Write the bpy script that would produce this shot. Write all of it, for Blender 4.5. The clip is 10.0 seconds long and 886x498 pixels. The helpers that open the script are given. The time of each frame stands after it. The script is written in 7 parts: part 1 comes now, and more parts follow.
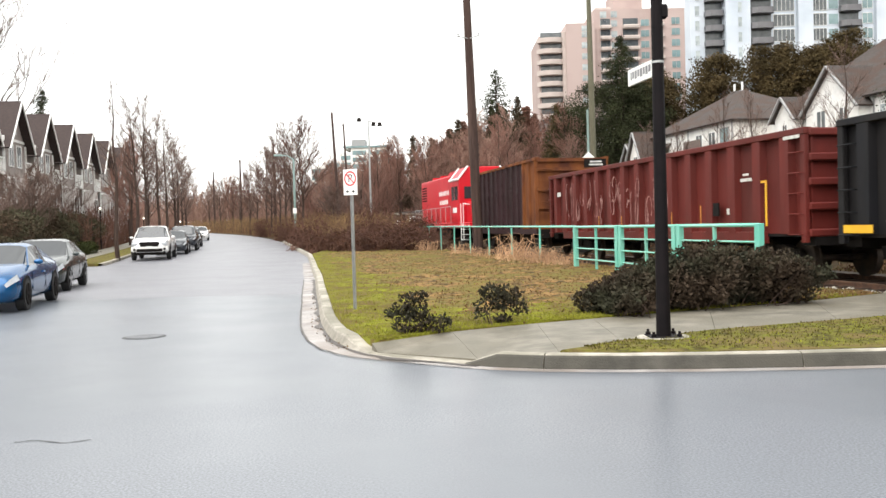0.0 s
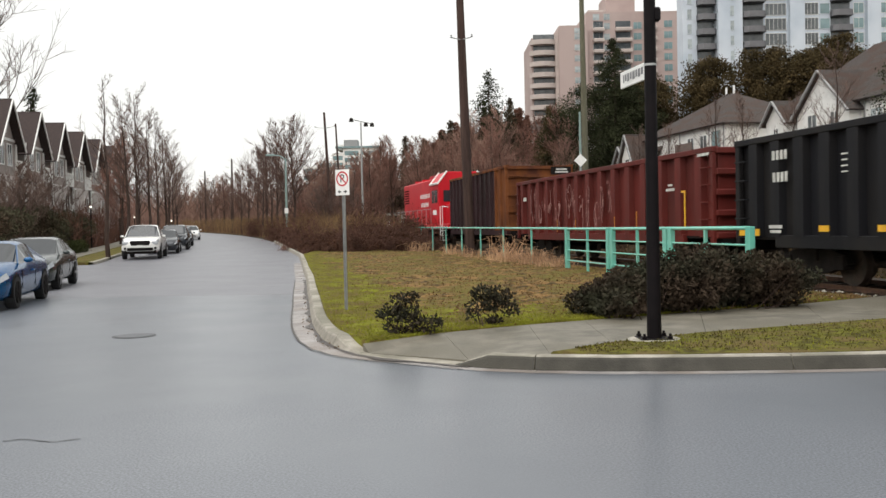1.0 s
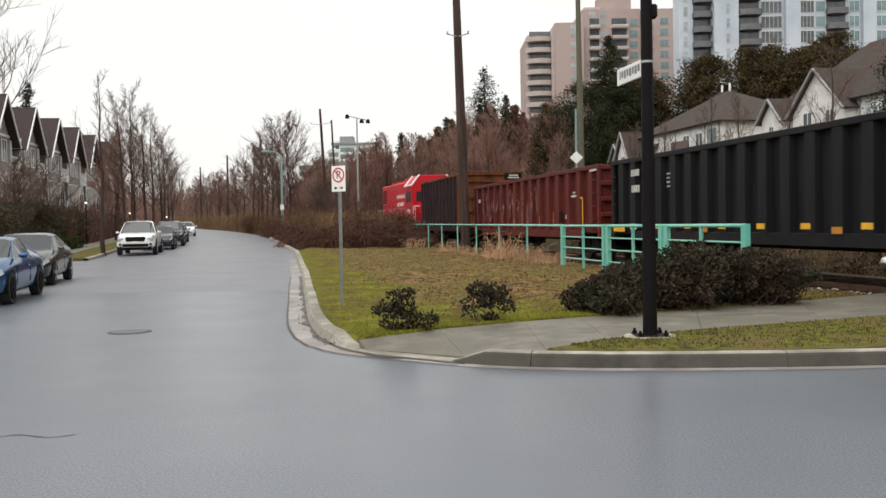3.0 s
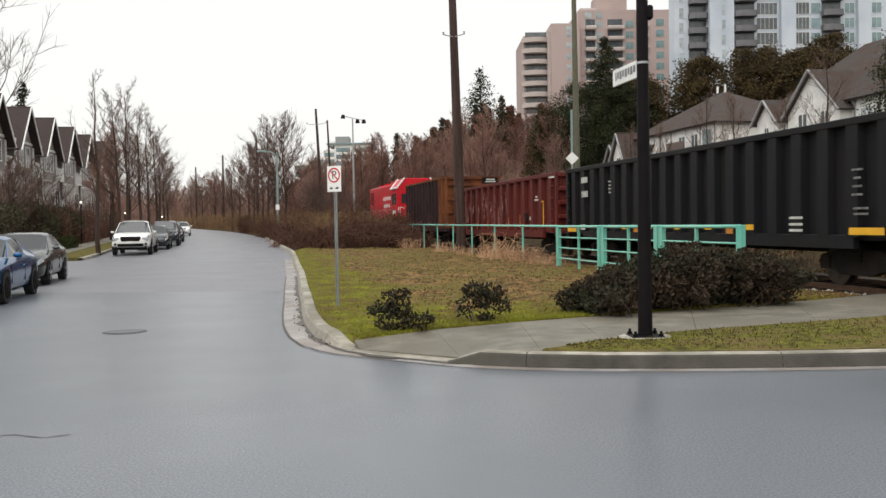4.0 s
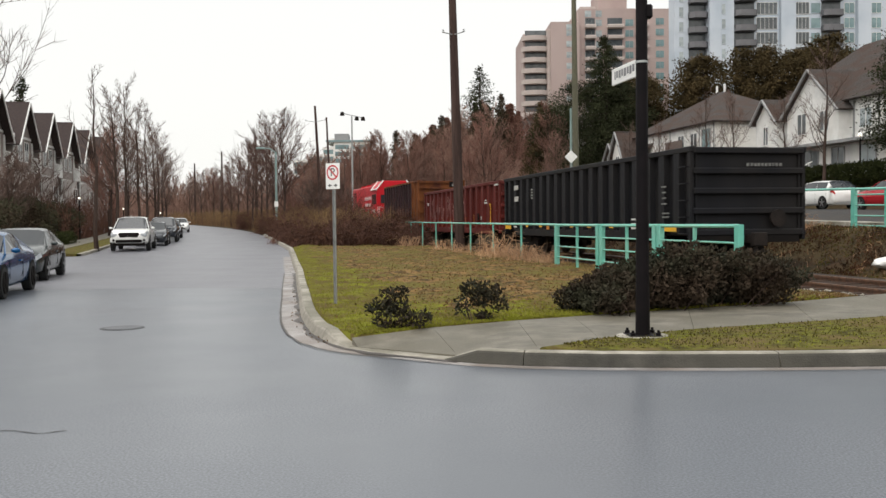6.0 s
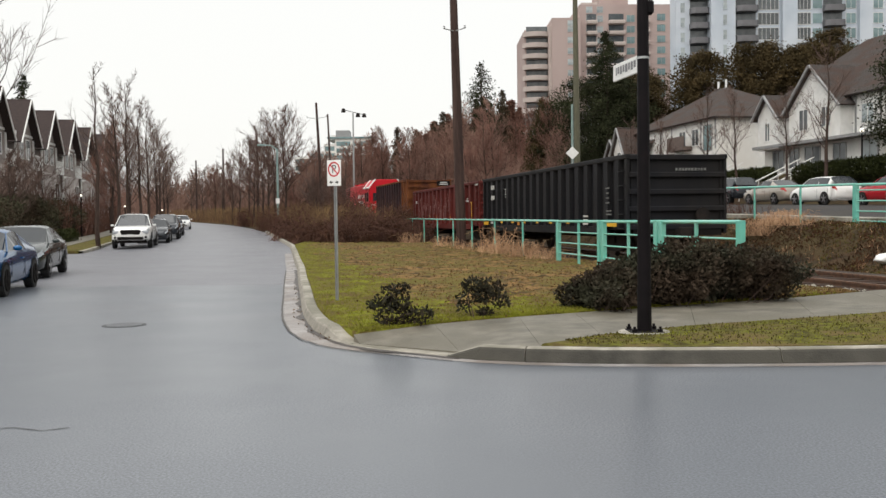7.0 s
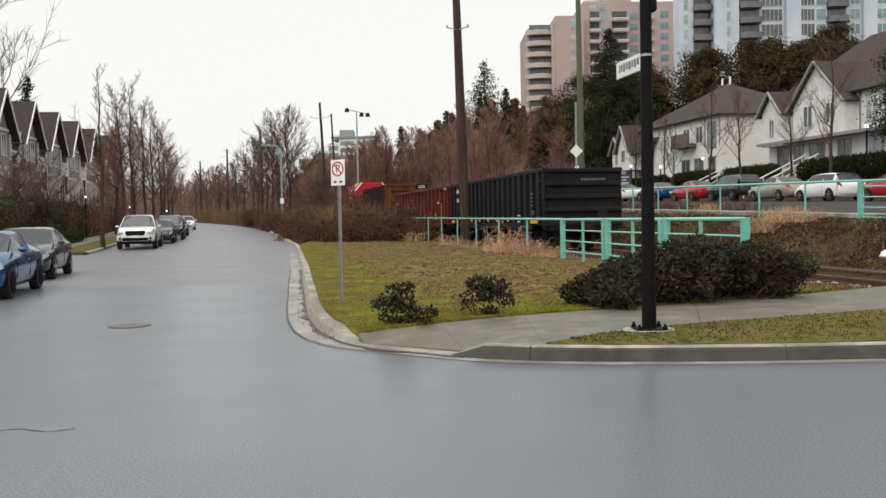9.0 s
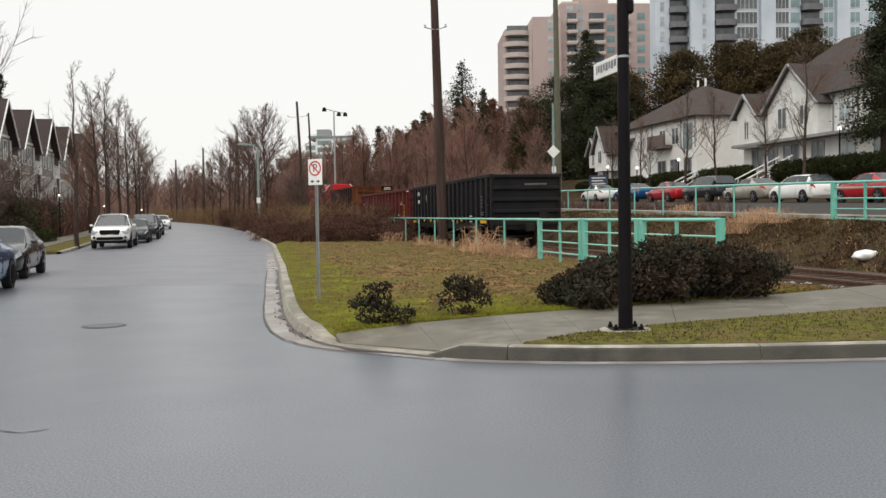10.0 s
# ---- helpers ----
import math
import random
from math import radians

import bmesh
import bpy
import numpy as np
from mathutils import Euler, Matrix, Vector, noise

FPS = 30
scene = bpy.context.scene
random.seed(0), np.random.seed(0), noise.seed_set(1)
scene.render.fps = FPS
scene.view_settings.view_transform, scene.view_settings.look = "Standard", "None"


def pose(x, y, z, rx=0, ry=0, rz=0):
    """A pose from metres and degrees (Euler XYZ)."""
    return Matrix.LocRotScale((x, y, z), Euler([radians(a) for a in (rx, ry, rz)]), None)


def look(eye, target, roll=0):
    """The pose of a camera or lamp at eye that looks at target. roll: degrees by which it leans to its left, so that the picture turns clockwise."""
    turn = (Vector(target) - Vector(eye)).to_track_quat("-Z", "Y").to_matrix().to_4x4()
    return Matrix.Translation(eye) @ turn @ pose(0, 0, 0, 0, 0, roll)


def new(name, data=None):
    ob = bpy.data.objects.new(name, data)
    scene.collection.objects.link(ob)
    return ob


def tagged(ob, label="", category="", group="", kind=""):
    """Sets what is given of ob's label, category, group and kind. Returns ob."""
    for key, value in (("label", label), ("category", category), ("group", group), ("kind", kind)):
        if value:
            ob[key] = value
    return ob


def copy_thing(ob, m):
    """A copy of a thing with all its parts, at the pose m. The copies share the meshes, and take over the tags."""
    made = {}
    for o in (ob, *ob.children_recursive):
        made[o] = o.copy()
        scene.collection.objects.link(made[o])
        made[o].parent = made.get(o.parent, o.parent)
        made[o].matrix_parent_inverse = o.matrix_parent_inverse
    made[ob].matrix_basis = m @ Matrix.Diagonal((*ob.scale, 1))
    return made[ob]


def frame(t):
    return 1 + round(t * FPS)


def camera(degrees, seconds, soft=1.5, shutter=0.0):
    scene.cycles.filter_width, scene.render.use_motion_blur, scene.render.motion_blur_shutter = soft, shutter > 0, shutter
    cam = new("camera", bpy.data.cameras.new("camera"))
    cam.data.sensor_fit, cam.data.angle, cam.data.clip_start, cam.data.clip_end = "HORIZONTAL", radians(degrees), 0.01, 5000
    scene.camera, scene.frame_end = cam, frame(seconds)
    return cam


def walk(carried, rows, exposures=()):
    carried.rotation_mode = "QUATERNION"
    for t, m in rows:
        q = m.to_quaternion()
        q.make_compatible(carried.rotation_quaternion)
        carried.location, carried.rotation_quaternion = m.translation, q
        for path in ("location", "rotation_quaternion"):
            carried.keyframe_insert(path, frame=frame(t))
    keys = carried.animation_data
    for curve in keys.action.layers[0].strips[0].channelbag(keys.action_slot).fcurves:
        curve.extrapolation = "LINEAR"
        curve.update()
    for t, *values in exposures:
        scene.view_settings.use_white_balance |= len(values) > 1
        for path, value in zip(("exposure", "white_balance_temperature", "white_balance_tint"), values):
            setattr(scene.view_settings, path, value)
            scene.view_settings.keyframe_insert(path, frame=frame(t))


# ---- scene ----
cam = camera(52.0, 10.0, soft=1.5, shutter=0.4)
walk(cam, [
    (0.0, pose(0.004, 0, 1.502, 88.538, 1.599, -0.041)),
    (0.5, pose(0.004, 0, 1.506, 88.394, 1.474, -0.083)),
    (1.0, pose(0.002, 0, 1.501, 88.588, 1.199, -0.563)),
    (1.5, pose(0.001, 0, 1.498, 88.458, 1.176, -0.530)),
    (2.0, pose(0.001, 0, 1.499, 88.600, 1.195, -0.512)),
    (2.5, pose(-0.003, 0, 1.498, 88.532, 1.107, -0.468)),
    (3.0, pose(-0.006, 0, 1.496, 88.387, 1.053, -0.837)),
    (4.5, pose(-0.004, 0, 1.496, 88.415, 0.877, -1.175)),
    (5.0, pose(-0.002, 0, 1.498, 88.264, 0.533, -1.081)),
    (5.5, pose(0.000, 0, 1.498, 88.344, 0.529, -1.192)),
    (7.0, pose(0.001, 0, 1.499, 88.049, 0.731, -1.100)),
    (7.5, pose(-0.001, 0, 1.498, 88.069, 0.677, -1.244)),
    (8.0, pose(0.000, 0, 1.496, 88.147, 0.881, -1.542)),
    (8.5, pose(0.003, 0, 1.497, 87.832, 0.988, -0.794)),
    (9.0, pose(0.005, 0, 1.499, 87.987, 1.103, -0.832)),
    (9.5, pose(0.004, 0, 1.500, 87.913, 1.051, -1.794)),
    (10.0, pose(0.001, 0, 1.498, 87.962, 0.930, -2.261)),
], exposures=[(0.0, 1.48), (0.2, 1.2), (0.5, 0.79), (0.9, 0.68), (1.5, 0.62), (6.0, 0.58), (10.0, 0.52)])

# ---------------------------------------------------------------- world and light
world = bpy.data.worlds.new("overcast_sky")
scene.world = world
world.use_nodes = True
wn = world.node_tree
sky = wn.nodes.new("ShaderNodeTexSky")
sky.sky_type = "NISHITA"
sky.sun_disc = False
sky.sun_elevation, sky.sun_rotation = radians(38), radians(200)
sky.dust_density = 6.0
mixn = wn.nodes.new("ShaderNodeMix")
mixn.data_type = "RGBA"
mixn.inputs[0].default_value = 0.985
mixn.inputs[7].default_value = (0.97, 0.965, 0.93, 1)
wn.links.new(sky.outputs[0], mixn.inputs[6])
wn.links.new(mixn.outputs[2], wn.nodes["Background"].inputs[0])
wn.nodes["Background"].inputs[1].default_value = 0.68
sun_data = bpy.data.lights.new("sun", "SUN")
sun_data.energy, sun_data.angle, sun_data.color = 1.45, radians(75), (1.0, 0.98, 0.95)
sun_ob = new("sun", sun_data)
sun_ob.matrix_world = look((-18, -5, 60), (0, 20, 0))


# ---------------------------------------------------------------- materials
def mat(name, c1, c2=None, rough=0.7, metal=0.0, scale=3.0, bump=0.0, bscale=None, c3=None, s3=0.4, spec=0.5, stretch=(1, 1, 1), rand=0.0, emit=0.0, detail=6.0, rough2=None, lo=0.35, hi=0.65, world_space=False):
    """Node material: two noise scales mixing two or three colours, bump, optional variation from piece to piece."""
    m = bpy.data.materials.new(name)
    m.use_nodes = True
    nt = m.node_tree
    b = nt.nodes["Principled BSDF"]
    c2 = c2 or tuple(v * 0.8 for v in c1)
    b.inputs["Metallic"].default_value = metal
    b.inputs["Roughness"].default_value = rough
    b.inputs["Specular IOR Level"].default_value = spec
    tc = nt.nodes.new("ShaderNodeTexCoord")
    mp = nt.nodes.new("ShaderNodeMapping")
    mp.inputs["Scale"].default_value = stretch
    if world_space:
        geo = nt.nodes.new("ShaderNodeNewGeometry")
        nt.links.new(geo.outputs["Position"], mp.inputs[0])
    else:
        nt.links.new(tc.outputs["Object"], mp.inputs[0])

    def nz(sc, det=detail):
        n = nt.nodes.new("ShaderNodeTexNoise")
        n.inputs["Scale"].default_value, n.inputs["Detail"].default_value = sc, det
        nt.links.new(mp.outputs[0], n.inputs["Vector"])
        return n

    def mixc(fac, a, bcol):
        x = nt.nodes.new("ShaderNodeMix")
        x.data_type = "RGBA"
        nt.links.new(fac, x.inputs[0])
        for sock, v in ((x.inputs[6], a), (x.inputs[7], bcol)):
            if isinstance(v, tuple):
                sock.default_value = (*v, 1)
            else:
                nt.links.new(v, sock)
        return x.outputs[2]

    def ramp(sock, l, h):
        r = nt.nodes.new("ShaderNodeMapRange")
        r.inputs[1].default_value, r.inputs[2].default_value = l, h
        nt.links.new(sock, r.inputs[0])
        return r.outputs[0]

    n1 = nz(scale)
    f1 = ramp(n1.outputs[0], lo, hi)
    col = mixc(f1, c1, c2)
    if c3:
        n2 = nz(s3, 3.0)
        col = mixc(ramp(n2.outputs[0], 0.42, 0.62), col, c3)
    if rand:
        oi = nt.nodes.new("ShaderNodeObjectInfo")
        gi = nt.nodes.new("ShaderNodeNewGeometry")
        add = nt.nodes.new("ShaderNodeMath")
        add.operation = "ADD"
        nt.links.new(oi.outputs["Random"], add.inputs[0])
        nt.links.new(gi.outputs["Random Per Island"], add.inputs[1])
        hs = nt.nodes.new("ShaderNodeHueSaturation")
        mr = nt.nodes.new("ShaderNodeMapRange")
        mr.inputs[1].default_value, mr.inputs[2].default_value = 0, 2
        mr.inputs[3].default_value, mr.inputs[4].default_value = 1 - rand, 1 + rand
        nt.links.new(add.outputs[0], mr.inputs[0])
        nt.links.new(mr.outputs[0], hs.inputs["Value"])
        nt.links.new(col, hs.inputs["Color"])
        col = hs.outputs[0]
    nt.links.new(col, b.inputs["Base Color"])
    if rough2 is not None:
        r = nt.nodes.new("ShaderNodeMapRange")
        r.inputs[1].default_value, r.inputs[2].default_value = 0.35, 0.65
        r.inputs[3].default_value, r.inputs[4].default_value = rough, rough2
        nt.links.new(nz(s3 * 1.7, 4.0).outputs[0], r.inputs[0])
        nt.links.new(r.outputs[0], b.inputs["Roughness"])
    if bump:
        bp = nt.nodes.new("ShaderNodeBump")
        bp.inputs["Strength"].default_value = bump
        bp.inputs["Distance"].default_value = 0.02
        nt.links.new(nz(bscale or scale * 4).outputs[0], bp.inputs["Height"])
        nt.links.new(bp.outputs[0], b.inputs["Normal"])
    if emit:
        b.inputs["Emission Color"].default_value = (*c1, 1)
        b.inputs["Emission Strength"].default_value = emit
    return m


ASPHALT = mat("asphalt", (0.176, 0.19, 0.216), (0.045, 0.052, 0.064), spec=0.68, rough=0.29, rough2=0.35, scale=60, bump=0.05, bscale=80, c3=(0.103, 0.114, 0.132), s3=0.3, world_space=True)
# two kerb face colours, darker than CONCRETE to paint in the upright face's shade
KERB_FACE_SHADE = mat("damp_concrete", (0.32, 0.295, 0.25), (0.19, 0.175, 0.145), rough=0.7, scale=5, bump=0.3, bscale=50, world_space=True)
KERB_SHADE_GRIME = mat("grimy_concrete", (0.062, 0.057, 0.047), (0.028, 0.026, 0.02), rough=0.8, scale=4, bump=0.35, bscale=50, c3=(0.05, 0.046, 0.036), s3=0.8, world_space=True)
VERGE = mat("mossy_verge", (0.122, 0.122, 0.02), (0.05, 0.042, 0.015), rough=0.95, scale=7, lo=0.4, hi=0.62, bump=1.0, bscale=24, c3=(0.12, 0.09, 0.036), s3=2.2, spec=0.1, world_space=True)
ASPHALT_OLD = mat("older_asphalt", (0.165, 0.166, 0.186), (0.115, 0.116, 0.131), rough=0.37, rough2=0.42, scale=36, bump=0.4, bscale=90, c3=(0.145, 0.147, 0.165), s3=0.35, world_space=True)
CONCRETE = mat("concrete", (0.41, 0.38, 0.325), (0.22, 0.203, 0.165), rough=0.75, scale=4, bump=0.3, bscale=60, c3=(0.16, 0.15, 0.115), s3=0.9, world_space=True)
CONCRETE_WET = mat("gutter_concrete", (0.33, 0.31, 0.3), (0.16, 0.147, 0.145), rough=0.3, rough2=0.6, lo=0.4, hi=0.64, scale=2.0, bump=0.3, bscale=50, c3=(0.2, 0.17, 0.15), s3=0.9, world_space=True)
SILT = mat("wet_silt", (0.035, 0.028, 0.024), (0.07, 0.058, 0.05), rough=0.5, scale=7, bump=0.5, bscale=40, world_space=True)
WALKWAY = mat("sidewalk_concrete", (0.188, 0.171, 0.137), (0.098, 0.09, 0.069), rough=0.6, scale=3.2, bump=0.25, bscale=70, c3=(0.12, 0.108, 0.08), s3=0.9, rand=0.06, world_space=True)
LAWN = mat("mossy_lawn", (0.16, 0.172, 0.016), (0.1, 0.075, 0.022), rough=0.95, scale=4.5, lo=0.42, hi=0.6, bump=1.0, bscale=20, c3=(0.1, 0.072, 0.026), s3=1.3, spec=0.1, world_space=True)
LAWN_DRY = mat("worn_lawn", (0.205, 0.122, 0.05), (0.045, 0.033, 0.015), rough=0.95, scale=4.2, lo=0.4, hi=0.62, bump=1.0, bscale=14, c3=(0.112, 0.094, 0.026), s3=0.8, spec=0.1, world_space=True)
SOIL = mat("dry_ground", (0.062, 0.038, 0.021), (0.018, 0.014, 0.009), rough=0.95, lo=0.42, hi=0.6, scale=3.2, bump=1.0, bscale=18, c3=(0.06, 0.045, 0.022), s3=0.5, spec=0.1, world_space=True)
BALLAST = mat("ballast", (0.06, 0.045, 0.037), (0.022, 0.017, 0.015), rough=0.9, spec=0.2, scale=14, bump=1.0, bscale=22, c3=(0.065, 0.05, 0.04), s3=0.6, world_space=True)
RUST = mat("rail_steel", (0.17, 0.085, 0.05), (0.09, 0.05, 0.034), rough=0.6, metal=0.2, scale=8)
TIE = mat("creosote_tie", (0.06, 0.036, 0.026), (0.03, 0.019, 0.014), spec=0.2, rough=0.85, scale=5, stretch=(1, 6, 1), rand=0.3)
TEAL = mat("teal_paint", (0.16, 0.52, 0.42), (0.13, 0.45, 0.37), rough=0.16, spec=0.8, scale=2.5, c3=(0.2, 0.5, 0.41), s3=1.2)
BLACK_PAINT = mat("black_paint", (0.005, 0.0042, 0.005), (0.008, 0.006, 0.007), rough=0.55, scale=6, spec=0.1)
GALV = mat("galvanised_steel", (0.42, 0.43, 0.43), (0.32, 0.33, 0.33), rough=0.45, metal=0.6, scale=8)
WHITE = mat("white_paint", (0.8, 0.8, 0.78), (0.7, 0.7, 0.68), rough=0.5, scale=3)
SIGN_RED = mat("sign_red", (0.5, 0.02, 0.03), (0.42, 0.02, 0.03), rough=0.45)
SIGN_BLACK = mat("sign_black", (0.02, 0.02, 0.02), (0.03, 0.03, 0.03), rough=0.5)
POLE_WOOD = mat("weathered_pole_wood", (0.06, 0.036, 0.03), (0.032, 0.021, 0.019), rough=0.85, spec=0.2, scale=6, stretch=(6, 6, 0.4), bump=0.5, c3=(0.075, 0.048, 0.04), s3=0.7)
POLE_GREEN = mat("mossy_pole_wood", (0.13, 0.125, 0.08), (0.08, 0.078, 0.052), rough=0.85, scale=5, stretch=(6, 6, 0.4), bump=0.4)
LAMP_GREEN = mat("green_lamp_paint", (0.2, 0.28, 0.26), (0.16, 0.23, 0.21), rough=0.5, scale=3)
BARK = mat("bark", (0.07, 0.047, 0.038), (0.04, 0.028, 0.024), spec=0.15, rough=0.95, scale=4, stretch=(3, 3, 0.6), bump=0.6, rand=0.2)
TWIG = mat("bare_twigs", (0.16, 0.11, 0.092), (0.1, 0.07, 0.058), spec=0.1, rough=0.95, scale=2, rand=0.25)
TWIG_RED = mat("reddish_twigs", (0.125, 0.064, 0.047), (0.075, 0.042, 0.033), spec=0.1, rough=0.95, scale=2, rand=0.35)

# ---------------------------------------------------------------- mesh helpers
def part(name, bm, material, parent=None, label="", smooth=False):
    """Link a bmesh as one mesh object under a thing or a part."""
    me = bpy.data.meshes.new(name)
    bmesh.ops.recalc_face_normals(bm, faces=bm.faces)
    if smooth:
        for f in bm.faces:
            f.smooth = True
    bm.to_mesh(me)
    bm.free()
    me.materials.append(material)
    ob = new(name, me)
    ob.parent = parent
    if label:
        ob["label"] = label
    return ob


def share(ob, loc, parent=None, rot=(0, 0, 0), scl=None):
    """Another object on the same mesh, for alike pieces."""
    o = bpy.data.objects.new(ob.name.split(".")[0], ob.data)
    scene.collection.objects.link(o)
    o.parent = parent or ob.parent
    o.location, o.rotation_euler = loc, rot
    if scl:
        o.scale = scl
    return o


def thing(name, m, label, category, group="", kind=""):
    ob = new(name)
    ob.empty_display_size = 0.3
    ob.matrix_basis = m
    return tagged(ob, label, category, group, kind)


def box(bm, x0, x1, y0, y1, z0, z1, m=None):
    vs = [bm.verts.new((x, y, z)) for x in (x0, x1) for y in (y0, y1) for z in (z0, z1)]
    for f in ((0, 1, 3, 2), (4, 6, 7, 5), (0, 4, 5, 1), (2, 3, 7, 6), (0, 2, 6, 4), (1, 5, 7, 3)):
        bm.faces.new([vs[i] for i in f])
    if m is not None:
        for v in vs:
            v.co = m @ v.co
    return vs


def tube(bm, p0, p1, r0, r1=None, n=8, caps=True):
    """Tapered round bar from p0 to p1."""
    r1 = r0 if r1 is None else r1
    p0, p1 = Vector(p0), Vector(p1)
    ax = (p1 - p0)
    if ax.length < 1e-6:
        return
    ax.normalize()
    a = ax.orthogonal().normalized()
    b = ax.cross(a)
    rings = []
    for p, r in ((p0, r0), (p1, r1)):
        rings.append([bm.verts.new(p + (a * math.cos(2 * math.pi * i / n) + b * math.sin(2 * math.pi * i / n)) * r) for i in range(n)])
    for i in range(n):
        j = (i + 1) % n
        bm.faces.new((rings[0][i], rings[0][j], rings[1][j], rings[1][i]))
    if caps and n > 2:
        bm.faces.new(rings[0][::-1])
        bm.faces.new(rings[1])


def lathe(bm, profile, n=16, centre=(0, 0, 0)):
    """Turned shape: profile of (radius, height)."""
    rings = []
    for r, z in profile:
        rings.append([bm.verts.new((centre[0] + r * math.cos(2 * math.pi * i / n), centre[1] + r * math.sin(2 * math.pi * i / n), centre[2] + z)) for i in range(n)])
    for a, b in zip(rings, rings[1:]):
        for i in range(n):
            j = (i + 1) % n
            bm.faces.new((a[i], a[j], b[j], b[i]))
    bm.faces.new(rings[0][::-1])
    bm.faces.new(rings[-1])


def prism(bm, poly, z0, z1):
    """Upright prism over a plan polygon."""
    lo = [bm.verts.new((x, y, z0)) for x, y in poly]
    hi = [bm.verts.new((x, y, z1)) for x, y in poly]
    bm.faces.new(lo[::-1])
    bm.faces.new(hi)
    for i in range(len(poly)):
        j = (i + 1) % len(poly)
        bm.faces.new((lo[i], lo[j], hi[j], hi[i]))


def bevel(bm, w, seg=1):
    bmesh.ops.bevel(bm, geom=list(bm.edges), offset=w, segments=seg, affect="EDGES", profile=0.5)


def smoothstep(a, b, x):
    x = min(1, max(0, (x - a) / (b - a)))
    return x * x * (3 - 2 * x)


# ---------------------------------------------------------------- plan
HEAD = math.atan2(0.185, 1)                       # the track's heading, to the left of ahead
DX, DY = -math.sin(HEAD), math.cos(HEAD)           # along the track
NX, NY = math.cos(HEAD), math.sin(HEAD)            # across it, to the right
OX, OY = 7.85 + 1.53 * NX, 16 + 1.53 * NY          # a point on its centre line
RAIL_TOP = 0.15


def on_track(s, u=0.0):
    return OX + s * DX + u * NX, OY + s * DY + u * NY


def bend(s):
    """Sideways drift of the line to the left, where it begins to curve."""
    return 0.0009 * max(0.0, s - 28) ** 2


def rail_at(s, u=0.0):
    """A point of the track bed, which curves gently beyond the lawn."""
    return on_track(s, u - bend(s))


def rail_heading(s):
    return math.degrees(HEAD) + math.degrees(math.atan(2 * 0.0009 * max(0.0, s - 28)))


def us(x, y):
    return (x - OX) * NX + (y - OY) * NY, (x - OX) * DX + (y - OY) * DY


def far_bank(s):
    return 1.2 + 0.02 * min(150, max(-30, s - 12))


def ground_z(x, y):
    u, s = us(x, y)
    left = 0.012 * max(0, min(y, 260) - 35) * smoothstep(-4, -10, u) - 0.05
    if u < 2.6:
        z = left
    else:
        b = far_bank(s)
        z = -0.05 + (b + 0.05) * smoothstep(2.6, 5.6, u)
        z += 0.35 * smoothstep(6, 14, u) + 2.2 * smoothstep(19.5, 24.5, u) * smoothstep(6, 20, s)
        z += 9 * smoothstep(16, 60, u) * smoothstep(55, 140, s) + 12 * smoothstep(45, 120, u)
    return z


# right-hand edge of the road ahead, and the left-hand one
RIGHT_EDGE = [(-2.12, 15.6), (-2.96, 21.2), (-4.73, 32.8), (-6.78, 45.6), (-9.7, 59), (-13.2, 75), (-16.8, 89), (-22.2, 107), (-27.9, 123), (-45.9, 168), (-80, 230)]
LEFT_EDGE = [(-9.2, 10.0), (-10.9, 18.5), (-13.2, 30.0), (-16.3, 45.0), (-19.6, 59), (-23.4, 75), (-27.2, 89), (-32.6, 107), (-38.4, 123), (-56, 168), (-92, 230)]


def along(path, y):
    for (x0, y0), (x1, y1) in zip(path, path[1:]):
        if y <= y1:
            return x0 + (x1 - x0) * (y - y0) / (y1 - y0)
    return path[-1][0]


def strip(name, material, rows, parent=None, thick=0.0):
    """A sheet lofted through rows of points, with a skirt where thick."""
    bm = bmesh.new()
    grid = [[bm.verts.new(p) for p in r] for r in rows]
    for a, b in zip(grid, grid[1:]):
        for i in range(len(a) - 1):
            bm.faces.new((a[i], a[i + 1], b[i + 1], b[i]))
    if thick:
        edge = [e for e in bm.edges if len(e.link_faces) == 1]
        ext = bmesh.ops.extrude_edge_only(bm, edges=edge)
        for v in ext["geom"]:
            if isinstance(v, bmesh.types.BMVert):
                v.co.z -= thick
    return part(name, bm, material, parent)


# ---------------------------------------------------------------- ground, road, kerb, walkway
def sheet_z(x, y):
    """Height of the ground sheet, with its humps."""
    u = us(x, y)[0]
    z = ground_z(x, y)
    if abs(u) <= 3:
        return z - 0.03
    return z + 0.05 * noise.noise((x * 0.3, y * 0.3, 0)) - 0.02 + ((0.12 * noise.noise((x * 0.9, y * 0.9, 2)) + 0.07 * noise.noise((x * 2.3, y * 2.3, 5))) * smoothstep(3, 3.6, u) * smoothstep(9, 7, u))


def build_ground():
    xs = [-900, -500, -300, -200, -140, -100, -75] + [-60 + 2.5 * i for i in range(27)] + [7.0 + 0.4 * i for i in range(33)] + [20 + 2.5 * i for i in range(29)] + [100, 120, 150, 200, 300, 500, 900]
    ys = [-300, -120, -60, -30] + [-20 + 2.0 * i for i in range(17)] + [13 + 0.5 * i for i in range(70)] + [48 + 2.0 * i for i in range(66)] + [190, 205, 220, 240, 270, 320, 400, 600, 1000, 2500]
    rows = [[(x, y, sheet_z(x, y)) for x in xs] for y in ys]
    g = strip("ground", SOIL, rows)
    for f in g.data.polygons:
        f.use_smooth = True
    tagged(g, "brown winter ground with dry grass rising to a hillside", "ground", kind="structure")


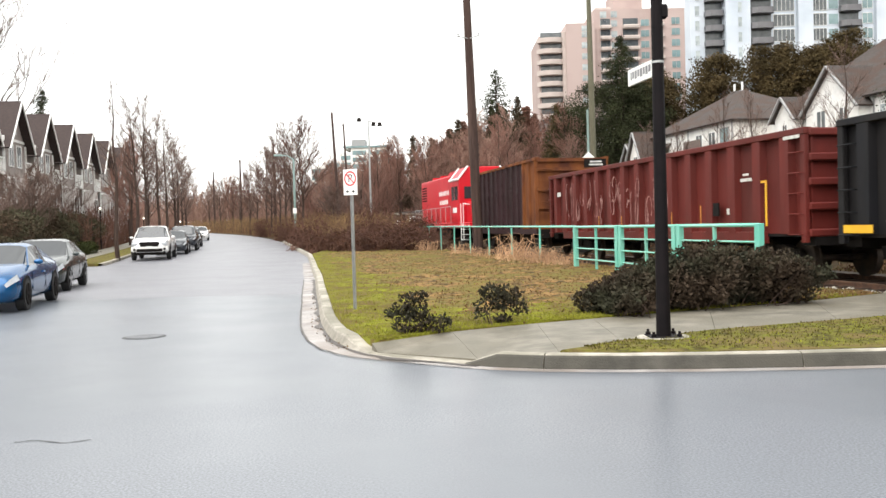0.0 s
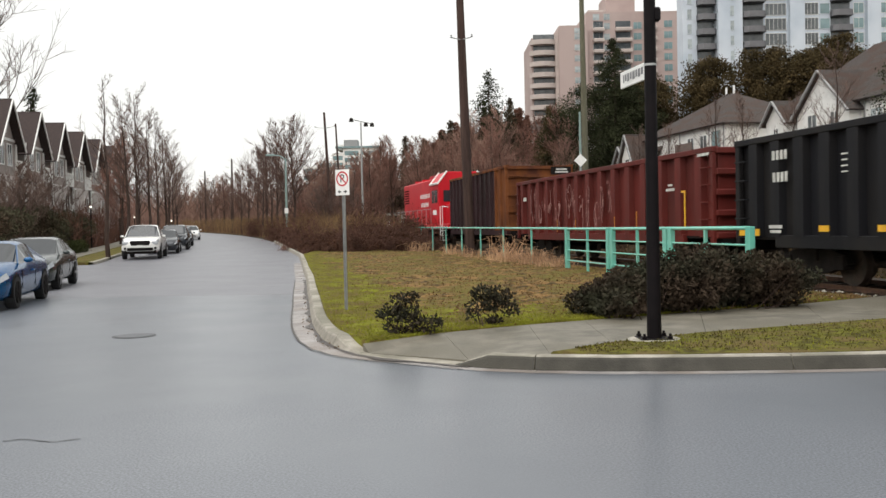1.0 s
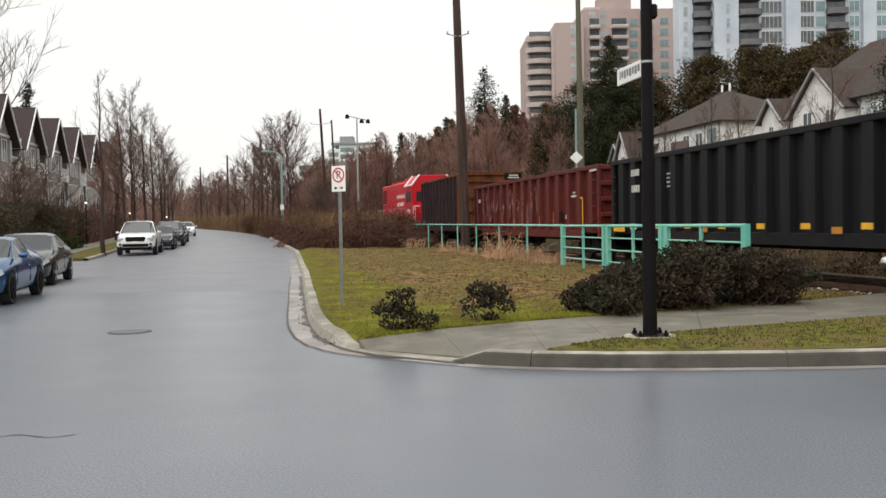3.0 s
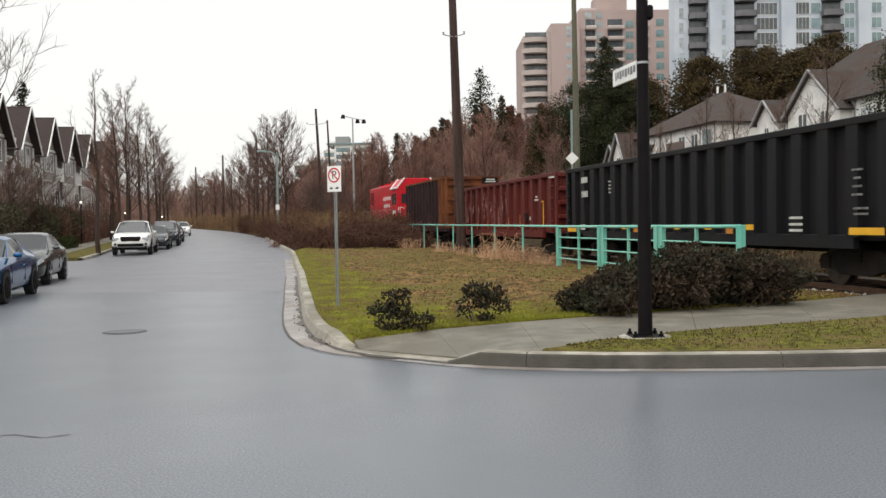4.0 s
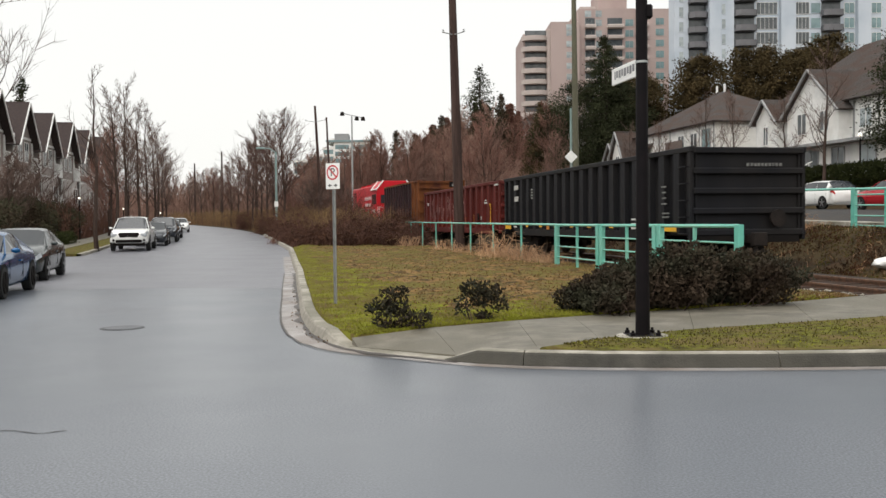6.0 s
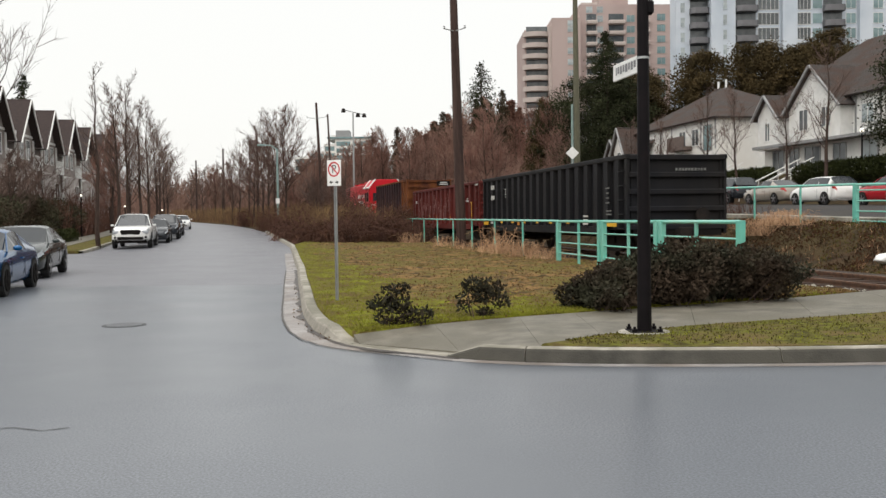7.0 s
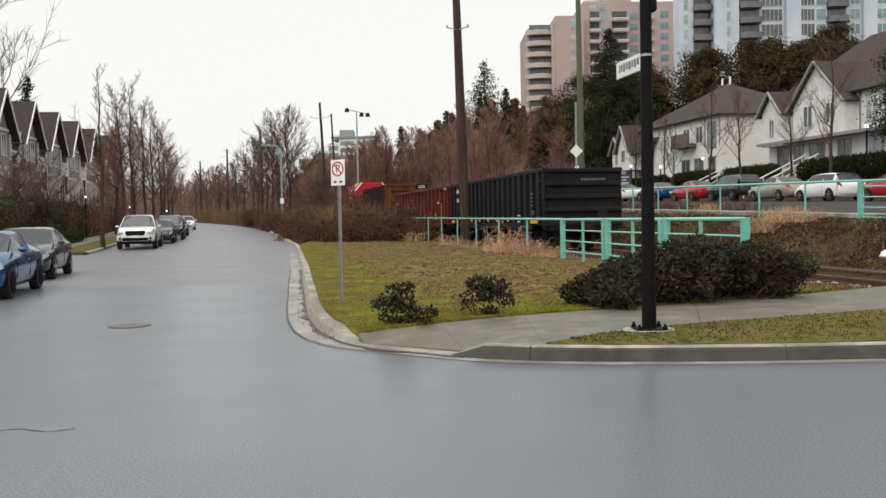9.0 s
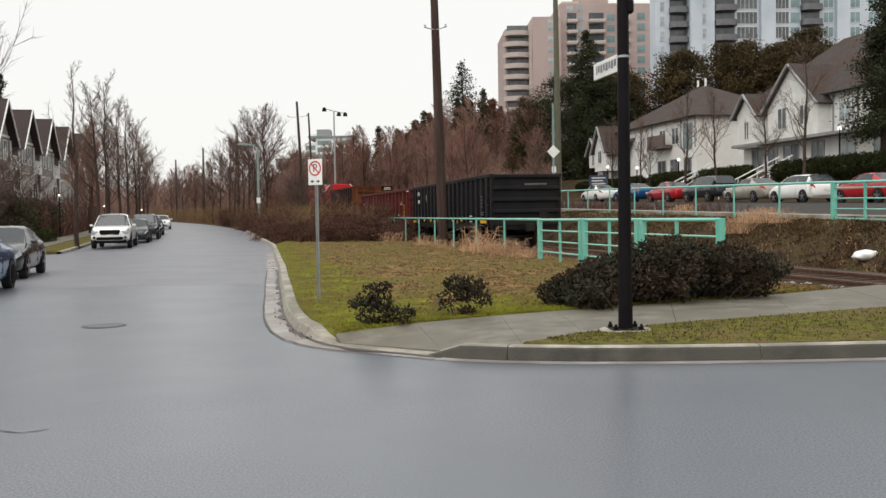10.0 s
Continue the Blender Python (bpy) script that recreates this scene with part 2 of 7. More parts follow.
def build_road():
    # junction in the foreground
    xs = [-70 + 5 * i for i in range(29)]
    rows = [[(x, y, 0.0) for x in xs] for y in (-40, -20, -8, 0, 4, 8.2)]
    # the mouth of the road, then the road itself, as one surface
    ys = [8.2 + 0.8 * i for i in range(10)] + [17 + 2 * i for i in range(110)]
    road_rows = []
    for y in ys:
        if y < 15.6:
            xr = 12.0
        else:
            xr = along(RIGHT_EDGE, y) + 0.02
        xl = along(LEFT_EDGE, y) if y > 10 else -9.2
        if 31 < y < 41.5:
            xl -= 9.0 * smoothstep(31, 33, y) * smoothstep(41.5, 40, y)
        n = 13
        road_rows.append([(xl + (xr - xl) * i / (n - 1), y, 0.012 * max(0, min(y, 260) - 35) + 0.03 * math.sin(math.pi * i / (n - 1)) * (y > 17)) for i in range(n)])
    k = next(i for i, r in enumerate(road_rows) if r[0][1] > 20.5)
    old = strip("road_far", ASPHALT_OLD, [[(x, y, z) for x, y, z in r] for r in road_rows[k:]])
    tagged(old, "older darker asphalt road curving away uphill", "road", kind="structure")
    r = strip("road", ASPHALT, road_rows[:k + 1])
    tagged(r, "damp grey asphalt at the mouth of the road", "road", kind="structure")
    j = strip("road_junction", ASPHALT, rows)
    tagged(j, "damp grey asphalt junction in the foreground", "road", kind="structure")


KERB_LINE = [(-13.2, 75), (-9.7, 59), (-6.78, 45.6), (-5.7, 39), (-4.73, 32.8), (-3.8, 27), (-2.96, 21.2), (-2.5, 18.2), (-2.12, 15.6), (-1.9, 14.2), (-1.68, 13.05), (-1.49, 12.2), (-1.29, 11.6), (-1.13, 11.15), (-0.93, 10.72), (-0.62, 10.38), (-0.22, 10.05), (0.2, 9.72), (0.53, 9.5), (1.01, 9.3), (1.8, 9.12), (2.57, 9.03), (3.54, 8.97), (4.4, 8.96), (6.5, 9.0), (9, 9.1), (14, 9.4), (30, 10.6)]


def kerb_height(i):
    x, y = KERB_LINE[i]
    if -1.0 < x < 0.45 and y < 10.9:
        return 0.025
    if -1.2 < x <= -1.0 and y < 11.3:
        return 0.08
    return 0.15


def kerb_normal(i):
    a = Vector(KERB_LINE[max(0, i - 1)])
    b = Vector(KERB_LINE[min(len(KERB_LINE) - 1, i + 1)])
    d = (b - a).normalized()
    return Vector((-d.y, d.x))            # away from the road


def build_kerb():
    k = thing("kerb", pose(0, 0, 0), "worn light grey concrete kerb round the corner, dropped at the ramp", "kerb", kind="structure")
    n = len(KERB_LINE)
    for i in range(n - 1):
        bm = bmesh.new()
        prof = []
        for q, jn in ((i, 0.006), (i + 1, -0.006)):
            p, nn, h = Vector(KERB_LINE[q]), kerb_normal(q), kerb_height(q)
            d = (Vector(KERB_LINE[i + 1]) - Vector(KERB_LINE[i])).normalized()
            p = p + d * (jn if q in (4, 8, 12, 14, 17, 19, 22, 24) else 0)
            z = 0.012 * max(0, p.y - 35)
            pts = []
            for off, zz in ((-0.05, -0.1), (-0.03, h * 0.12), (0.012, h * 0.78), (0.03, h - 0.012), (0.05, h), (0.17, h), (0.19, h - 0.015), (0.19, -0.1)):
                w = p + nn * off
                pts.append(bm.verts.new((w.x, w.y, z + zz)))
            prof.append(pts)
        m = len(prof[0])
        for j in range(m):
            bm.faces.new((prof[0][j], prof[0][(j + 1) % m], prof[1][(j + 1) % m], prof[1][j]))
        bm.faces.new(prof[0][::-1])
        bm.faces.new(prof[1])
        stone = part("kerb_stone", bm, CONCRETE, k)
        # face towards the road: its shade painted in, with grime; darkest from the ramp on
        stone.data.materials.append(KERB_SHADE_GRIME if i >= 17 else KERB_FACE_SHADE)
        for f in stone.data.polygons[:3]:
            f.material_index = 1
    # gutter pan
    rows = []
    for i in range(3, 28):
        p, nn = Vector(KERB_LINE[i]), kerb_normal(i)
        z = 0.012 * max(0, p.y - 35)
        w = 0.34 if i < 13 else max(0.17, 0.34 - 0.05 * (i - 12))
        rows.append([(p.x + 0.02 * nn.x, p.y + 0.02 * nn.y, z + 0.006), (p.x - 0.25 * w * nn.x, p.y - 0.25 * w * nn.y, z + 0.008), (p.x - w * nn.x, p.y - w * nn.y, z + 0.012 if p.y > 17 else z + 0.003)])
    rd = random.Random(41)
    dirt, seam = [], []
    for i in range(5, 18):
        a, b = Vector(KERB_LINE[i]), Vector(KERB_LINE[i + 1])
        m = max(2, int((b - a).length / 0.18))
        for k in range(m):
            p = a.lerp(b, k / m)
            nn = kerb_normal(i).lerp(kerb_normal(i + 1), k / m).normalized()
            z = 0.012 * max(0, p.y - 35) + 0.014
            w = 0.05 + 0.1 * max(0, noise.noise((p.x * 1.7, p.y * 1.7, 4)) + 0.3) + rd.uniform(0, 0.03)
            dirt.append([(p.x + 0.01 * nn.x, p.y + 0.01 * nn.y, z), (p.x - w * nn.x, p.y - w * nn.y, z)])
            g = (0.34 if i < 13 else max(0.17, 0.34 - 0.05 * (i - 12))) + rd.uniform(-0.004, 0.004)
            seam.append([(p.x - g * nn.x, p.y - g * nn.y, z), (p.x - (g + 0.022 + rd.uniform(0, 0.012)) * nn.x, p.y - (g + 0.022) * nn.y, z)])
    tagged(strip("gutter_silt", SILT, dirt), "dark wet silt lying along the kerb", "silt", kind="structure")
    tagged(strip("road_joint", SILT, seam), "dark tar joint between gutter and road", "joint", kind="structure")
    tagged(strip("gutter", CONCRETE_WET, rows), "stained damp concrete gutter along the kerb", "gutter", kind="structure")


WALK_UP = [(-0.88, 10.86), (0.09, 11.68), (1.26, 12.4), (2.09, 12.79), (4.0, 13.7), (5.95, 14.61), (7.6, 15.6), (9.5, 16.7), (12.5, 18.6), (16, 21.0)]
WALK_LOW = [(-0.8, 10.7), (0.35, 9.83), (1.2, 9.5), (2.01, 10.3), (3.3, 11.05), (5.1, 11.72), (7.0, 12.5), (9.5, 13.8), (12.5, 15.6), (16, 18)]


def build_walkway():
    w = thing("pavement", pose(0, 0, 0), "grey concrete footpath slabs leading to the level crossing", "pavement", kind="structure")
    for i in range(len(WALK_UP) - 1):
        a, b, c, d = WALK_LOW[i], WALK_LOW[i + 1], WALK_UP[i + 1], WALK_UP[i]
        za = 0.03 if i == 0 else (0.045 if i == 1 else 0.135)
        zb = 0.045 if i == 0 else 0.135
        bm = bmesh.new()
        zs = [za if i else 0.03, zb if i != 1 else 0.135, 0.135, 0.135 if i else 0.12]
        g = 0.004
        top = []
        cx, cy = sum(p[0] for p in (a, b, c, d)) / 4, sum(p[1] for p in (a, b, c, d)) / 4
        for (x, y), z in zip((a, b, c, d), zs):
            top.append(bm.verts.new((x + (cx - x) * g, y + (cy - y) * g, z)))
        low = [bm.verts.new((v.co.x, v.co.y, -0.06)) for v in top]
        bm.faces.new(top)
        for q in range(4):
            bm.faces.new((low[q], low[(q + 1) % 4], top[(q + 1) % 4], top[q]))
        bm.faces.new(low[::-1])
        part("slab", bm, WALKWAY, w)
    # mown verge between footpath and kerb
    rows = []
    low = [(1.28, 9.44), (2.0, 9.3), (3.3, 9.2), (5.1, 9.18), (7.0, 9.25), (9.5, 9.4), (12.5, 9.6), (16, 9.9)]
    for (x0, y0), (x1, y1) in zip(low, WALK_LOW[2:]):
        rows.append([(x0 + (x1 - x0) * k / 6, y0 + (y1 - y0) * k / 6, 0.15 + 0.025 * math.sin(math.pi * k / 6)) for k in range(7)])
    tagged(strip("grass_verge", VERGE, rows, thick=0.12), "patchy green and brown grass verge behind the kerb", "grass", kind="structure")


LAWN_LEFT = [(x, y) for x, y in reversed(KERB_LINE[2:15])]


def lawn_point(v, h):
    """A point of the lawn: v from the footpath to the thicket, h from the kerb to the track."""
    def left(q):
        y = 10.95 + 41 * q
        return Vector((along(LAWN_LEFT, y) + 0.2, y))

    def right(q):
        return Vector(on_track(-3.3 + 39 * q, -2.5))

    l0, l1, r0, r1 = left(0), left(1), right(0), right(1)
    bx = l0.x + (r0.x - l0.x) * h
    bottom = Vector((bx, float(np.interp(bx, [p[0] for p in WALK_UP], [p[1] for p in WALK_UP])) + 0.01))
    top = l1.lerp(r1, h)
    p = left(v).lerp(right(v), h) + bottom.lerp(top, v) - l0.lerp(r0, h).lerp(l1.lerp(r1, h), v)
    z = 0.14 + 0.07 * noise.noise((p.x * 0.5, p.y * 0.5, 3)) * min(1, 6 * v) * (4 * h * (1 - h)) + 0.012 * max(0, p.y - 35) * (1 - h)
    z += (0.045 * noise.noise((p.x * 2.6, p.y * 2.2, 11)) + 0.03 * noise.noise((p.x * 6.5, p.y * 5.0, 12))) * min(1, 9 * h) * min(1, 14 * v)
    return p.x, p.y, z


def dry_part(x, y, h):
    """How bare and brown the lawn is there."""
    return smoothstep(0.04, 0.24, h + 0.14 * noise.noise((x * 0.5, y * 0.3, 7))) * smoothstep(12.8, 16.5, y + 2.4 * noise.noise((x * 0.8, y * 0.6, 9)))


def build_lawn():
    n, m = 300, 170
    rows = [[lawn_point((i / n) ** 1.4, j / m) for j in range(m + 1)] for i in range(n + 1)]
    g = strip("lawn", LAWN, rows, thick=0.15)
    g.data.materials.append(LAWN_DRY)
    for i, f in enumerate(g.data.polygons):
        f.use_smooth = True
        if i < n * m:
            a, b = divmod(i, m)
            x, y, z = rows[a][b]
            k = dry_part(x, y, b / m)
            if k > 0.5 + 0.5 * noise.noise((x * 1.7, y * 1.7, 1)):
                f.material_index = 1
    tagged(g, "worn lawn, mossy green by the kerb, brown and leaf-strewn beyond", "lawn", kind="structure")


def build_track():
    rows = []
    for i in range(90):
        s = -40 + 2.0 * i
        rows.append([(*rail_at(s, u), z) for u, z in ((-2.9, -0.1), (-2.3, 0.02), (-1.5, 0.04), (0, 0.035), (1.5, 0.04), (2.3, 0.02), (3.0, -0.03))])
    tagged(strip("track_ballast", BALLAST, rows), "dark rusty gravel ballast bed", "ballast", kind="structure")
    t = thing("railway_track", pose(*on_track(0), 0, 0, 0, math.degrees(HEAD)), "rusty steel rails on dark timber sleepers", "railway track", kind="structure")
    stations = [-38.0, 28.0] + [31.0 + 3.0 * k for k in range(34)]
    for u in (-0.7525, 0.7525):
        bm = bmesh.new()
        for x0, x1, z0, z1 in ((-0.036, 0.036, 0.11, RAIL_TOP), (-0.009, 0.009, 0.02, 0.11), (-0.07, 0.07, -0.005, 0.02)):
            for a, b in zip(stations, stations[1:]):
                da, db = -bend(a), -bend(b)
                lo = [bm.verts.new((u + d + x, y, z)) for d, y in ((da, a), (db, b)) for x in (x0, x1) for z in (z0, z1)]
                for f in ((0, 1, 3, 2), (4, 6, 7, 5), (0, 4, 5, 1), (2, 3, 7, 6), (0, 2, 6, 4), (1, 5, 7, 3)):
                    bm.faces.new([lo[i] for i in f])
        part("rail", bm, RUST, t)
    bm = bmesh.new()
    box(bm, -1.3, 1.3, -0.115, 0.115, -0.12, 0.058)
    bevel(bm, 0.008)
    first = part("sleeper", bm, TIE, t)
    first.location = (0, -14, 0)
    for i in range(1, 190):
        y = -14 + 0.54 * i
        share(first, (random.uniform(-0.04, 0.04) - bend(y), y, random.uniform(-0.012, 0.006)), t, (0, 0, random.uniform(-0.02, 0.02) + radians(rail_heading(y)) - HEAD))


build_ground()
build_road()
build_kerb()
build_walkway()
build_lawn()
build_track()


# ---------------------------------------------------------------- train
def paint(name, base, rust, amount, rough=0.55):
    return mat(name, base, tuple(v * 0.72 for v in base), rough=rough, spec=0.15, scale=1.3, c3=rust, s3=amount, bump=0.15, bscale=9, stretch=(1, 1, 0.35))


GONDOLA_GREEN = paint("dark_slate_paint", (0.0108, 0.011, 0.0138), (0.0155, 0.0142, 0.0142), 0.9)
GONDOLA_RED = paint("oxide_red_paint", (0.125, 0.022, 0.018), (0.08, 0.02, 0.017), 0.9)
HOPPER_DARK = paint("purple_black_paint", (0.036, 0.017, 0.02), (0.024, 0.013, 0.014), 0.8)
HOPPER_RUST = paint("rusted_orange_steel", (0.19, 0.066, 0.022), (0.07, 0.024, 0.015), 1.2, 0.8)
ORANGE = mat("faded_orange_reflector", (0.5, 0.2, 0.02), (0.38, 0.14, 0.02), rough=0.5)
LOCO_RED = paint("locomotive_red", (0.58, 0.018, 0.03), (0.5, 0.015, 0.025), 0.5, 0.35)
TRUCK_STEEL = mat("bogie_steel", (0.02, 0.015, 0.013), (0.011, 0.009, 0.008), spec=0.2, rough=0.8, scale=5, bump=0.3)
WHEEL_STEEL = mat("wheel_steel", (0.09, 0.065, 0.05), (0.05, 0.04, 0.035), rough=0.55, metal=0.5, scale=5)
YELLOW = mat("yellow_reflector", (0.75, 0.42, 0.02), (0.65, 0.34, 0.02), rough=0.4)
STENCIL = mat("stencil_white", (0.6, 0.6, 0.57), (0.4, 0.4, 0.38), rough=0.6, scale=9)
STENCIL_DIM = mat("worn_stencil", (0.2, 0.2, 0.19), (0.07, 0.07, 0.068), rough=0.7, scale=14)
CHALK = mat("faded_white_scrawl", (0.36, 0.2, 0.18), (0.15, 0.045, 0.04), rough=0.8, scale=6)
DARK_GAP = mat("grimy_black", (0.006, 0.005, 0.005), (0.01, 0.008, 0.007), spec=0.15, rough=0.8, scale=4)
WHEELSETS = []


def running_gear(car, L, bogie_in=2.2, wheel_r=0.42):
    for yb in (-L / 2 + bogie_in, L / 2 - bogie_in):
        for x in (-1.0, 1.0):
            bm = bmesh.new()
            sx = 0.09
            poly = [(-1.15, 0.46), (-1.05, 0.62), (-0.6, 0.72), (0.6, 0.72), (1.05, 0.62), (1.15, 0.46), (0.8, 0.36), (0.42, 0.24), (-0.42, 0.24), (-0.8, 0.36)]
            lo = [bm.verts.new((x - sx, yb + a, b)) for a, b in poly]
            hi = [bm.verts.new((x + sx, yb + a, b)) for a, b in poly]
            bm.faces.new(lo)
            bm.faces.new(hi[::-1])
            for i in range(len(poly)):
                j = (i + 1) % len(poly)
                bm.faces.new((lo[i], lo[j], hi[j], hi[i]))
            for a in (-0.9, 0.9):
                box(bm, x - 0.13, x + 0.13, yb + a - 0.14, yb + a + 0.14, 0.34, 0.6)
            for a in (-0.2, 0, 0.2):
                tube(bm, (x, yb + a, 0.3), (x, yb + a, 0.6), 0.085, n=8)
            part("bogie_frame", bm, TRUCK_STEEL, car)
        bm = bmesh.new()
        box(bm, -1.15, 1.15, yb - 0.2, yb + 0.2, 0.5, 0.84)
        part("bolster", bm, TRUCK_STEEL, car)
        for a in (-0.9, 0.9):
            bm = bmesh.new()
            tube(bm, (-1.05, 0, 0), (1.05, 0, 0), 0.075, n=8)
            for x in (-0.7525, 0.7525):
                sgn = 1 if x > 0 else -1
                tube(bm, (x - 0.06 * sgn, 0, 0), (x + 0.06 * sgn, 0, 0), wheel_r, n=24)
                tube(bm, (x - 0.1 * sgn, 0, 0), (x - 0.06 * sgn, 0, 0), wheel_r + 0.025, n=24)
                tube(bm, (x + 0.06 * sgn, 0, 0), (x + 0.075 * sgn, 0, 0), wheel_r * 0.45, wheel_r * 0.3, n=16)
                for k in range(4):
                    ang = k * math.pi / 2
                    tube(bm, (x, 0.26 * math.cos(ang), 0.26 * math.sin(ang)), (x + 0.072 * sgn, 0.26 * math.cos(ang), 0.26 * math.sin(ang)), 0.03, n=6)
            w = part("wheelset", bm, WHEEL_STEEL, car)
            w.location = (0, yb + a, wheel_r)
            WHEELSETS.append((w, yb + a, wheel_r))
    for e in (-1, 1):
        bm = bmesh.new()
        box(bm, -0.1, 0.1, min(e * (L / 2 - 0.3), e * (L / 2 + 0.42)), max(e * (L / 2 - 0.3), e * (L / 2 + 0.42)), 0.72, 0.94)
        box(bm, -0.17, 0.2, min(e * (L / 2 + 0.38), e * (L / 2 + 0.56)), max(e * (L / 2 + 0.38), e * (L / 2 + 0.56)), 0.66, 1.0)
        bevel(bm, 0.02)
        part("coupler", bm, TRUCK_STEEL, car)


def bars(car, name, material, x, items):
    """Painted marks on a side: (y, z, width, height)."""
    for y, z, w, h in items:
        bm = bmesh.new()
        box(bm, x - 0.004, x + 0.004, y - w / 2, y + w / 2, z - h / 2, z + h / 2)
        part(name, bm, material, car)


def gondola(name, label, paint_mat, L=17.1, ribs=19, top=3.15, sill=0.92, hw=1.59):
    car = thing(name, pose(0, 0, 0), label, "freight car", "cars of the train")
    # tub: sides, ends and floor with thickness
    for sx in (-1, 1):
        bm = bmesh.new()
        x0, x1 = sorted((sx * (hw - 0.2), sx * (hw - 0.15)))
        box(bm, x0, x1, -L / 2, L / 2, sill, top - 0.1)
        part("side_sheet", bm, paint_mat, car)
        bm = bmesh.new()
        x0, x1 = sorted((sx * (hw - 0.16), sx * (hw + 0.02)))
        box(bm, x0, x1, -L / 2 - 0.03, L / 2 + 0.03, top - 0.14, top)
        bevel(bm, 0.015)
        part("top_chord", bm, paint_mat, car)
        bm = bmesh.new()
        x0, x1 = sorted((sx * (hw - 0.14), sx * (hw - 0.005)))
        box(bm, x0, x1, -L / 2 + 1.6, L / 2 - 1.6, sill - 0.16, sill + 0.1)
        bevel(bm, 0.01)
        part("side_sill", bm, paint_mat, car)
        # stakes
        first = None
        for i in range(ribs):
            y = -L / 2 + 0.75 + (L - 1.5) * i / (ribs - 1)
            if first is None:
                bm = bmesh.new()
                a = sx * (hw - 0.15)
                b = sx * (hw + 0.005)
                q = [(a, -0.2), (b, -0.165), (b, 0.165), (a, 0.2)]
                prism(bm, q, sill + 0.06, top - 0.13)
                first = part("side_stake", bm, paint_mat, car)
                first.location.y = y
            else:
                share(first, (0, y, 0), car)
        for e in (-1, 1):
            bm = bmesh.new()
            a, b = sorted((sx * (hw - 0.1), sx * (hw + 0.0)))
            c, d = sorted((e * (L / 2 - 0.16), e * (L / 2 + 0.01)))
            box(bm, a, b, c, d, sill - 0.12, top - 0.1)
            bevel(bm, 0.012)
            part("corner_post", bm, paint_mat, car)
            lad = None
            for k in range(5):
                bm = bmesh.new()
                yy = e * (L / 2 - 0.3)
                xx = sx * (hw + 0.07)
                tube(bm, (xx, yy - 0.22, 0), (xx, yy + 0.22, 0), 0.014, n=6)
                for q in (-0.22, 0.22):
                    tube(bm, (xx, yy + q, 0), (sx * (hw - 0.07), yy + q, 0), 0.012, n=6)
                r = part("ladder_rung", bm, paint_mat, car)
                r.location.z = sill + 0.05 + 0.42 * k
    for e in (-1, 1):
        bm = bmesh.new()
        c, d = sorted((e * (L / 2 - 0.1), e * (L / 2 - 0.05)))
        box(bm, -hw + 0.1, hw - 0.1, c, d, sill, top - 0.05)
        part("end_sheet", bm, paint_mat, car)
        for k, z in enumerate((sill + 0.08, sill + 0.62, sill + 1.12, sill + 1.62, top - 0.1)):
            bm = bmesh.new()
            c, d = sorted((e * (L / 2 - 0.05), e * (L / 2 + 0.07)))
            box(bm, -hw + 0.08, hw - 0.08, c, d, z - 0.08, z + 0.08)
            bevel(bm, 0.025)
            part("end_rib", bm, paint_mat, car)
        bm = bmesh.new()
        c, d = sorted((e * (L / 2 - 0.4), e * (L / 2 + 0.05)))
        box(bm, -hw + 0.2, hw - 0.2, c, d, 0.74, sill)
        part("end_sill", bm, DARK_GAP, car)
        bm = bmesh.new()
        tube(bm, (0.75, e * (L / 2 + 0.16), 1.35), (0.75, e * (L / 2 + 0.1), 1.35), 0.22, n=14)
        tube(bm, (0.75, e * (L / 2 + 0.1), 1.35), (0.75, e * (L / 2 + 0.02), 1.35), 0.05, n=8)
        part("brake_wheel", bm, TRUCK_STEEL, car)
    bm = bmesh.new()
    box(bm, -hw + 0.1, hw - 0.1, -L / 2 + 0.1, L / 2 - 0.1, sill, sill + 0.06)
    part("floor", bm, DARK_GAP, car)
    bm = bmesh.new()
    box(bm, -0.3, 0.3, -L / 2 + 0.2, L / 2 - 0.2, 0.62, sill)
    for i in range(9):
        y = -L / 2 + 3.2 + (L - 6.4) * i / 8
        box(bm, -1.3, 1.3, y - 0.06, y + 0.06, 0.72, sill)
    part("underframe", bm, DARK_GAP, car)
    running_gear(car, L)
    return car


# position of the last car's rear end along the track, in metres
def rear_at(t):
    return -15.77 + 3.44 * t + 0.0465 * t * t


TRAIN = []


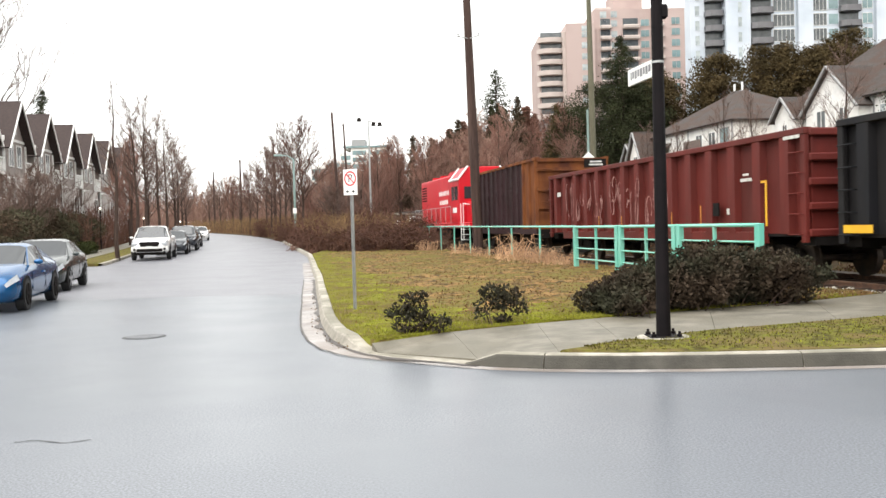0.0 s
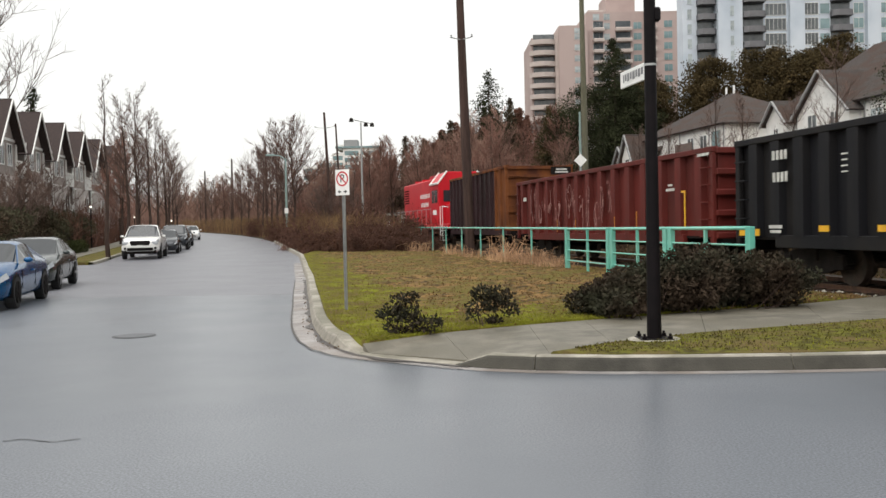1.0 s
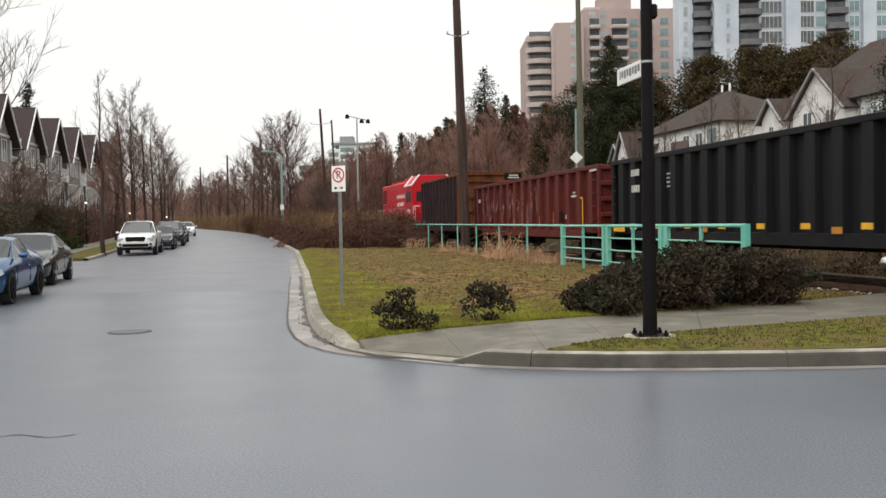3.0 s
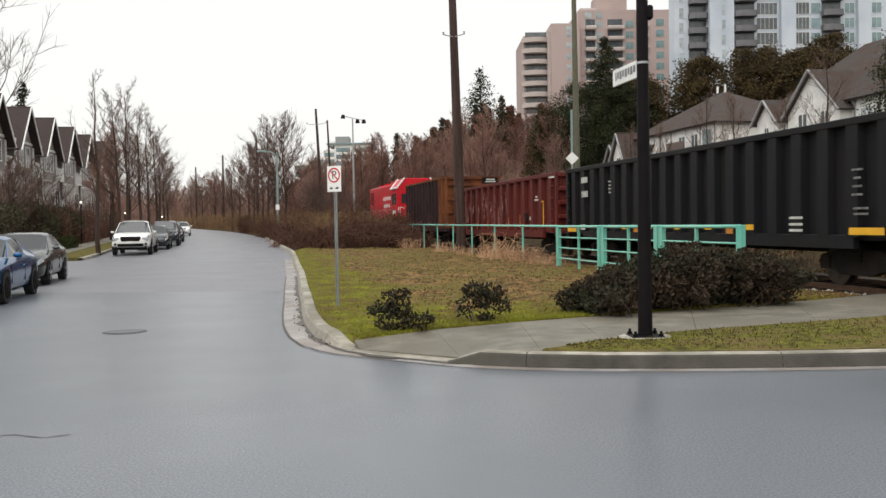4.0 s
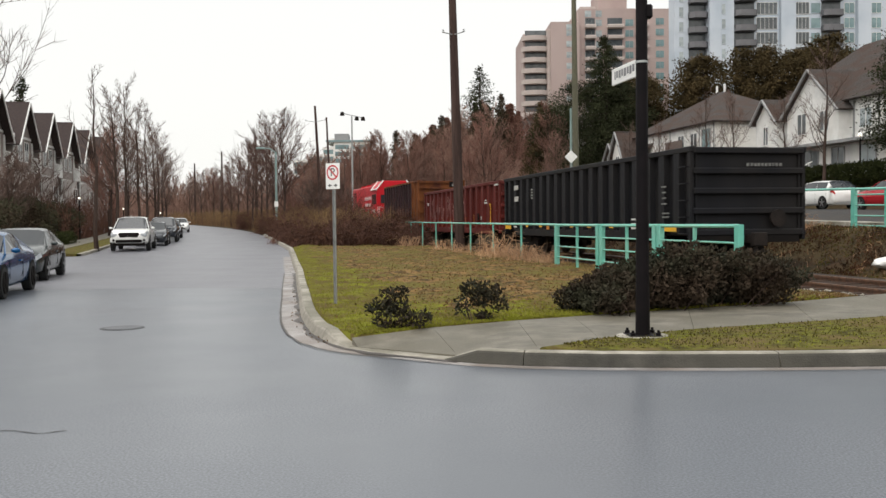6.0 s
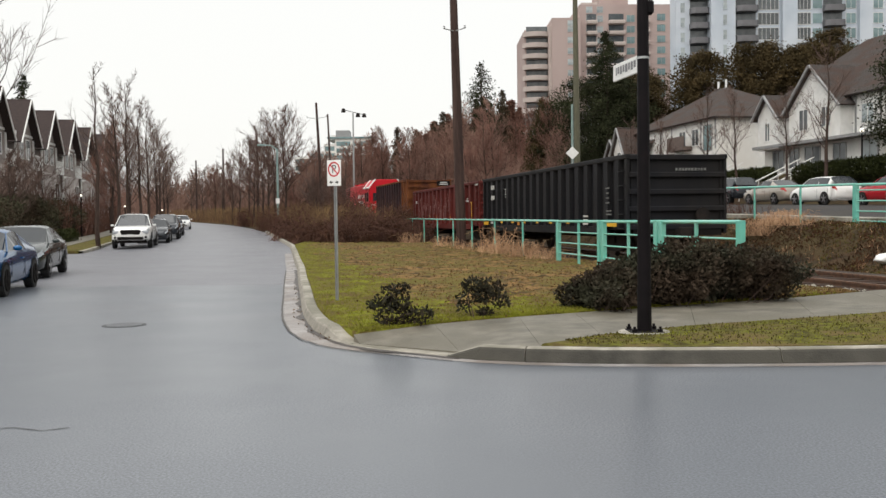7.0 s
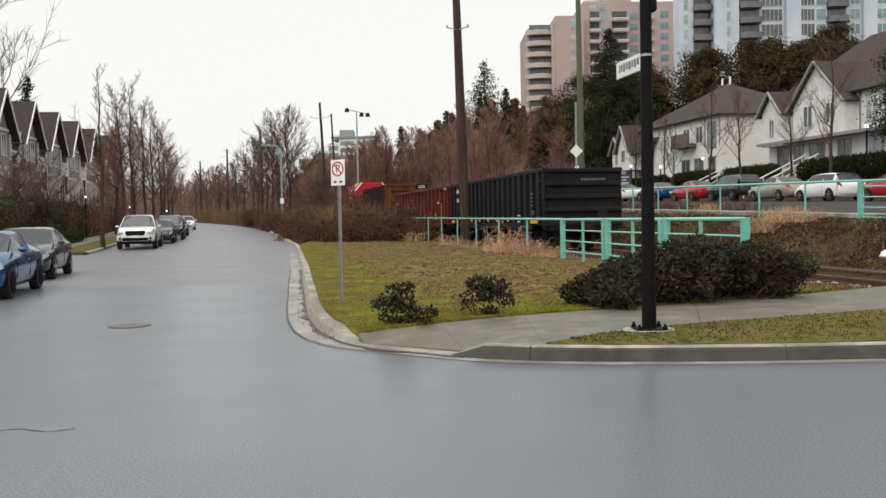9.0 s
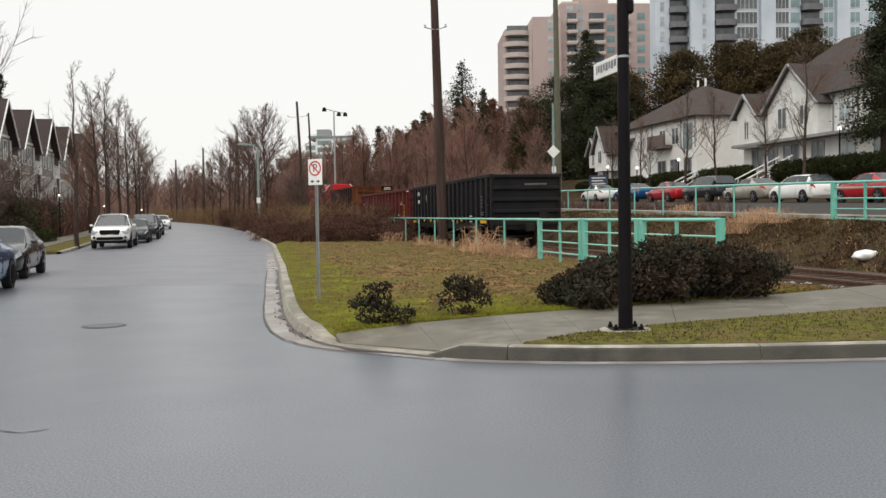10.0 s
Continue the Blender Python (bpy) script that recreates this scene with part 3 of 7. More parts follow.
def build_train():
    off = 0.0
    g3 = gondola("gondola_car", "dark slate steel gondola car with white stencils and yellow reflectors", GONDOLA_GREEN)
    sx = -1.59 - 0.012
    bars(g3, "stencil_mark", STENCIL, sx, [*[(6.95 - 0.15 * q, 2.7, 0.1, 0.19) for q in range(4)], *[(6.93 - 0.15 * q, 2.24, 0.1, 0.2) for q in range(4)], (6.9, 1.2, 0.5, 0.07), (6.9, 1.1, 0.42, 0.06), (4.55, 2.55, 0.2, 0.03), (4.55, 2.44, 0.16, 0.03), (4.55, 2.33, 0.2, 0.03), (4.55, 2.22, 0.18, 0.03), (-5.2, 1.35, 0.45, 0.05), (-5.2, 1.22, 0.45, 0.05), (-5.2, 1.1, 0.45, 0.05)])
    bars(g3, "stencil_mark", STENCIL_DIM, sx, [(-7.1, 2.2, 0.3, 0.04), (-7.1, 2.05, 0.2, 0.04), (-7.1, 1.9, 0.26, 0.04), (-7.1, 1.75, 0.3, 0.04), (-7.2, 1.5, 0.4, 0.04), (-7.2, 1.4, 0.4, 0.04)])
    bars(g3, "reflector", YELLOW, sx - 0.004, [(7.95, 1.08, 0.85, 0.15), (5.2, 1.16, 0.32, 0.12), (3.467, 1.16, 0.32, 0.12), (1.733, 1.16, 0.32, 0.12), (0.05, 1.16, 0.32, 0.12), (-1.6, 1.16, 0.32, 0.12), (-3.467, 1.16, 0.32, 0.12), (-7.35, 1.09, 0.95, 0.13)])
    bars(g3, "reflector", ORANGE, sx - 0.004, [(2.6, 1.08, 0.32, 0.13), (-2.6, 1.08, 0.32, 0.13)])
    bm = bmesh.new()
    for k in range(10):
        box(bm, -0.05 + 0.1 * k, 0.02 + 0.1 * k, -8.562, -8.556, 2.66, 2.74)
    part("stencil_mark", bm, STENCIL_DIM, g3)
    TRAIN.append((g3, 17.1 / 2))
    g2 = gondola("gondola_car", "oxide red steel gondola car with faded white scrawl and yellow stripes", GONDOLA_RED, L=17.3, ribs=15)
    bars(g2, "reflector", YELLOW, sx - 0.004, [(-7.2, 1.65, 0.07, 1.0), (-7.1, 2.12, 0.22, 0.05)])
    bars(g2, "paint_stripe", ORANGE, sx - 0.004, [(-4.1, 1.4, 0.05, 0.55), (-2.4, 1.35, 0.04, 0.4), (1.2, 1.3, 0.04, 0.4), (3.2, 1.3, 0.04, 0.45)])
    bars(g2, "stencil_mark", STENCIL, sx, [(-6.35, 2.2, 0.5, 0.07), (-6.35, 2.32, 0.25, 0.05), (-5.5, 1.5, 0.12, 0.14), (-5.5, 1.2, 0.16, 0.05), (7.4, 2.4, 0.4, 0.16), (-8.2, 2.98, 0.6, 0.07)])
    rs = random.Random(4)
    for c in (6.5, 5.9, 5.3, 4.7, 4.1, 3.5, 2.9, 1.9, 1.2, 0.6, -0.1, -0.8, -1.4, -2.0):
        # loose rounded letter-like loops, too worn to read
        bm = bmesh.new()
        for _ in range(3):
            cy, cz = c + rs.uniform(-0.14, 0.14), rs.uniform(1.5, 2.35)
            ry, rz, a0, sweep, tilt = rs.uniform(0.06, 0.2), rs.uniform(0.22, 0.5), rs.uniform(0, 6.28), rs.uniform(2.2, 5.5), rs.uniform(-0.15, 0.15)
            old = None
            for k in range(11):
                g = a0 + sweep * k / 10
                y, z = cy + ry * math.cos(g) + tilt * rz * math.sin(g), cz + rz * math.sin(g)
                w = 0.014 + 0.012 * abs(math.sin(g * 1.3))
                cur = [bm.verts.new((sx - 0.002, y - w, z)), bm.verts.new((sx - 0.002, y + w, z + w))]
                if old:
                    bm.faces.new((old[0], old[1], cur[1], cur[0]))
                old = cur
        part("scrawl", bm, CHALK, g2, "faded white scrawled strokes")
    bm = bmesh.new()
    box(bm, sx - 0.01, sx + 0.02, -5.05, -4.75, 1.4, 1.72)
    part("placard_board", bm, DARK_GAP, g2)
    TRAIN.append((g2, 17.1 + 1.1 + 17.3 / 2))
    TRAIN.append((hopper(), 17.1 + 1.1 + 17.3 + 1.9 + 6.15))
    TRAIN.append((locomotive(), 17.1 + 1.1 + 17.3 + 1.2 + 13 + 1.1 + 8.6))


def hopper(L=12.3, top=4.05, sill=1.0, hw=1.55):
    car = thing("hopper_car", pose(0, 0, 0), "tall rusted orange and black open hopper car", "freight car", "cars of the train")
    for sx in (-1, 1):
        bm = bmesh.new()
        x0, x1 = sorted((sx * (hw - 0.1), sx * (hw - 0.05)))
        box(bm, x0, x1, -L / 2 + 2.4, L / 2, sill, top - 0.08)
        part("side_sheet", bm, HOPPER_DARK, car, "purple-black side sheet")
        bm = bmesh.new()
        box(bm, x0, x1, -L / 2, -L / 2 + 2.398, sill, top - 0.08)
        part("side_sheet", bm, HOPPER_RUST, car, "rusted orange side sheet")
        bm = bmesh.new()
        x0, x1 = sorted((sx * (hw - 0.14), sx * (hw + 0.03)))
        box(bm, x0, x1, -L / 2 - 0.02, L / 2 + 0.02, top - 0.12, top)
        part("top_chord", bm, HOPPER_RUST, car)
        bm = bmesh.new()
        box(bm, x0, x1 - 0.01, -L / 2, L / 2, sill - 0.1, sill + 0.12)
        part("side_sill", bm, HOPPER_DARK, car)
        for i in range(14):
            y = -L / 2 + 0.12 + (L - 0.24) * i / 13
            bm = bmesh.new()
            a, b = sx * (hw - 0.05), sx * (hw + 0.04)
            prism(bm, [(a, y - 0.08), (b, y - 0.05), (b, y + 0.05), (a, y + 0.08)], sill + 0.1, top - 0.1)
            part("side_stake", bm, HOPPER_RUST if i < 3 else HOPPER_DARK, car)
    for e in (-1, 1):
        bm = bmesh.new()
        c, d = sorted((e * (L / 2 - 0.08), e * (L / 2 - 0.02)))
        box(bm, -hw + 0.1, hw - 0.1, c, d, sill + 0.1, top - 0.1)
        part("end_sheet", bm, HOPPER_RUST, car)
        for z in (top - 0.12, 3.55, 2.75, 2.0):
            bm = bmesh.new()
            c, d = sorted((e * (L / 2 - 0.02), e * (L / 2 + 0.08)))
            box(bm, -hw + 0.05, hw - 0.05, c, d, z - 0.07, z + 0.07)
            part("end_rib", bm, HOPPER_RUST, car)
        for k in range(6):
            bm = bmesh.new()
            tube(bm, (-hw + 0.15, e * (L / 2 + 0.12), 1.3 + 0.45 * k), (-hw + 0.65, e * (L / 2 + 0.12), 1.3 + 0.45 * k), 0.016, n=6)
            part("ladder_rung", bm, HOPPER_RUST, car)
        bm = bmesh.new()
        c, d = sorted((e * (L / 2 - 0.5), e * (L / 2 + 0.04)))
        box(bm, -hw + 0.15, hw - 0.15, c, d, 0.74, sill + 0.1)
        part("end_sill", bm, DARK_GAP, car)
    bm = bmesh.new()
    box(bm, 0.5, 1.45, -L / 2 - 0.092, -L / 2 - 0.082, 3.6, 3.95)
    part("marking_panel", bm, DARK_GAP, car)
    bm = bmesh.new()
    box(bm, 0.7, 1.3, -L / 2 - 0.1, -L / 2 - 0.094, 3.68, 3.75)
    box(bm, 0.75, 1.25, -L / 2 - 0.1, -L / 2 - 0.094, 3.8, 3.87)
    part("stencil_mark", bm, STENCIL, car)
    bm = bmesh.new()
    box(bm, -hw + 0.1, hw - 0.1, -L / 2 + 0.1, L / 2 - 0.1, sill, sill + 0.05)
    for y in (-2.6, 0, 2.6):
        vs = box(bm, -1.2, 1.2, y - 0.9, y + 0.9, 0.45, sill)
        for v in vs:
            if v.co.z < 0.6:
                v.co.x *= 0.5
                v.co.y = y + (v.co.y - y) * 0.6
    part("discharge_hopper", bm, DARK_GAP, car)
    running_gear(car, L)
    return car


def locomotive(L=17.2):
    car = thing("diesel_locomotive", pose(0, 0, 0), "bright red diesel locomotive with white lettering and white cab edges", "locomotive", "cars of the train")
    bm = bmesh.new()
    box(bm, -1.5, 1.5, -L / 2, L / 2, 1.2, 1.52)
    bevel(bm, 0.03)
    part("frame", bm, LOCO_RED, car)
    bm = bmesh.new()
    box(bm, -1.25, 1.25, -2.6, 2.6, 0.45, 1.2)
    bevel(bm, 0.12, 2)
    part("fuel_tank", bm, DARK_GAP, car)
    bm = bmesh.new()
    prism(bm, [(-1.0, -4.0), (1.0, -4.0), (1.0, L / 2 - 0.6), (0.8, L / 2 - 0.4), (-0.8, L / 2 - 0.4), (-1.0, L / 2 - 0.6)], 1.52, 4.5)
    bevel(bm, 0.08, 2)
    part("long_hood", bm, LOCO_RED, car)
    bm = bmesh.new()
    for y in (0.5, 3.0, 5.6):
        tube(bm, (0, y, 4.48), (0, y, 4.72), 0.62, n=16)
    box(bm, -0.9, 0.9, -3.4, -1.0, 4.4, 4.72)
    part("roof_fan", bm, LOCO_RED, car)
    # cab with a peaked roof and slanted edges
    bm = bmesh.new()
    w = 1.52
    prof = [(-w, 1.52), (-w, 4.05), (-0.95, 4.75), (0.95, 4.75), (w, 4.05), (w, 1.52)]
    lo = [bm.verts.new((x, -6.2, z)) for x, z in prof]
    hi = [bm.verts.new((x, -3.98, z)) for x, z in prof]
    bm.faces.new(lo)
    bm.faces.new(hi[::-1])
    for i in range(6):
        j = (i + 1) % 6
        bm.faces.new((lo[i], lo[j], hi[j], hi[i]))
    bevel(bm, 0.04)
    part("cab", bm, LOCO_RED, car)
    for sx in (-1, 1):
        bm = bmesh.new()
        for y in (-6.24, -3.99):
            tube(bm, (sx * 1.56, y, 4.03), (sx * 0.96, y, 4.78), 0.06, n=6)
        tube(bm, (sx * 1.56, -6.24, 4.03), (sx * 1.56, -3.9, 4.03), 0.07, n=6)
        part("roof_edge", bm, WHITE, car, "white roof edging")
    for pane in ((-1.535, -1.515, -5.9, -5.1, 2.85, 3.65), (-1.535, -1.515, -4.95, -4.3, 2.85, 3.65), (1.515, 1.535, -5.9, -5.1, 2.85, 3.65), (1.515, 1.535, -4.95, -4.3, 2.85, 3.65), (-1.2, -0.4, -6.22, -6.19, 2.9, 3.6), (0.4, 1.2, -6.22, -6.19, 2.9, 3.6)):
        bm = bmesh.new()
        box(bm, *pane)
        part("cab_window", bm, CAR_GLASS, car, "dark cab glass")
    bm = bmesh.new()
    prism(bm, [(-1.1, -8.0), (1.1, -8.0), (1.1, -6.2), (-1.1, -6.2)], 1.52, 2.7)
    bevel(bm, 0.08, 2)
    part("short_hood", bm, LOCO_RED, car)
    for y0, wid, z, hh in ((-1.4, 3.2, 3.3, 0.3), (-1.0, 2.6, 2.72, 0.3)):
        n = 8
        for k in range(n):
            bm = bmesh.new()
            y = y0 + wid - wid * k / n
            box(bm, -1.012, -1.004, y - wid / n * 0.6, y, z, z + hh * (1 if k % 3 else 0.85))
            part("lettering", bm, WHITE, car, "white painted letter block")
    bm = bmesh.new()
    box(bm, -1.536, -1.526, -5.6, -4.6, 2.1, 2.4)
    part("number_block", bm, WHITE, car)
    bm = bmesh.new()
    for k in range(24):
        y = -L / 2 + 0.3 + k * (L - 0.6) / 23
        box(bm, -1.512, -1.502, y - 0.13, y + 0.13, 1.24, 1.36)
    part("sill_stripe", bm, WHITE, car)
    for sx in (-1, 1):
        bm = bmesh.new()
        for k in range(9):
            y = -3.6 + k * (L / 2 + 3.2) / 8
            tube(bm, (sx * 1.45, y, 1.5), (sx * 1.45, y, 2.5), 0.02, n=6)
        tube(bm, (sx * 1.45, -3.6, 2.5), (sx * 1.45, L / 2 - 0.4, 2.5), 0.022, n=6)
        part("handrail", bm, GALV, car)
        bm = bmesh.new()
        for y in (-6.5, -7.1):
            tube(bm, (sx * 1.5, y, 0.5), (sx * 1.5, y, 2.6), 0.025, n=6)
        for k in range(4):
            box(bm, min(sx * 1.2, sx * 1.52), max(sx * 1.2, sx * 1.52), -7.1, -6.5, 0.5 + 0.3 * k, 0.54 + 0.3 * k)
        tube(bm, (sx * 1.5, -7.1, 2.6), (sx * 1.45, -8.4, 2.5), 0.025, n=6)
        part("step", bm, WHITE, car, "white step rails")
    bm = bmesh.new()
    for k in range(6):
        box(bm, -1.006, -1.001, L / 2 - 2.6, L / 2 - 0.9, 3.1 + 0.18 * k, 3.2 + 0.18 * k)
    part("radiator_grille", bm, DARK_GAP, car)
    running_gear(car, L, 3.0, 0.5)
    return car


CAR_GLASS = mat("dark_glass", (0.02, 0.024, 0.028), (0.03, 0.034, 0.04), rough=0.06, spec=0.8, scale=1)
build_train()


# ---------------------------------------------------------------- teal railings
def railing(label, u, base, s0, panels, spacing=3.75, height=1.36, gates=(), gate_w=None):
    """A run of railing along the track; gates are panels with five bars."""
    x, y = on_track(s0, u)
    f = thing("metal_railing", pose(x, y, base(s0), 0, 0, math.degrees(HEAD)), label, "railing")
    post = plate = None
    gate_w = gate_w or spacing
    at = [min(i, len(gates)) * gate_w + max(0, i - len(gates)) * spacing for i in range(panels + 2)]
    for i in range(panels + 1):
        yy = at[i]
        z = base(s0 + yy) - base(s0)
        heavy = any(i in (g, g + 1) for g in gates)
        if heavy:
            for dy in ((0,) if i in (0, len(gates)) else (-0.13, 0.13)):
                bm = bmesh.new()
                box(bm, -0.06, 0.06, yy + dy - 0.085, yy + dy + 0.085, z - 0.1, z + height + 0.02)
                bevel(bm, 0.008)
                part("post", bm, TEAL, f)
        else:
            bm = bmesh.new()
            tube(bm, (0, yy, z - 0.1), (0, yy, z + height - 0.02), 0.035, n=10)
            part("post", bm, TEAL, f)
        if i < panels:
            span = at[i + 1] - yy
            z2 = base(s0 + yy + span) - base(s0)
            gate = i in gates
            for k, zz in enumerate((height - 0.01, 1.02, 0.7, 0.38, 0.08) if gate else (height,)):
                bm = bmesh.new()
                tube(bm, (0, yy, z + zz), (0, yy + span, z2 + zz), 0.04 if k == 0 else 0.022, n=8)
                part("rail", bm, TEAL, f)
            if gate:
                bm = bmesh.new()
                box(bm, -0.03, 0.03, yy + span / 2 - 0.035, yy + span / 2 + 0.035, z + 0.08, z + height)
                part("picket", bm, TEAL, f)
    return f


S_F = us(6.07, 17.4)[1]
railing("teal painted steel railing with barred gate panels beside the lawn", us(6.07, 17.4)[0], lambda s: 0.0 + 0.004 * max(0, s - 12), S_F, 11, spacing=3.84, gates=(0, 1, 2), gate_w=3.6)
railing("teal painted steel railing along the raised far street", 5.9, lambda s: far_bank(s), us(14.2, 22.0)[1], 18, spacing=2.9, height=1.2, gates=(0, 1))



# ---------------------------------------------------------------- fast meshes for twigs and leaves
def mesh_arrays(name, verts, faces, material, parent=None, label=""):
    me = bpy.data.meshes.new(name)
    me.from_pydata(verts.tolist() if hasattr(verts, "tolist") else verts, [], faces.tolist() if hasattr(faces, "tolist") else faces)
    me.materials.append(material)
    ob = new(name, me)
    ob.parent = parent
    if label:
        ob["label"] = label
    return ob


def sticks(segs, n=3):
    """Vertices and faces of many thin tapered bars (x0 y0 z0 x1 y1 z1 r0 r1)."""
    a = np.array(segs, float)
    p0, p1, r0, r1 = a[:, 0:3], a[:, 3:6], a[:, 6], a[:, 7]
    ax = p1 - p0
    ax /= np.linalg.norm(ax, axis=1)[:, None] + 1e-9
    ref = np.where(np.abs(ax[:, 2:3]) < 0.9, [[0, 0, 1.0]], [[1.0, 0, 0]])
    u = np.cross(ax, ref)
    u /= np.linalg.norm(u, axis=1)[:, None]
    v = np.cross(ax, u)
    rings = []
    for p, r in ((p0, r0), (p1, r1)):
        for k in range(n):
            t = 2 * np.pi * k / n
            rings.append(p + (u * np.cos(t) + v * np.sin(t)) * r[:, None])
    verts = np.stack(rings, 1).reshape(-1, 3)
    base = np.arange(len(a))[:, None] * 2 * n
    faces = np.concatenate([base + np.array([[k, (k + 1) % n, n + (k + 1) % n, n + k]]) for k in range(n)])
    return verts, faces


def leaves(points, size, rng, up=0.3, aspect=0.5):
    """Small rhomb leaves at the given points, turned at random."""
    m = len(points)
    d = rng.normal(size=(m, 3))
    d[:, 2] += up
    d /= np.linalg.norm(d, axis=1)[:, None]
    e = rng.normal(size=(m, 3))
    e = np.cross(d, e)
    e /= np.linalg.norm(e, axis=1)[:, None] + 1e-9
    s = (size * rng.uniform(0.6, 1.3, m))[:, None]
    v = np.stack([points, points + d * s * 0.5 + e * s * aspect * 0.5, points + d * s, points + d * s * 0.5 - e * s * aspect * 0.5], 1).reshape(-1, 3)
    f = np.arange(m)[:, None] * 4 + np.arange(4)[None]
    return v, f


def blob_points(rng, m, lumps):
    """Points spread over the skins of several lumps (x y z rx ry rz)."""
    lumps = np.array(lumps, float)
    w = lumps[:, 3] * lumps[:, 4]
    pick = rng.choice(len(lumps), m, p=w / w.sum())
    d = rng.normal(size=(m, 3))
    d /= np.linalg.norm(d, axis=1)[:, None]
    r = rng.uniform(0.55, 1.08, m) ** 0.6
    p = lumps[pick, :3] + d * lumps[pick, 3:6] * r[:, None]
    return p[p[:, 2] > 0.02]


SHRUB_LEAF = mat("dark_evergreen_leaf", (0.036, 0.036, 0.023), (0.017, 0.018, 0.012), rough=0.7, spec=0.06, scale=1.5, rand=0.35, c3=(0.042, 0.03, 0.021), s3=1.1)
HEDGE_LEAF = mat("hedge_leaf", (0.035, 0.042, 0.013), (0.02, 0.024, 0.009), spec=0.05, rough=0.75, scale=1.5, rand=0.3)
BROWN_LEAF = mat("withered_leaf", (0.075, 0.035, 0.019), (0.035, 0.02, 0.013), spec=0.1, rough=0.9, scale=1.5, rand=0.5)
NEEDLE = mat("conifer_needles", (0.035, 0.04, 0.019), (0.02, 0.025, 0.013), spec=0.05, rough=0.85, scale=1.0, rand=0.3)
FIR_GREEN = mat("dark_fir_needles", (0.045, 0.05, 0.026), (0.024, 0.028, 0.016), spec=0.02, rough=0.95, scale=0.5, rand=0.25)
CEDAR_BROWN = mat("rusty_cedar_needles", (0.09, 0.065, 0.032), (0.052, 0.041, 0.021), spec=0.03, rough=0.9, scale=0.45, rand=0.2)
STRAW = mat("dry_straw", (0.54, 0.34, 0.2), (0.35, 0.2, 0.11), rough=0.9, scale=3, rand=0.4)
GARDEN_LEAF = mat("brownish_evergreen_leaf", (0.062, 0.06, 0.036), (0.032, 0.032, 0.02), rough=0.8, spec=0.05, scale=0.6, rand=0.4, c3=(0.07, 0.046, 0.032), s3=0.5)
LID_IRON = mat("dusty_iron", (0.105, 0.11, 0.12), (0.068, 0.072, 0.08), rough=0.45, scale=20, bump=0.4)
WORN_IRON = mat("worn_iron", (0.075, 0.077, 0.083), (0.04, 0.041, 0.045), rough=0.5, metal=0.3, scale=14, bump=0.4)
MOSS = mat("dark_moss", (0.1, 0.09, 0.024), (0.075, 0.06, 0.02), spec=0.1, rough=0.95, scale=1.5, rand=0.3)
SIGN_GREY = mat("faded_sign_lettering", (0.16, 0.16, 0.17), (0.22, 0.22, 0.23), rough=0.6)
GRASS = mat("grass_blade", (0.2, 0.212, 0.018), (0.13, 0.122, 0.02), spec=0.15, rough=0.8, scale=1.2, rand=0.5, world_space=True)
LITTER = mat("leaf_litter", (0.18, 0.108, 0.048), (0.11, 0.066, 0.03), spec=0.1, rough=0.95, scale=2, rand=0.2)


def tree_meshes(seed, height, spread=0.5, limbs=15, twigs=7, lean=0.0, bare=0.3, up=0.9):
    """Segments of a bare tree: (trunk and limbs, twigs)."""
    rng = random.Random(seed)
    wood, fine = [], []
    r0 = height * 0.0115 + 0.02

    def add(store, p, q, a, b):
        store.append((*p, *q, a, b))

    pts = [Vector((0, 0, -0.1))]
    nseg = 9
    for i in range(nseg):
        z = height * (i + 1) / nseg
        pts.append(Vector((pts[-1].x + rng.uniform(-0.02, 0.02) * height * 0.5 + lean * height / nseg, pts[-1].y + rng.uniform(-0.02, 0.02) * height * 0.5, z)))
    rad = [r0 * (1 - 0.93 * i / nseg) for i in range(nseg + 1)]
    for i in range(nseg):
        add(wood, pts[i], pts[i + 1], rad[i], rad[i + 1])
    for k in range(limbs):
        f = bare + (0.97 - bare) * (k + rng.random()) / limbs
        i = min(nseg - 1, int(f * nseg))
        q = f * nseg - i
        p = pts[i].lerp(pts[i + 1], q)
        az = rng.uniform(0, 6.283)
        ln = height * spread * (1.15 - f) * rng.uniform(0.6, 1.1) + height * 0.05
        d = Vector((math.cos(az), math.sin(az), up * rng.uniform(0.6, 1.3))).normalized()
        rr = max(0.012, rad[i] * 0.34)
        cur = p
        for sgi in range(4):
            nd = (d + Vector((rng.uniform(-0.25, 0.25), rng.uniform(-0.25, 0.25), 0.12 + rng.uniform(-0.1, 0.2)))).normalized()
            nxt = cur + nd * ln / 4
            ra, rb = rr * (1 - sgi * 0.22), rr * (1 - (sgi + 1) * 0.22)
            add(wood, cur, nxt, ra, max(0.006, rb))
            for _ in range(twigs // 2 + 1 if sgi else 2):
                tp = cur.lerp(nxt, rng.random())
                td = (nd + Vector((rng.uniform(-1, 1), rng.uniform(-1, 1), rng.uniform(-0.3, 0.9)))).normalized()
                tl = ln * rng.uniform(0.16, 0.4)
                te = tp + td * tl
                add(fine, tp, te, 0.011, 0.006)
                for _ in range(twigs):
                    bp = tp.lerp(te, rng.uniform(0.2, 1))
                    bd = (td + Vector((rng.uniform(-0.9, 0.9), rng.uniform(-0.9, 0.9), rng.uniform(-0.3, 0.9)))).normalized()
                    add(fine, bp, bp + bd * tl * rng.uniform(0.3, 0.7), 0.007, 0.003)
            d, cur = nd, nxt
    return wood, fine


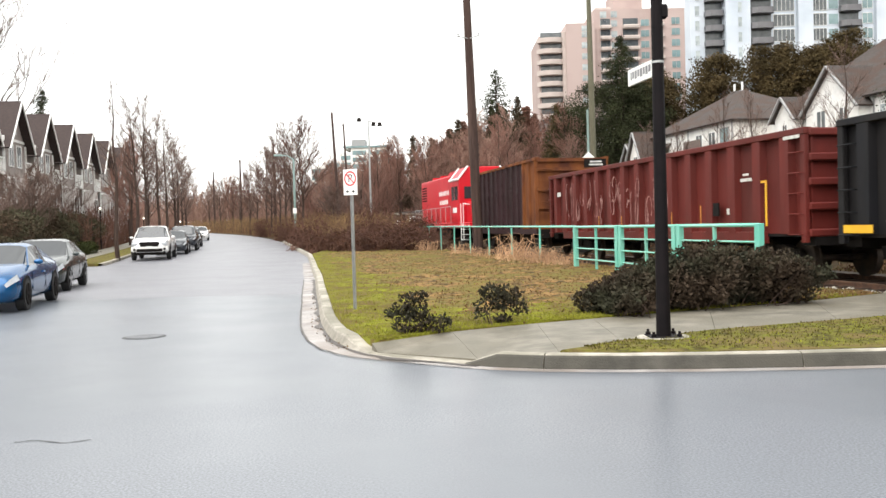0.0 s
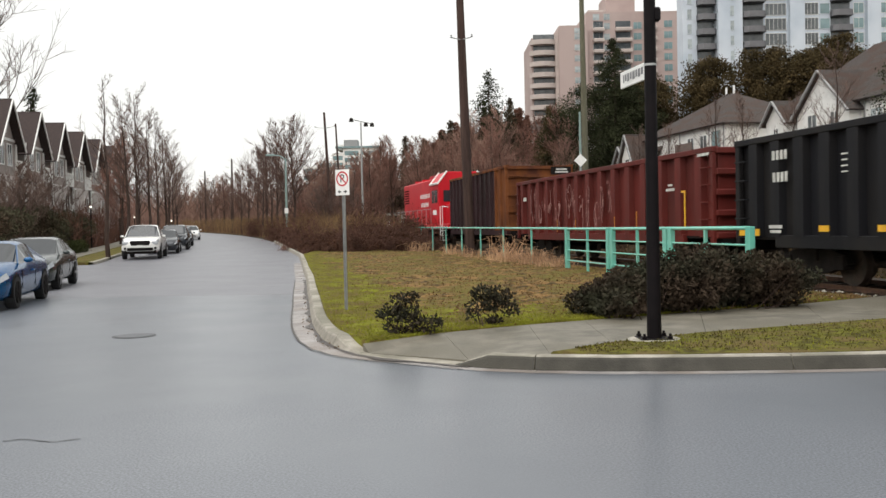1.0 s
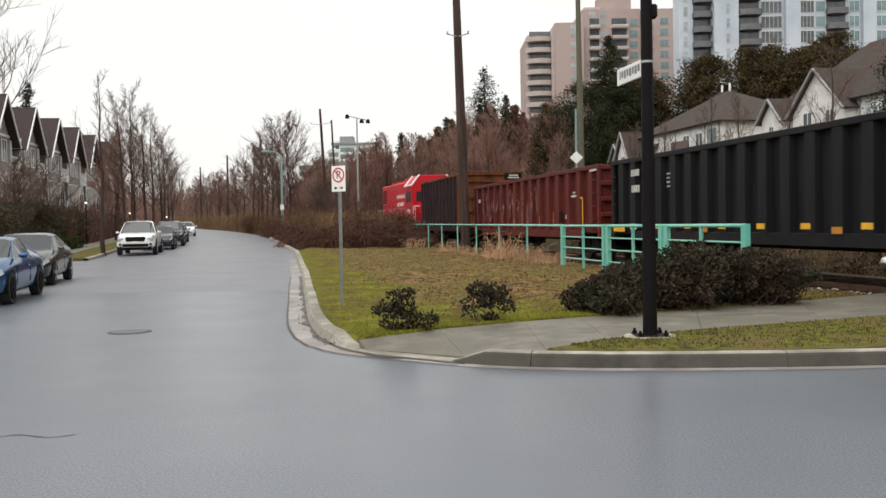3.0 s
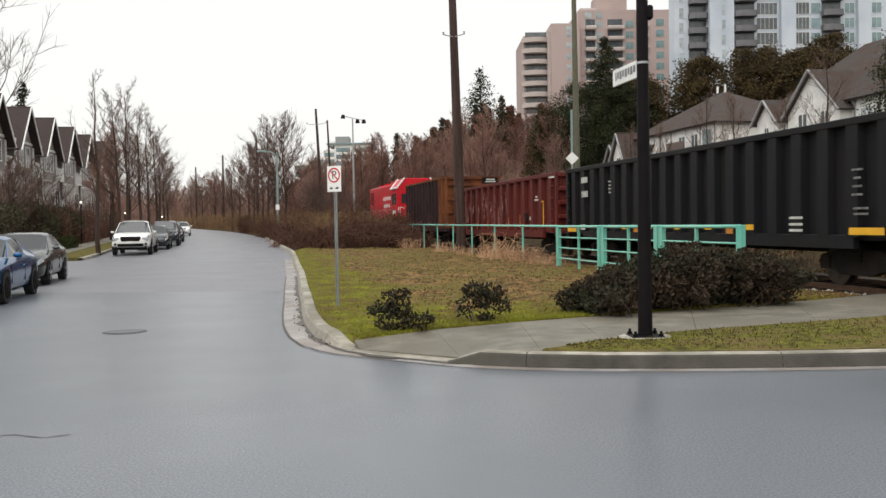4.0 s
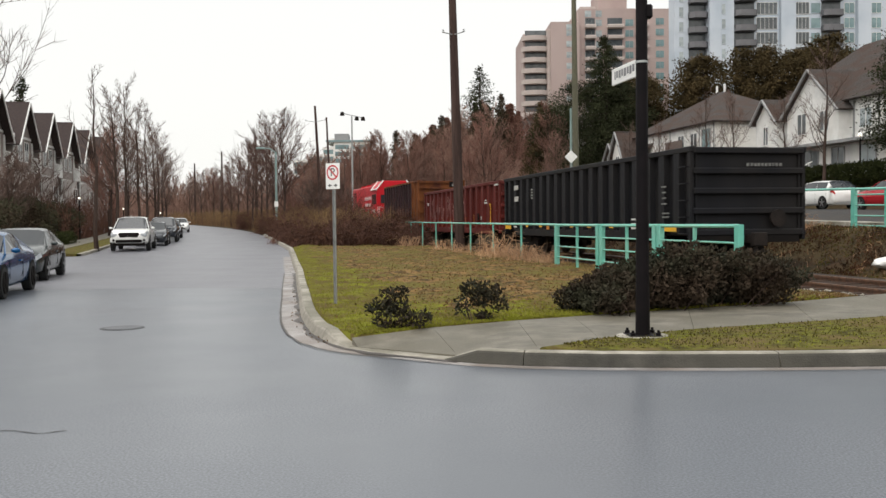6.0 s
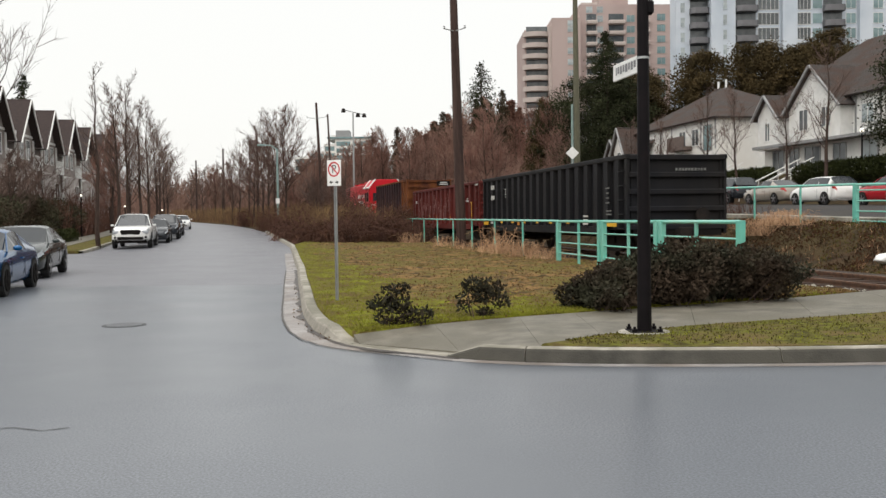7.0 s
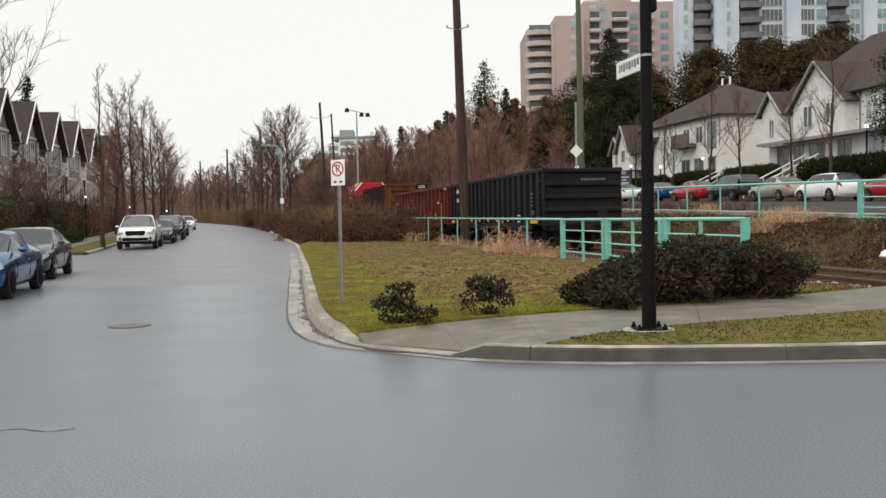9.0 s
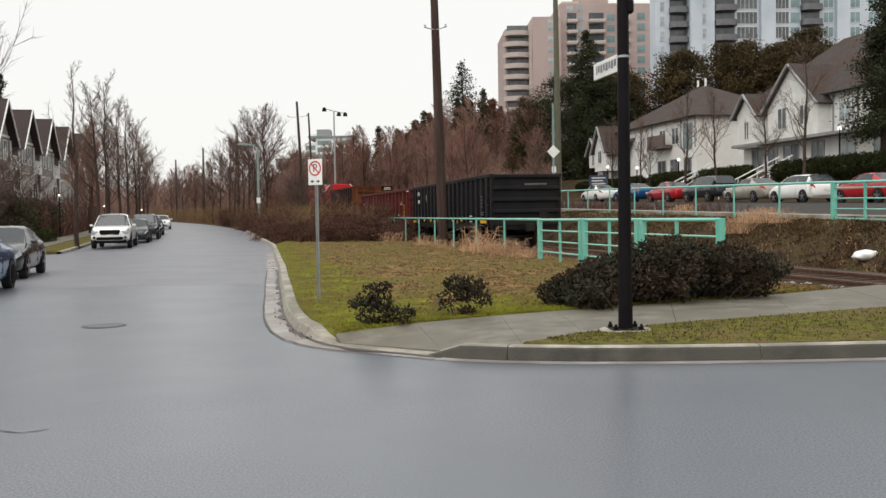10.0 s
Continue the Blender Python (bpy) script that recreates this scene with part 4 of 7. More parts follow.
def bare_tree(seed, m, label, group="", twig=None, thick=1.0, **kw):
    t = thing("bare_tree", m, label, "tree", group)
    wood, fine = tree_meshes(seed, **kw)
    v, f = sticks(wood, 6)
    mesh_arrays("trunk", v, f, BARK, t)
    fine = [(*a[:6], a[6] * thick, a[7] * thick) for a in fine]
    v, f = sticks(fine, 3)
    c = mesh_arrays("crown", v, f, twig or TWIG, t)
    return t


def conifer(seed, m, height, width, label, needle=None, dens=1.0, leaf=0.3, start=0.1, group="", droop=-0.25, rounded=False):
    t = thing("conifer_tree", m, label, "tree", group)
    rng = np.random.default_rng(seed)
    bm = bmesh.new()
    tube(bm, (0, 0, -0.2), (0, 0, height), height * 0.016 + 0.04, 0.02, n=7)
    part("trunk", bm, BARK, t)
    segs, pts = [], []
    whorls = int(height * 1.7)
    for k in range(whorls):
        f = start + (1 - start) * k / whorls
        z = height * f
        reach = width * 0.5 * ((1 - f) ** 0.8 if not rounded else math.sqrt(max(0.02, 1 - ((f - 0.42) / 0.6) ** 2))) + 0.15
        for _ in range(rng.integers(4, 8)):
            a = rng.uniform(0, 6.283)
            ln = reach * rng.uniform(0.55, 1.15)
            e = np.array([np.cos(a) * ln, np.sin(a) * ln, z + droop * ln + rng.uniform(-0.2, 0.3)])
            s = np.array([0, 0, z])
            segs.append((*s, *e, 0.03, 0.01))
            mm = int((8 + ln * 22) * dens)
            q = s + (e - s) * rng.uniform(0.2, 1.05, mm)[:, None]
            pts.append(q + rng.normal(size=(mm, 3)) * 0.2 * max(0.5, ln ** 0.5))
    v, f = sticks(segs, 3)
    mesh_arrays("limb_cluster", v, f, BARK, t)["kind"] = "stuff"
    v, f = leaves(np.concatenate(pts), leaf, rng, up=-0.2, aspect=0.5)
    mesh_arrays("crown", v, f, needle or NEEDLE, t)
    return t


def shrub(name, m, label, lumps, count, leaf, material, category="shrub", group="", stems=40, seed=1, kind=""):
    t = thing(name, m, label, category, group, kind)
    rng = np.random.default_rng(seed)
    pts = blob_points(rng, count, lumps)
    v, f = leaves(pts, leaf, rng, up=0.4)
    mesh_arrays("foliage", v, f, material, t)
    segs = []
    for _ in range(stems):
        L = lumps[rng.integers(len(lumps))]
        q = np.array(L[:3]) + rng.normal(size=3) * np.array(L[3:6]) * 0.55
        q[2] = max(0.05, q[2])
        b = np.array([L[0] * 0.8 + rng.normal() * 0.12, L[1] * 0.8 + rng.normal() * 0.12, -0.03])
        mid = (b + q) / 2 + rng.normal(size=3) * 0.08
        segs += [(*b, *mid, 0.009, 0.007), (*mid, *q, 0.007, 0.003)]
    v, f = sticks(segs, 4)
    mesh_arrays("stem_cluster", v, f, BARK, t)["kind"] = "stuff"
    return t


def bramble(name, m, label, lumps, canes, leafs, seed, twig=None, leaf_mat=None, kind=""):
    """A thicket of arching canes with withered leaves."""
    t = thing(name, m, label, "thicket", "brambles beside the road", kind)
    rng = np.random.default_rng(seed)
    segs = []
    lp = np.array(lumps, float)
    pick = rng.choice(len(lp), canes, p=lp[:, 3] * lp[:, 4] / (lp[:, 3] * lp[:, 4]).sum())
    for i in pick:
        L = lp[i]
        b = np.array([L[0] + rng.uniform(-1, 1) * L[3], L[1] + rng.uniform(-1, 1) * L[4], 0])
        q = L[:3] + rng.normal(size=3) * L[3:6] * 0.55
        q[2] = L[2] + abs(rng.normal()) * L[5] * 0.6
        mid = (b + q) / 2 + np.array([0, 0, L[5] * rng.uniform(0.1, 0.6)])
        e = q + (q - mid) * 0.5 + np.array([0, 0, -0.25])
        segs += [(*b, *mid, 0.012, 0.01), (*mid, *q, 0.01, 0.008), (*q, *e, 0.008, 0.004)]
    v, f = sticks(segs, 3)
    mesh_arrays("cane_tangle", v, f, twig or TWIG_RED, t)["kind"] = "stuff"
    v, f = leaves(blob_points(rng, leafs, lumps), 0.11, rng)
    mesh_arrays("foliage", v, f, leaf_mat or BROWN_LEAF, t)
    return t


# ---------------------------------------------------------------- poles, signs and lamps by the junction
def build_street_furniture():
    p = thing("lamp_post", pose(2.49, 10.32, 0.15), "black painted steel lamp post on a bolted base plate", "lamp post")
    bm = bmesh.new()
    lathe(bm, [(0.084, 0.03), (0.078, 0.5), (0.072, 1.6), (0.067, 3.0), (0.062, 6.0), (0.05, 6.1)], 18)
    part("pole", bm, BLACK_PAINT, p)
    bm = bmesh.new()
    box(bm, -0.19, 0.19, -0.19, 0.19, 0.0, 0.035)
    bevel(bm, 0.008)
    part("base_plate", bm, BLACK_PAINT, p)
    bm = bmesh.new()
    lathe(bm, [(0.3, -0.1), (0.3, 0.018), (0.28, 0.028)], 22)
    part("footing", bm, CONCRETE, p, "round concrete footing")
    for a in (-0.145, 0.145):
        for b in (-0.145, 0.145):
            bm = bmesh.new()
            tube(bm, (a, b, 0.03), (a, b, 0.095), 0.016, n=8)
            tube(bm, (a, b, 0.036), (a, b, 0.065), 0.028, n=6)
            part("anchor_bolt", bm, BLACK_PAINT, p)
    bm = bmesh.new()
    box(bm, 0.03, 0.12, -0.05, 0.05, 3.62, 3.78)
    bevel(bm, 0.02)
    part("bracket", bm, BLACK_PAINT, p)
    for z in (3.12,):
        bm = bmesh.new()
        tube(bm, (0, 0, z), (0, 0, z + 0.025), 0.071, n=18)
        part("clamp_band", bm, GALV, p, "bright steel strap round the post")
    # street name blade: swings towards the viewer on the left
    d = Vector((-0.17, 0.98, 0)).normalized()
    sgn = thing("street_name_sign", pose(2.49 + d.x * 0.08, 10.32 + d.y * 0.08, 3.15, 0, 0, math.degrees(math.atan2(d.y, d.x))), "white street name blade with unreadable lettering", "sign")
    bm = bmesh.new()
    box(bm, 0.0, 0.8, -0.012, 0.012, -0.01, 0.19)
    bevel(bm, 0.006)
    part("blade", bm, WHITE, sgn)
    for side in (-1, 1):
        x = 0.7
        for k, w in enumerate((0.03, 0.05, 0.06, 0.05, 0.07, 0.05, 0.06, 0.06)):
            bm = bmesh.new()
            y0, y1 = sorted((side * 0.0135, side * 0.016))
            box(bm, x - w, x, y0, y1, 0.05 + 0.015 * (k % 2), 0.145)
            part("lettering", bm, SIGN_GREY, sgn, "dark grey unreadable letter bar")
            x -= w + 0.025

    # no parking sign
    q = thing("no_parking_sign", pose(-1.5, 15.25, 0.12, 0, 0, -32), "white no parking sign on a galvanised post", "sign")
    bm = bmesh.new()
    for a in (-0.02, 0.02):
        box(bm, a - 0.003, a + 0.003, -0.016, 0.016, -0.1, 2.33)
    box(bm, -0.02, 0.02, 0.01, 0.016, -0.1, 2.33)
    part("post", bm, GALV, q)
    bm = bmesh.new()
    box(bm, -0.145, 0.145, -0.032, -0.028, 1.94, 2.37)
    bevel(bm, 0.0015)
    part("plate", bm, WHITE, q)
    bm = bmesh.new()
    n = 32
    ring = [[bm.verts.new((r * math.cos(2 * math.pi * i / n), y, 2.215 + r * math.sin(2 * math.pi * i / n))) for i in range(n)] for r, y in ((0.1, -0.035), (0.125, -0.035), (0.125, -0.032), (0.1, -0.032))]
    for i in range(n):
        j = (i + 1) % n
        for k in range(4):
            bm.faces.new((ring[k][i], ring[k][j], ring[(k + 1) % 4][j], ring[(k + 1) % 4][i]))
    part("ring", bm, SIGN_RED, q, "red prohibition ring")
    bm = bmesh.new()
    box(bm, -0.11, 0.11, -0.038, -0.034, -0.011, 0.011, Matrix.Translation((0, 0, 2.215)) @ Matrix.Rotation(radians(45), 4, "Y"))
    part("slash", bm, SIGN_RED, q, "red diagonal bar")
    cu = bpy.data.curves.new("letter", "FONT")
    cu.body, cu.size, cu.extrude, cu.align_x, cu.align_y = "P", 0.19, 0.001, "CENTER", "CENTER"
    o = new("letter", cu)
    o.parent, o.location, o.rotation_euler = q, (0, -0.0335, 2.215), (radians(90), 0, 0)
    cu.materials.append(SIGN_BLACK)
    for sx in (-1, 1):
        bm = bmesh.new()
        pts = [(sx * 0.1, 2.0), (sx * 0.055, 2.03), (sx * 0.055, 2.01), (sx * 0.025, 2.01), (sx * 0.025, 1.99), (sx * 0.055, 1.99), (sx * 0.055, 1.97)]
        a = [bm.verts.new((x, -0.0325, z)) for x, z in pts]
        b = [bm.verts.new((x, -0.034, z)) for x, z in pts]
        bm.faces.new(b)
        for i in range(len(pts)):
            j = (i + 1) % len(pts)
            bm.faces.new((a[i], a[j], b[j], b[i]))
        part("arrow", bm, SIGN_BLACK, q)

    # timber utility poles
    def utility(x, y, h, r, lean, mat_, label, arms=((11.0, 0.55),)):
        u = thing("utility_pole", pose(x, y, ground_z(x, y), 0, lean, 0), label, "utility pole", "timber utility poles")
        bm = bmesh.new()
        lathe(bm, [(r * 1.12, -0.3), (r * 1.05, 1.0), (r, h * 0.4), (r * 0.8, h * 0.8), (r * 0.68, h)], 14)
        part("pole", bm, mat_, u)
        for z, w in arms:
            bm = bmesh.new()
            tube(bm, (-w, -r, z + 0.12), (0, -r * 0.7, z), 0.025, n=6)
            tube(bm, (w, -r, z + 0.12), (0, -r * 0.7, z), 0.025, n=6)
            for sx in (-w, w):
                lathe(bm, [(0.03, 0), (0.06, 0.03), (0.04, 0.09), (0.05, 0.14)], 8, (sx, -r, z + 0.1))
            part("insulator_arm", bm, GALV, u)
        return u

    utility(1.75, 44.5, 15.0, 0.23, -1.2, POLE_WOOD, "tall dark timber utility pole behind the railing", ((10.6, 0.5),))
    utility(10.1, 60, 17.0, 0.2, -0.4, POLE_GREEN, "greenish weathered timber pole across the track", ())
    utility(-9.6, 86, 12.4, 0.15, -2.5, POLE_WOOD, "leaning timber utility pole with short arms", ((10.9, 0.9),))
    utility(-10.2, 101, 13.2, 0.13, -2.0, POLE_WOOD, "leaning timber utility pole without arms", ())
    for k in range(4):
        y = 118 + 26 * k
        utility(along(RIGHT_EDGE, y) + 4.5, y, 12.0 - k * 0.4, 0.18, 0.4 * (k % 2), POLE_WOOD, "distant timber utility pole beside the road", ((10.2, 0.9),))

    # green street lamp by the road, and the one across the track with its warning sign
    def green_lamp(x, y, h, arm, label):
        g = thing("street_lamp", pose(x, y, ground_z(x, y)), label, "street lamp")
        bm = bmesh.new()
        lathe(bm, [(0.13, -0.1), (0.12, 0.4), (0.1, 0.5), (0.07, h)], 12)
        part("pole", bm, LAMP_GREEN, g)
        if arm:
            bm = bmesh.new()
            tube(bm, (0, 0, h - 0.05), (-arm * 0.5, 0, h + 0.25), 0.04, n=8)
            tube(bm, (-arm * 0.5, 0, h + 0.25), (-arm, 0, h + 0.3), 0.035, n=8)
            part("arm", bm, LAMP_GREEN, g)
            bm = bmesh.new()
            box(bm, -arm - 0.6, -arm + 0.05, -0.15, 0.15, h + 0.22, h + 0.36)
            bevel(bm, 0.05, 2)
            part("lamp_head", bm, LAMP_GREEN, g)
        bm = bmesh.new()
        box(bm, -0.14, 0.14, -0.12, -0.1, 2.4, 2.8)
        part("notice", bm, WHITE, g, "small white notice")
        return g

    green_lamp(-11.3, 70, 6.6, 0.9, "green steel street lamp with a short arm among thickets")
    green_lamp(9.6, 59, 6.9, 0, "slim green steel post across the track")
    s = thing("warning_sign", pose(9.55, 58.7, ground_z(9.55, 58.7)), "back of a grey diamond warning sign on a post", "sign")
    bm = bmesh.new()
    tube(bm, (0, 0.03, -0.1), (0, 0.03, 4.3), 0.03, n=8)
    part("post", bm, GALV, s)
    bm = bmesh.new()
    box(bm, -0.3, 0.3, -0.01, 0.01, -0.3, 0.3, Matrix.Translation((0, 0, 3.75)) @ Matrix.Rotation(radians(45), 4, "Y"))
    part("plate", bm, WHITE, s)
    # twin floodlight mast
    f = thing("floodlight_mast", pose(-7.4, 95, ground_z(-7.4, 95)), "tall pale mast with two grey floodlights on a crossbar", "street lamp")
    bm = bmesh.new()
    lathe(bm, [(0.13, -0.2), (0.07, 12.6)], 10)
    part("mast", bm, GALV, f)
    bm = bmesh.new()
    tube(bm, (-1.1, 0, 12.95), (1.2, 0, 12.4), 0.045, n=6)
    part("crossbar", bm, GALV, f)
    for x, z in ((-0.95, 12.95), (0.55, 12.45), (1.2, 12.42)):
        bm = bmesh.new()
        vs = box(bm, x - 0.28, x + 0.2, -0.2, 0.2, z - 0.3, z + 0.1)
        for v in vs:
            if v.co.z > z:
                v.co.x = x + (v.co.x - x) * 0.6
        bevel(bm, 0.06, 2)
        part("floodlight", bm, TRUCK_STEEL, f)

    # manhole covers
    for x, y, r in ((-4.4, 13.25, 0.26),):
        mh = thing("manhole_cover", pose(x, y, 0.0), "worn round iron manhole cover set in the asphalt", "manhole cover", "manhole covers")
        bm = bmesh.new()
        lathe(bm, [(r + 0.05, -0.02), (r + 0.05, 0.006), (r + 0.01, 0.008), (r + 0.005, 0.002), (0.0, 0.002)][:4], 28)
        part("rim", bm, WORN_IRON, mh)
        bm = bmesh.new()
        lathe(bm, [(r, -0.01), (r, 0.011), (r * 0.9, 0.013)], 28)
        part("lid", bm, LID_IRON, mh)
    # tar-filled crack near the viewer
    rs = random.Random(2)
    bm = bmesh.new()
    lo, hi = [], []
    for k in range(15):
        x = -3.18 + 0.04 * k
        c = 6.62 + 0.05 * math.sin(k * 0.5) + rs.uniform(-0.012, 0.012)
        w = 0.005 + rs.uniform(0, 0.009)
        lo.append(bm.verts.new((x, c - w, 0.004)))
        hi.append(bm.verts.new((x, c + w, 0.004)))
    for k in range(14):
        bm.faces.new((lo[k], lo[k + 1], hi[k + 1], hi[k]))
    tagged(part("road_crack", bm, mat("tar_seam", (0.06, 0.062, 0.068), (0.035, 0.036, 0.04), rough=0.5, scale=20)), "short dark tar-filled crack in the asphalt", "crack", kind="structure")
    # litter sack on the bank
    b = thing("plastic_sack", pose(11.75, 22.85, sheet_z(11.75, 22.85) + 0.01, 0, 0, 25), "crumpled white plastic sack lying on the bank", "bag")
    bm = bmesh.new()
    bmesh.ops.create_icosphere(bm, subdivisions=3, radius=1)
    for v in bm.verts:
        k = 1 + 0.25 * noise.noise(v.co * 2.2)
        v.co = Vector((v.co.x * 0.42 * k, v.co.y * 0.22 * k, 0.12 + v.co.z * 0.14 * k))
    part("sack", bm, WHITE, b, smooth=True)


build_street_furniture()


# ---------------------------------------------------------------- vehicles
TYRE = mat("tyre_rubber", (0.012, 0.012, 0.012), (0.02, 0.02, 0.02), rough=0.8, scale=8)
RIM = mat("alloy_rim", (0.35, 0.35, 0.36), (0.25, 0.25, 0.26), rough=0.3, metal=0.8)
LENS = mat("headlamp_lens", (0.4, 0.42, 0.44), (0.28, 0.3, 0.32), rough=0.1, spec=0.8)
TAIL = mat("tail_lamp", (0.4, 0.02, 0.02), (0.3, 0.015, 0.015), rough=0.2)


def car_paint(name, c, metal=0.3):
    m = mat(name, c, tuple(v * 0.9 for v in c), rough=0.2, metal=metal, scale=1.0, spec=0.5)
    m.node_tree.nodes["Principled BSDF"].inputs["Coat Weight"].default_value = 0.45
    return m


BLUE_CAR = car_paint("metallic_blue", (0.001, 0.075, 0.21), 0.4)
GREY_CAR = car_paint("grey_green_metallic", (0.05, 0.06, 0.06), 0.4)
WHITE_CAR = car_paint("white_car_paint", (0.82, 0.82, 0.8), 0.0)
DARK_CAR = car_paint("charcoal_car_paint", (0.035, 0.04, 0.048), 0.4)
RED_CAR = car_paint("red_car_paint", (0.4, 0.012, 0.02), 0.1)
TAN_CAR = car_paint("champagne_car_paint", (0.4, 0.36, 0.31), 0.4)
SHAPES = {
    # length, half width, height, wheel radius, wheelbase, belt, nose z, bonnet end, screen top, roof end, glass end, deck z
    "coupe": (4.45, 0.93, 1.40, 0.34, 2.69, 0.93, 0.72, 0.95, 0.15, -0.75, -1.65, 0.95),
    "sedan": (4.6, 0.9, 1.45, 0.32, 2.7, 0.95, 0.74, 1.0, 0.25, -0.8, -1.55, 0.98),
    "hatch": (4.2, 0.88, 1.5, 0.32, 2.6, 0.96, 0.76, 1.0, 0.35, -1.5, -1.95, 1.02),
    "suv": (4.6, 0.92, 1.7, 0.36, 2.7, 1.08, 0.92, 1.1, 0.5, -1.75, -2.15, 1.12),
    "pickup": (5.3, 0.95, 1.78, 0.39, 3.3, 1.12, 1.0, 1.35, 0.75, -0.75, -1.05, 1.12),
}


def vehicle(kind, m, paint_mat, label, group="", rim=None):
    """A parked car; its nose points along local +y."""
    L, hw, H, wr, wb, belt, nose, hood, s_top, r_end, g_end, deck = SHAPES[kind]
    name = {"pickup": "pickup_truck", "suv": "sport_utility_car"}.get(kind, "car")
    c = thing(name, m, label, "pickup truck" if kind == "pickup" else "car", group)
    zb = 0.2 if kind not in ("suv", "pickup") else 0.34
    roof_z = H - 0.03
    # stations: y, half-width share, underside, shoulder, crown, crown half-width share
    rows_ = [(-L / 2, 0.8, zb + 0.2, deck - 0.24, deck - 0.2, 0.6), (-L / 2 + 0.06, 0.9, zb + 0.1, deck - 0.1, deck - 0.05, 0.68), (-L / 2 + 0.35, 0.975, zb, deck - 0.01, deck + 0.03, 0.72), (g_end, 1.0, zb, deck, deck + 0.05, 0.74), (r_end, 1.0, zb, belt + 0.01, roof_z - 0.02, 0.68), (r_end * 0.6 + s_top * 0.4, 1.0, zb, belt + 0.005, roof_z + 0.02, 0.7), (r_end * 0.25 + s_top * 0.75, 1.0, zb, belt, roof_z + 0.015, 0.7), (s_top, 1.0, zb, belt - 0.005, roof_z - 0.03, 0.68), (hood, 1.0, zb, belt - 0.03, belt + 0.03, 0.78), (hood + 0.35, 0.995, zb, belt - 0.07, belt - 0.005, 0.78), (L / 2 - 0.45, 0.97, zb, nose + 0.04, nose + 0.1, 0.75), (L / 2 - 0.16, 0.9, zb + 0.03, nose - 0.04, nose + 0.01, 0.7), (L / 2 - 0.04, 0.8, zb + 0.08, nose - 0.14, nose - 0.1, 0.64), (L / 2, 0.66, zb + 0.16, nose - 0.24, nose - 0.2, 0.55)]
    i_ge, i_re, i_st, i_hd = 3, 4, 7, 8

    def section(row):
        y, ws, lo, sh, top, wt = row
        w, h = hw * ws, sh - lo
        half = [(w * 0.82, lo), (w * 0.97, lo + 0.1), (w, lo + h * 0.5), (w * 0.985, lo + h * 0.8), (w * 0.93, sh), (hw * wt * 1.06, sh + (top - sh) * 0.85), (hw * wt * 0.85, sh + (top - sh) * 0.965), (hw * wt * 0.4, top - 0.002)]
        return [(-x, y, z) for x, z in half] + [(x, y, z) for x, z in reversed(half)]

    secs = [section(r) for r in rows_]
    k = len(secs[0])
    body, glass = bmesh.new(), bmesh.new()
    lamps = {}
    vb = [[body.verts.new(p) for p in q] for q in secs]
    vg = [[glass.verts.new(p) for p in q] for q in secs]
    for i in range(len(secs) - 1):
        for j in range(k):
            jj = (j + 1) % k
            side = j in (4, 10)
            top_ = 5 <= j <= 9
            pane_ = (side and i_re <= i < i_hd) or (top_ and i in (i_ge, i_st))
            front = i in (10, 11) and j in (3, 11)
            back = i in (0, 1) and j in (3, 11) or (kind in ("hatch", "suv") and i == 1 and j in (4, 10))
            if front or back:
                key = ("headlight" if front else "tail_light", j < 8)
                lb = lamps.setdefault(key, bmesh.new())
                lb.faces.new([lb.verts.new(p) for p in (secs[i][j], secs[i][jj], secs[i + 1][jj], secs[i + 1][j])])
                continue
            bmx, v = (glass, vg) if pane_ else (body, vb)
            bmx.faces.new((v[i][j], v[i][jj], v[i + 1][jj], v[i + 1][j]))
    body.faces.new(vb[0])
    body.faces.new(vb[-1][::-1])
    for v in list(glass.verts):
        if not v.link_faces:
            glass.verts.remove(v)
    part("body", body, paint_mat, c, smooth=True)
    for (lamp_name, _), lb in lamps.items():
        part(lamp_name, lb, LENS if lamp_name == "headlight" else TAIL, c, "clear headlight" if lamp_name == "headlight" else "red tail light")
    part("window_glass", glass, CAR_GLASS, c, "dark tinted window glass")
    if kind == "pickup":
        bm = bmesh.new()
        box(bm, -hw * 0.8, hw * 0.8, -L / 2 + 0.12, g_end - 0.12, belt - 0.4, belt + 0.06)
        part("load_bed", bm, DARK_GAP, c, "black load bed liner")
    wb0, wr0, zr = hw * 0.93, hw * 0.68 * 1.06, roof_z - 0.08
    mid_y = (s_top + r_end) / 2
    for sx in (-1, 1):
        for (y0, z0, y1, r) in ((hood, belt - 0.03, s_top, 0.022), (mid_y - 0.05, belt, mid_y - 0.12, 0.02)):
            bm = bmesh.new()
            tube(bm, (sx * wb0, y0, z0), (sx * wr0, y1, zr), r, r * 0.8, n=6)
            part("pillar", bm, paint_mat, c)
        bm = bmesh.new()
        bmesh.ops.create_icosphere(bm, subdivisions=2, radius=1)
        for v in bm.verts:
            v.co = Vector((sx * (hw + 0.08) + v.co.x * 0.1, hood - 0.3 + v.co.y * 0.05, belt + 0.05 + v.co.z * 0.06))
        part("mirror", bm, paint_mat, c, smooth=True)
        # door joints and handles
        for y in (hood - 0.12, mid_y - 0.1) + ((r_end - 0.1,) if kind != "coupe" else ()):
            bm = bmesh.new()
            box(bm, min(sx * hw * 0.99, sx * (hw + 0.002)), max(sx * hw * 0.99, sx * (hw + 0.002)), y - 0.003, y + 0.003, zb + 0.18, belt - 0.14)
            part("door_joint", bm, DARK_GAP, c)
        bm = bmesh.new()
